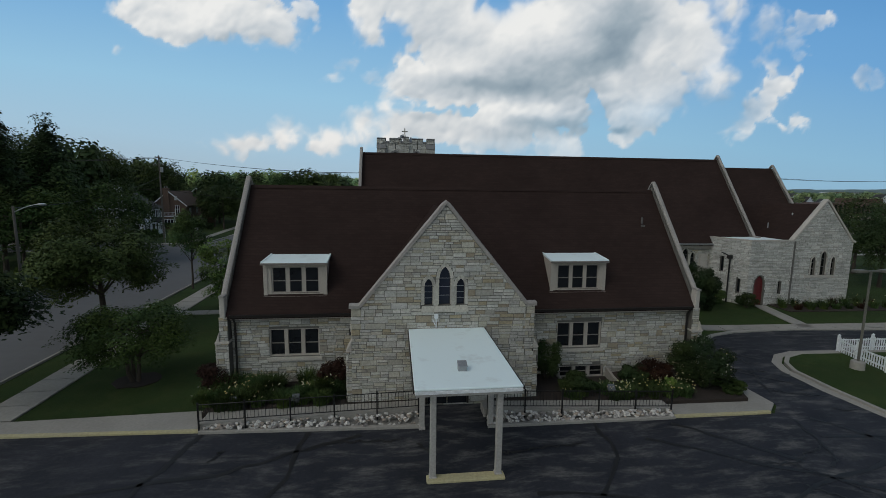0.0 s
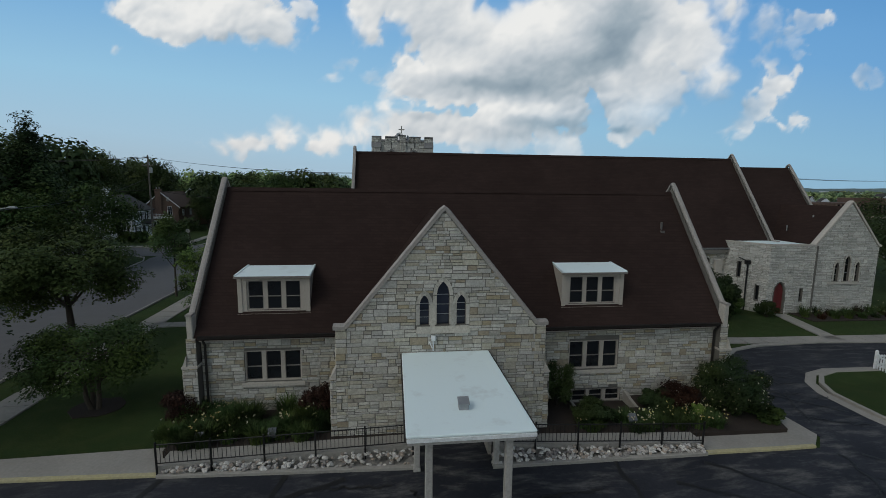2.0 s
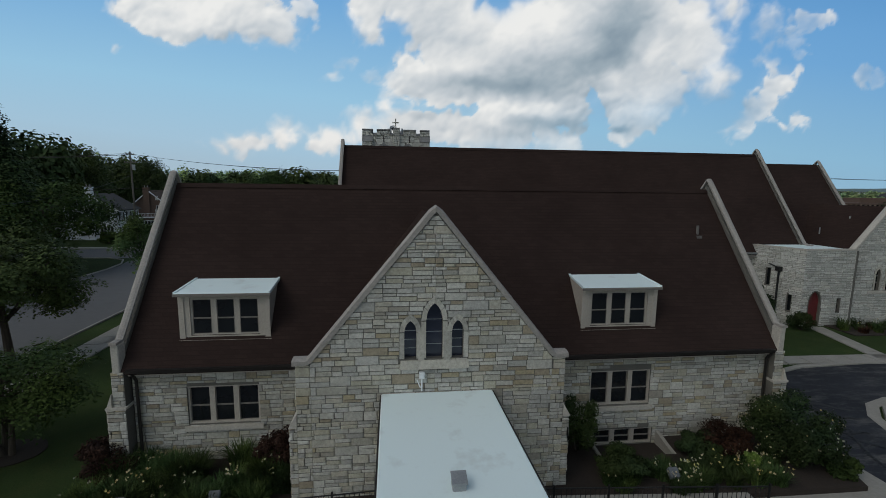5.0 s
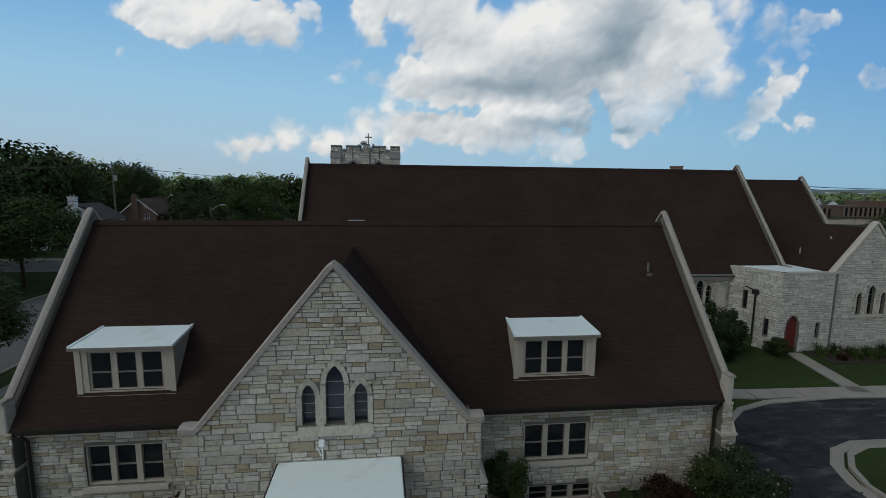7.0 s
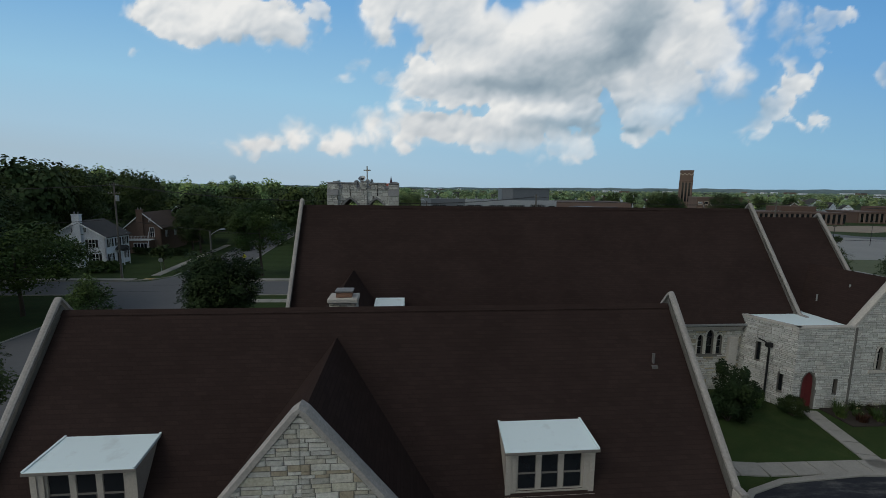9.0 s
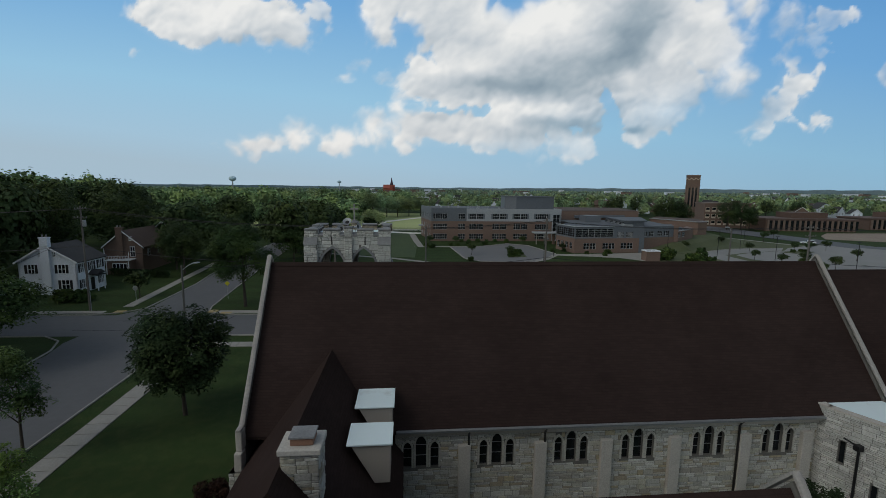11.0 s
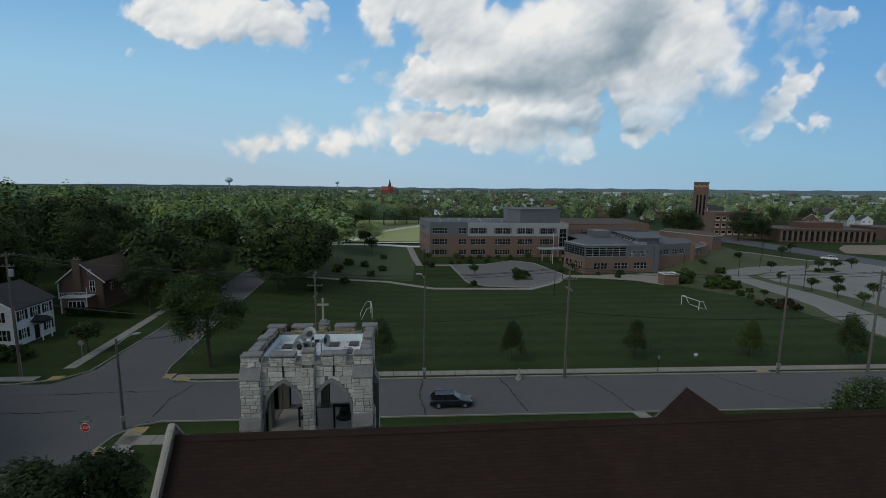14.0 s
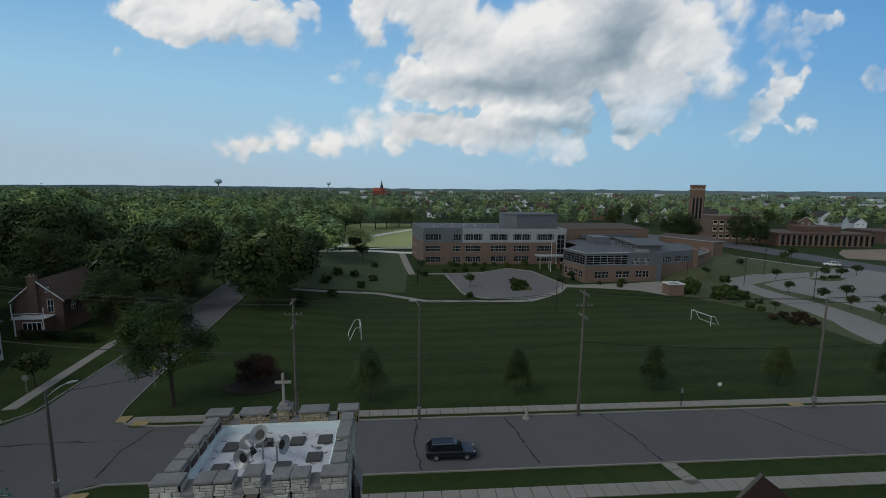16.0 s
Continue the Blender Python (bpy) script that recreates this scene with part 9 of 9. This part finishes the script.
# hedges, bushes and small trees of the school grounds
def shrub(name, x, y, h, r, leaves, leaf, seed, material, label, group="", z=0.28, flowers=0, category="shrub"):
    rng = np.random.RandomState(seed)
    root = thing(name, (x, y, z), label, category, group)
    lb = lobes_for(rng, h, r, 0.0, 16)
    pts, way = crown_points(rng, leaves, lb)
    v, q = leaf_cloud(pts, leaf, rng, out=way)
    v[:, 2] = np.maximum(v[:, 2], 0.0)
    np_part("foliage", v, q, material, root)
    bm = B()
    for l in lb[1:7]:
        tube(bm, (0, 0, -0.05), (l[0], l[1], l[2]), 0.035, 0.012, 5)
    part("stem", bm, M_BARK, root)
    if flowers:
        p, _ = crown_points(rng, flowers * 3, [(l[0], l[1], l[2], l[3] * 1.12, l[4] * 1.12) for l in lb])
        d = np.linalg.norm(p - np.array([0, 0, h * 0.4]), axis=1)
        p = p[np.argsort(-d)[:flowers]]
        v, q = leaf_cloud(p, 0.034, rng, aspect=0.9)
        np_part("blossom", v, q, M_FLOWER, root, "pale blossoms")
    return root


def strappy(x, y, h, r, blades, seed, material, label, flowers=0, z=0.28, bloom=None):
    """A clump of arching strap leaves from one crown, some with flowers on thin stalks."""
    rng = np.random.RandomState(seed)
    root = thing("perennial", (x, y, z), label, "plant", "bed perennials")
    vs, qs = [], []
    for k in range(blades):
        a, c = rng.uniform(0, 6.283), np.sqrt(rng.rand()) * r * 0.7
        b = a + rng.normal() * 0.6
        base = np.array([math.cos(a) * c, math.sin(a) * c, 0.0])
        way, side = np.array([math.cos(b), math.sin(b), 0.0]), np.array([-math.sin(b), math.cos(b), 0.0])
        L, w, bend = h * rng.uniform(0.7, 1.2), rng.uniform(0.010, 0.019), rng.uniform(0.25, 0.9)
        n0 = len(vs)
        for i in range(5):
            t = i / 4
            p = base + way * (L * bend * t * t * 0.75) + np.array([0, 0, L * (t - 0.42 * bend * t * t)])
            ww = w * (1 - t) ** 0.6 + 0.002
            vs += [p - side * ww, p + side * ww]
        qs += [(n0 + 2 * i, n0 + 2 * i + 1, n0 + 2 * i + 3, n0 + 2 * i + 2) for i in range(4)]
    np_part("leaves", vs, qs, material, root)
    if flowers:
        a, c = rng.uniform(0, 6.283, flowers), np.sqrt(rng.rand(flowers)) * r
        tops = np.stack([np.cos(a) * c, np.sin(a) * c, h * rng.uniform(0.8, 1.25, flowers)], axis=1)
        bm = B()
        for p in tops:
            tube(bm, (p[0] * 0.5, p[1] * 0.5, 0), p, 0.006, 0.004, 4)
        part("stalk", bm, material, root)
        v, q = leaf_cloud(np.repeat(tops, 4, axis=0) + rng.normal(size=(flowers * 4, 3)) * 0.02, 0.032, rng, aspect=0.8)
        np_part("blossom", v, q, bloom or M_FLOWER, root, "small open blossoms")
    return root


M_YELLOWBLOOM = leaf_material("yellow_bloom", (0.30, 0.26, 0.08), (0.38, 0.34, 0.14), (0.45, 0.42, 0.26))
M_BLADE = leaf_material("strap_leaf", (0.034, 0.056, 0.018), (0.052, 0.082, 0.024), (0.078, 0.112, 0.036), 0.8)
bed = random.Random(46)
for k in range(54):
    x, y = bed.uniform(-11.4, -4.9), bed.uniform(-1.0, 1.3)
    strappy(x, y, bed.uniform(0.45, 0.85) + 0.25 * (y > 0.3), bed.uniform(0.35, 0.55), 260, 400 + k, M_BLADE if k % 3 else M_LEAF_DARK, "clump of arching green strap leaves in the mulch bed", bed.choice((0, 0, 0, 5)), 0.38, M_YELLOWBLOOM if k % 3 == 0 else None)
for k in range(34):
    x, y = bed.uniform(5.4, 13.0), bed.uniform(-1.55, 0.0)
    strappy(x, y, bed.uniform(0.35, 0.6), bed.uniform(0.30, 0.5), 220, 470 + k, M_BLADE if k % 3 else M_LEAF_DARK, "low clump of green strap leaves in the mulch bed", bed.choice((0, 0, 5, 7)), 0.28, M_YELLOWBLOOM if k % 5 == 0 else None)
shrub("shrub", 13.75, -0.1, 2.45, 1.5, 20000, 0.046, 50, M_LEAF_DARK, "large rounded dark shrub with many small white blossoms", flowers=130)
shrub("shrub", 11.4, 0.7, 1.35, 1.1, 9000, 0.042, 51, M_LEAF_RED, "maroon-leaved shrub in the bed")
shrub("shrub", 10.3, 0.3, 0.95, 0.85, 9000, 0.042, 52, M_LEAF_DARK, "green bushy shrub in the bed")
shrub("shrub", 5.65, 1.1, 2.4, 0.85, 9000, 0.040, 53, M_LEAF_DARK, "upright dark evergreen shrub beside the gable")
shrub("shrub", 6.7, -0.45, 1.0, 0.95, 9000, 0.040, 54, M_LEAF_DARK, "round dark green shrub in the bed")
shrub("shrub", 14.7, -1.0, 0.6, 0.8, 6000, 0.046, 55, M_LEAF, "low grassy shrub at the drive")
shrub("shrub", -11.2, 1.0, 1.5, 1.0, 9000, 0.040, 56, M_LEAF_RED, "dark maroon shrub at the hall corner")
shrub("shrub", -5.45, 0.9, 1.75, 0.85, 8000, 0.040, 57, M_LEAF_RED, "dark maroon shrub beside the gable")
shrub("shrub", 11.7, -0.6, 0.65, 0.4, 3000, 0.040, 65, M_LEAF_LIGHT, "small clump with white flowers", flowers=40)
shrub("shrub", 24.5, 14.6, 4.6, 1.55, 16000, 0.078, 66, M_LEAF_DARK, "tall dense dark green shrub beside the nave", z=0.0)
shrub("shrub", 29.6, 14.9, 1.4, 0.95, 6000, 0.046, 67, M_LEAF_DARK, "dark green shrub beside the red door", z=0.0)
shrub("shrub", 27.5, 16.6, 1.5, 1.1, 6000, 0.046, 68, M_LEAF, "flowering shrub by the canted wall", flowers=40, z=0.0)
for k in range(24):
    strappy(32.8 + k * 0.43, 14.5 + 0.75 * math.sin(k * 2.1), 0.72 + 0.25 * math.sin(k * 1.7), 0.42, 130, 900 + k, (M_BLADE, M_LEAF, M_LEAF_RED, M_BLADE, M_LEAF_DARK)[k % 5], "loose tall perennial along the chapel wall", (0, 2, 0, 4)[k % 4], 0.04)
shrub("shrub", -9.0, 16.8, 2.2, 1.7, 9000, 0.066, 81, M_LEAF_LIGHT, "green shrub with reddish blossoms beside the link", flowers=120, z=0.0)
shrub("shrub", -8.0, 19.8, 2.0, 1.3, 7000, 0.066, 82, M_LEAF_RED, "reddish shrub at the nave corner", z=0.0)
# planting round the school
bush = shrub("bush", -5.0, 126.1, 1.7, 1.35, 900, 0.22, 90, M_LEAF, "rounded dark bush of the school grounds", "school bushes", z=0.0)
for x, y, s in ((-2.3, 134, 1), (-13.3, 144, 1.2), (10.6, 143.3, 0.8), (12.3, 141.2, 0.8), (37.3, 124.6, 1.1), (34, 121, 1), (86.4, 112, 1.6), (87, 108.6, 1.2), (84, 113, 1.3), (74.9, 114.7, 1),
                (77.5, 115.0, 1.7), (79.6, 118, 1.9), (76.6, 117.6, 1.6), (-17, 110, 1.3), (-11, 118, 0.9), (-15, 133, 1.2), (-8, 141, 1.1), (-3, 155, 1.0), (97, 127, 1.2), (134, 129.8, 0.7), (130, 129, 0.7), (136.5, 130.6, 0.6), (80.6, 109, 1.2), (83.7, 107.6, 1.3), (82, 101, 0.8), (82.6, 98.6, 0.6), (21.3, 114.6, 0.7), (25, 146, 0.9), (31, 147, 0.9), (40, 152, 0.8), (-52, 70, 1.1), (-49, 70.2, 1.1), (-41, 30, 1), (66, 126.5, 0.9), (63, 122.5, 0.7), (19, 145.5, 0.7), (21.5, 146, 0.6), (24, 156.5, 0.7), (27, 157, 0.6), (30.2, 156.6, 0.8), (33.5, 157, 0.6), (36.8, 156.8, 0.7), (41, 157, 0.7), (36.0, 121.5, 0.8), (37.2, 126.8, 0.9), (35.6, 128.6, 0.8), (50, 131, 0.7), (54, 132.5, 0.6), (59, 126, 0.6), (87, 104, 0.7)):
    copy_thing(bush, spot(x, y) @ pose(0, 0, 0.02, 0, 0, x * 37 % 360) @ Matrix.Scale(s, 4))
reeds = shrub("bush", 81.5, 90.0, 1.5, 1.3, 1200, 0.16, 93, leaf_material("brown_grass_blade", (0.024, 0.019, 0.013), (0.036, 0.027, 0.018), (0.075, 0.060, 0.036)), "dark reddish-brown ornamental grass clump by the school drive", "drive grasses", z=0.0)
for x, y, s in ((84.2, 88.6, 1.0), (85.6, 92.4, 1.1), (79.6, 92.6, 0.7), (83.0, 93.4, 0.9)):
    copy_thing(reeds, spot(x, y) @ pose(0, 0, 0.02, 0, 0, x * 41 % 360) @ Matrix.Scale(s, 4))
ltree = tree("tree", (23.0, 125.1, 0), 4.2, 1.25, 1.1, 1100, 0.18, 95, M_LEAF_SHADY, "small round tree of the school grounds", "school trees", lobes=10, trunk=0.08)
for x, y, s in ((33.9, 121.5, 0.9), (103.8, 113.6, 0.9), (104.3, 105.0, 0.95), (103.8, 98.0, 0.9), (101.5, 90.5, 0.85), (116, 130.5, 0.9), (132.6, 131, 1.0), (137.0, 130, 1.0), (112.8, 106.9, 1.0), (112.3, 97.5, 1.0), (147, 134, 1.0), (120.7, 149.7, 0.9), (21, 148, 0.9), (45, 149, 0.9), (-41.6, 72.5, 1.15), (134, 112, 1),
                (152, 104, 1), (12, 150, 0.9), (53, 131, 0.8), (86, 98.7, 0.55), (-8, 170, 1.6), (-12, 186, 1.8), (96, 134, 0.9), (181, 117, 1.1), (145, 158, 1.2), (158, 168, 1.2)):
    copy_thing(ltree, spot(x, y) @ pose(0, 0, 0, 0, 0, x * 53 % 360) @ Matrix.Scale(s, 4))

# ---- church front: railings, rocks, small things ----
def railing(name, a, b, za, zb, posts, label):
    """Black iron railing from a to b: posts, two rails and many thin balusters."""
    a, b = Vector(a), Vector(b)
    root = thing(name, (a.x, a.y, 0), label, "railing")
    L = b - a

    def at(t, h):
        p = L * t
        return Vector((p.x, p.y, za + (zb - za) * t + h))

    for k in range(posts):
        t = k / (posts - 1)
        part("post", bevel(box(B(), at(t, 0).x - 0.03, at(t, 0).x + 0.03, at(t, 0).y - 0.03, at(t, 0).y + 0.03, 0.0, at(t, 1.0).z), 0.006), M_BLACK, root)
    for h in (0.18, 0.90):
        part("rail", tube(B(), at(0, h), at(1, h), 0.022, n=6), M_BLACK, root)
    n = int(L.length / 0.15)
    first = None
    for k in range(1, n):
        t = k / n
        p = at(t, 0.18)
        if first is None:
            first = part("baluster", tube(B(), (0, 0, 0), (0, 0, 0.72), 0.010, n=5), M_BLACK, root)
            ob = first
        else:
            ob = new("baluster", first.data)
            ob.parent = root
        ob.location = p
    return root


railing("iron_railing", (-10.7, -2.22), (-1.38, -1.84), 0.38, 0.45, 6, "black iron railing along the entrance ramp")
railing("iron_railing", (1.75, -2.15), (10.35, -2.72), 0.45, 0.34, 6, "black iron railing along the entrance ramp")
for nm, x0, x1, y0, y1, ya, yb, z0, z1 in (("ramp_left", -10.72, -1.2, -2.14, -1.76, -1.19, -0.98, 0.40, 0.46), ("ramp_right", 1.6, 10.45, -2.08, -2.62, -1.30, -1.83, 0.46, 0.36)):
    bm = B()
    vs = [bm.verts.new(p) for p in ((x0, y0, -0.1), (x1, y1, -0.1), (x1, yb, -0.1), (x0, ya, -0.1), (x0, y0, z0), (x1, y1, z1), (x1, yb, z1), (x0, ya, z0))]
    for f in ((3, 2, 1, 0), (4, 5, 6, 7), (0, 1, 5, 4), (1, 2, 6, 5), (2, 3, 7, 6), (3, 0, 4, 7)):
        bm.faces.new([vs[i] for i in f])
    tagged(part(nm, fixn(bm), M_CONCRETE), "pale concrete entrance ramp with a low retaining face", "ramp", kind="structure")


def rock_mesh(seed):
    r = random.Random(seed)
    bm = B()
    bmesh.ops.create_icosphere(bm, subdivisions=1, radius=1.0)
    for v in bm.verts:
        v.co *= r.uniform(0.72, 1.12)
        v.co.z *= 0.68
    me = bpy.data.meshes.new("rock")
    bm.to_mesh(me)
    bm.free()
    return me


M_ROCK = stone_material("river_rock", [(0.42, 0.40, 0.37), (0.55, 0.53, 0.50), (0.30, 0.28, 0.26), (0.62, 0.60, 0.57), (0.36, 0.30, 0.25), (0.48, 0.46, 0.44), (0.22, 0.20, 0.19)])
M_GRAVEL_SUNPATH = stone_material("gravel_and_sunlit_path", [(0.26, 0.25, 0.23)])
rocks = [rock_mesh(k) for k in range(7)]
for me in rocks:
    me.materials.append(M_ROCK)
rr = random.Random(3)
for x0, x1, ya, yb, count in ((-10.6, -1.35, (-2.32, -2.12), (-2.72, -1.76), 300), (1.7, 10.3, (-2.95, -2.10), (-3.0, -2.66), 300)):
    bed = thing("rock_bed", (x0, ya[0], 0), "bed of rounded pale and grey river rocks below the ramp", "rock bed")
    tagged(part("gravel", poly_slab(B(), [(0, 0.02), (x1 - x0, yb[0] - ya[0] + 0.02), (x1 - x0, yb[1] - ya[0]), (0, ya[1] - ya[0])], -0.1, 0.06), M_GRAVEL_SUNPATH, bed))
    for k in range(count):
        t = rr.random()
        lo, hi = ya[0] + (yb[0] - ya[0]) * t, ya[1] + (yb[1] - ya[1]) * t
        s = rr.uniform(0.05, 0.115)
        ob = new("rock", rocks[rr.randrange(7)])
        ob.parent = bed
        yr = rr.uniform(lo + 0.12, max(lo + 0.14, hi - 0.02))
        ob.matrix_local = Matrix.Translation(((x1 - x0) * t, yr - ya[0], 0.05 + s * 0.4 + 0.26 * (yr - lo) / max(0.3, hi - lo))) @ Euler((rr.uniform(-0.5, 0.5), rr.uniform(-0.5, 0.5), rr.uniform(0, 6))).to_matrix().to_4x4() @ Matrix.Diagonal((s * rr.uniform(0.9, 1.5), s, s, 1))
    kerb_line("kerb", [(x0 - 0.1, ya[0] - 0.02), (x1 + 0.1, yb[0] - 0.02)], w=0.17, h=0.15, label="grey concrete kerb below the rocks")

# flood lamps in the bed
M_FLOOD = surface("dull_grey_housing", (0.09, 0.10, 0.115), (0.13, 0.14, 0.155), 2, 20, 0.6, 0.05)
for x, y in ((-9.75, -0.95), (-7.0, -0.9), (8.2, -1.2)):
    fl = thing("flood_lamp", (x, y, 0.36), "small grey ground flood lamp in the bed", "lamp", "ground flood lamps")
    part("housing", bevel(fixn(prism(B(), [(-0.17, -0.12, 0.35), (0.17, -0.12, 0.35), (0.17, 0.12, 0.58), (-0.17, 0.12, 0.58)], (0, 0.10, -0.16))), 0.02), M_FLOOD, fl)
    part("stake", tube(B(), (0, 0, -0.1), (0, 0, 0.36), 0.03), M_BLACK, fl)
# window well walls
well = thing("window_well", (8.0, 1.5, 0), "pale concrete window well with a sloping side wall", "window well")
part("side_wall", fixn(prism(B(), [(1.36, 0.36, 0.0), (1.36, 0.36, 0.62), (1.36, -0.35, 0.42), (1.36, -1.15, 0.26), (1.36, -1.15, 0.0)], (0.15, -0.02, 0))), M_CONCRETE, well)
part("side_wall", fixn(prism(B(), [(-1.62, 0.36, 0.0), (-1.62, 0.36, 0.46), (-1.62, -0.95, 0.34), (-1.62, -0.95, 0.0)], (0.12, 0, 0))), M_CONCRETE, well)
part("floor", box(B(), -1.5, 1.36, -0.95, 0.36, -0.05, 0.02), M_SOIL, well)

# entry doors under the canopy
ed = thing("entry_door", (0.05, -0.82, 0.16), "dark glazed double entry door under the canopy", "door")
part("frame", fixn(box(box(box(B(), -1.05, -0.95, -0.05, 0.03, 0, 2.3), 0.95, 1.05, -0.05, 0.03, 0, 2.3), -1.05, 1.05, -0.05, 0.03, 2.3, 2.42)), M_DARKMETAL, ed)
for x in (-0.94, 0.02):
    lf = part("door_leaf", box(B(), x, x + 0.92, -0.03, 0.02, 0.02, 2.28), M_GLASS, ed)
    part("handle", tube(B(), (x + (0.82 if x < 0 else 0.1), -0.07, 0.85), (x + (0.82 if x < 0 else 0.1), -0.07, 1.25), 0.015), M_GREYMETAL, lf)
for x in (-1.25, 1.75):
    wl = thing("wall_lantern", (4.36 if x > 0 else -4.54, 0.35, 3.5), "black wall lantern on the gable side", "lantern", "wall lanterns")
    part("body", bevel(box(B(), -0.09, 0.09, -0.12, 0.12, -0.2, 0.14), 0.02), M_BLACK, wl)
    part("bracket", box(B(), -0.03, 0.03, -0.04, 0.16, 0.14, 0.2), M_BLACK, wl)

# white picket fence on the island
def pickets(a, b, label, first=True):
    a, b = Vector((*a, 0.12)), Vector((*b, 0.12))
    root = thing("picket_fence", a, label, "fence", "picket fence panels")
    d = b - a
    u = d.normalized()
    n = Vector((-u.y, u.x, 0)) * 0.02
    for p in ((Vector((0, 0, 0)), d) if first else (d,)):
        bm = box(B(), p.x - 0.06, p.x + 0.06, p.y - 0.06, p.y + 0.06, -0.15, 1.1)
        tube(bm, (p.x, p.y, 1.1), (p.x, p.y, 1.18), 0.09, 0.02, 4)
        part("post", bm, M_WHITE, root)
    for z in (0.25, 0.75):
        part("rail", fixn(prism(B(), [n + Vector((0, 0, z)), d + n + Vector((0, 0, z)), d - n + Vector((0, 0, z)), -n + Vector((0, 0, z))], (0, 0, 0.08))), M_WHITE, root)
    count = int(d.length / 0.16)
    for k in range(1, count):
        t = k / count
        p = d * t - n * 1.5
        h = 0.90 - 0.12 * math.sin(math.pi * t)
        bm = B()
        w = u * 0.04
        prism(bm, [p - w + Vector((0, 0, 0.06)), p + w + Vector((0, 0, 0.06)), p + w + Vector((0, 0, h)), p + Vector((0, 0, h + 0.06)), p - w + Vector((0, 0, h))], n)
        part("picket", fixn(bm), M_WHITE, root)


pickets((26.55, 3.95), (26.3, 2.55), "white picket fence panel on the grass island")
pickets((26.25, 2.35), (26.0, 0.6), "white picket fence panel on the grass island")
pickets((26.0, 0.6), (25.8, -1.6), "white picket fence panel on the grass island", False)
pickets((26.55, 3.95), (29.0, 3.9), "white picket fence panel on the grass island", False)
pickets((29.0, 3.9), (31.5, 3.8), "white picket fence panel on the grass island", False)
sheet("island_lawn", [(20.98, -3.7), (20.85, -1.0), (20.95, 1.3), (21.5, 2.4), (22.4, 3.25), (23.7, 3.7), (27, 3.62), (88, 2.6), (88, -13), (22.6, -11.4)], -0.1, 0.12, M_GRASS, "mown grass island inside a kerb")
kerb_line("kerb", [(88, 2.6), (27, 3.62), (23.7, 3.7), (22.4, 3.25), (21.5, 2.4), (20.95, 1.3), (20.85, -1.0), (20.98, -3.7), (22.6, -11.4)], w=-0.24, h=0.17, label="raised pale concrete kerb round the grass island")
M_LAMPPOLE = surface("dull_bronze_pole", (0.10, 0.095, 0.08), (0.14, 0.135, 0.115), 1, 14, 0.6, 0.05)
lamp = thing("parking_lamp", (24.9, 1.3, 0.1), "parking lamp with two flat heads on a concrete base", "lamp post")
part("base", bevel(tube(B(), (0, 0, -0.1), (0, 0, 0.5), 0.36, 0.34, 18), 0.04), M_CONCRETE, lamp)
part("pole", tube(B(), (0, 0, 0.5), (0, 0, 5.9), 0.07, 0.06), M_LAMPPOLE, lamp)
part("arm", box(B(), -0.5, 0.75, -0.05, 0.05, 5.85, 5.95), M_LAMPPOLE, lamp)
for x in (-0.75, 0.95):
    part("lamp_head", bevel(box(B(), x - 0.35, x + 0.35, -0.2, 0.2, 5.82, 6.0), 0.04), M_LAMPPOLE, lamp)

# ---- single stones of the gable ----
unit = unit_stone()
singles, rest = [], []
for o in g_out:
    us, zs = [p[0] for p in o], [p[1] for p in o]
    if len(o) == 4 and abs(o[2][1] - o[3][1]) < 1e-6 and len(singles) < 300 and min(zs) > 3.75:
        singles.append((min(us), max(us), min(zs), max(zs)))
    else:
        rest.append(o)
gable.lay("stonework", rest, RNG, M_STONE, gwall)
for u0, u1, z0, z1 in singles:
    ob = new("stone", unit)
    ob.parent = gwall
    ob.location = gable.at((u0 + u1) / 2, (z0 + z1) / 2)
    ob.scale = (u1 - u0, RNG.uniform(0.014, 0.04), z1 - z0)
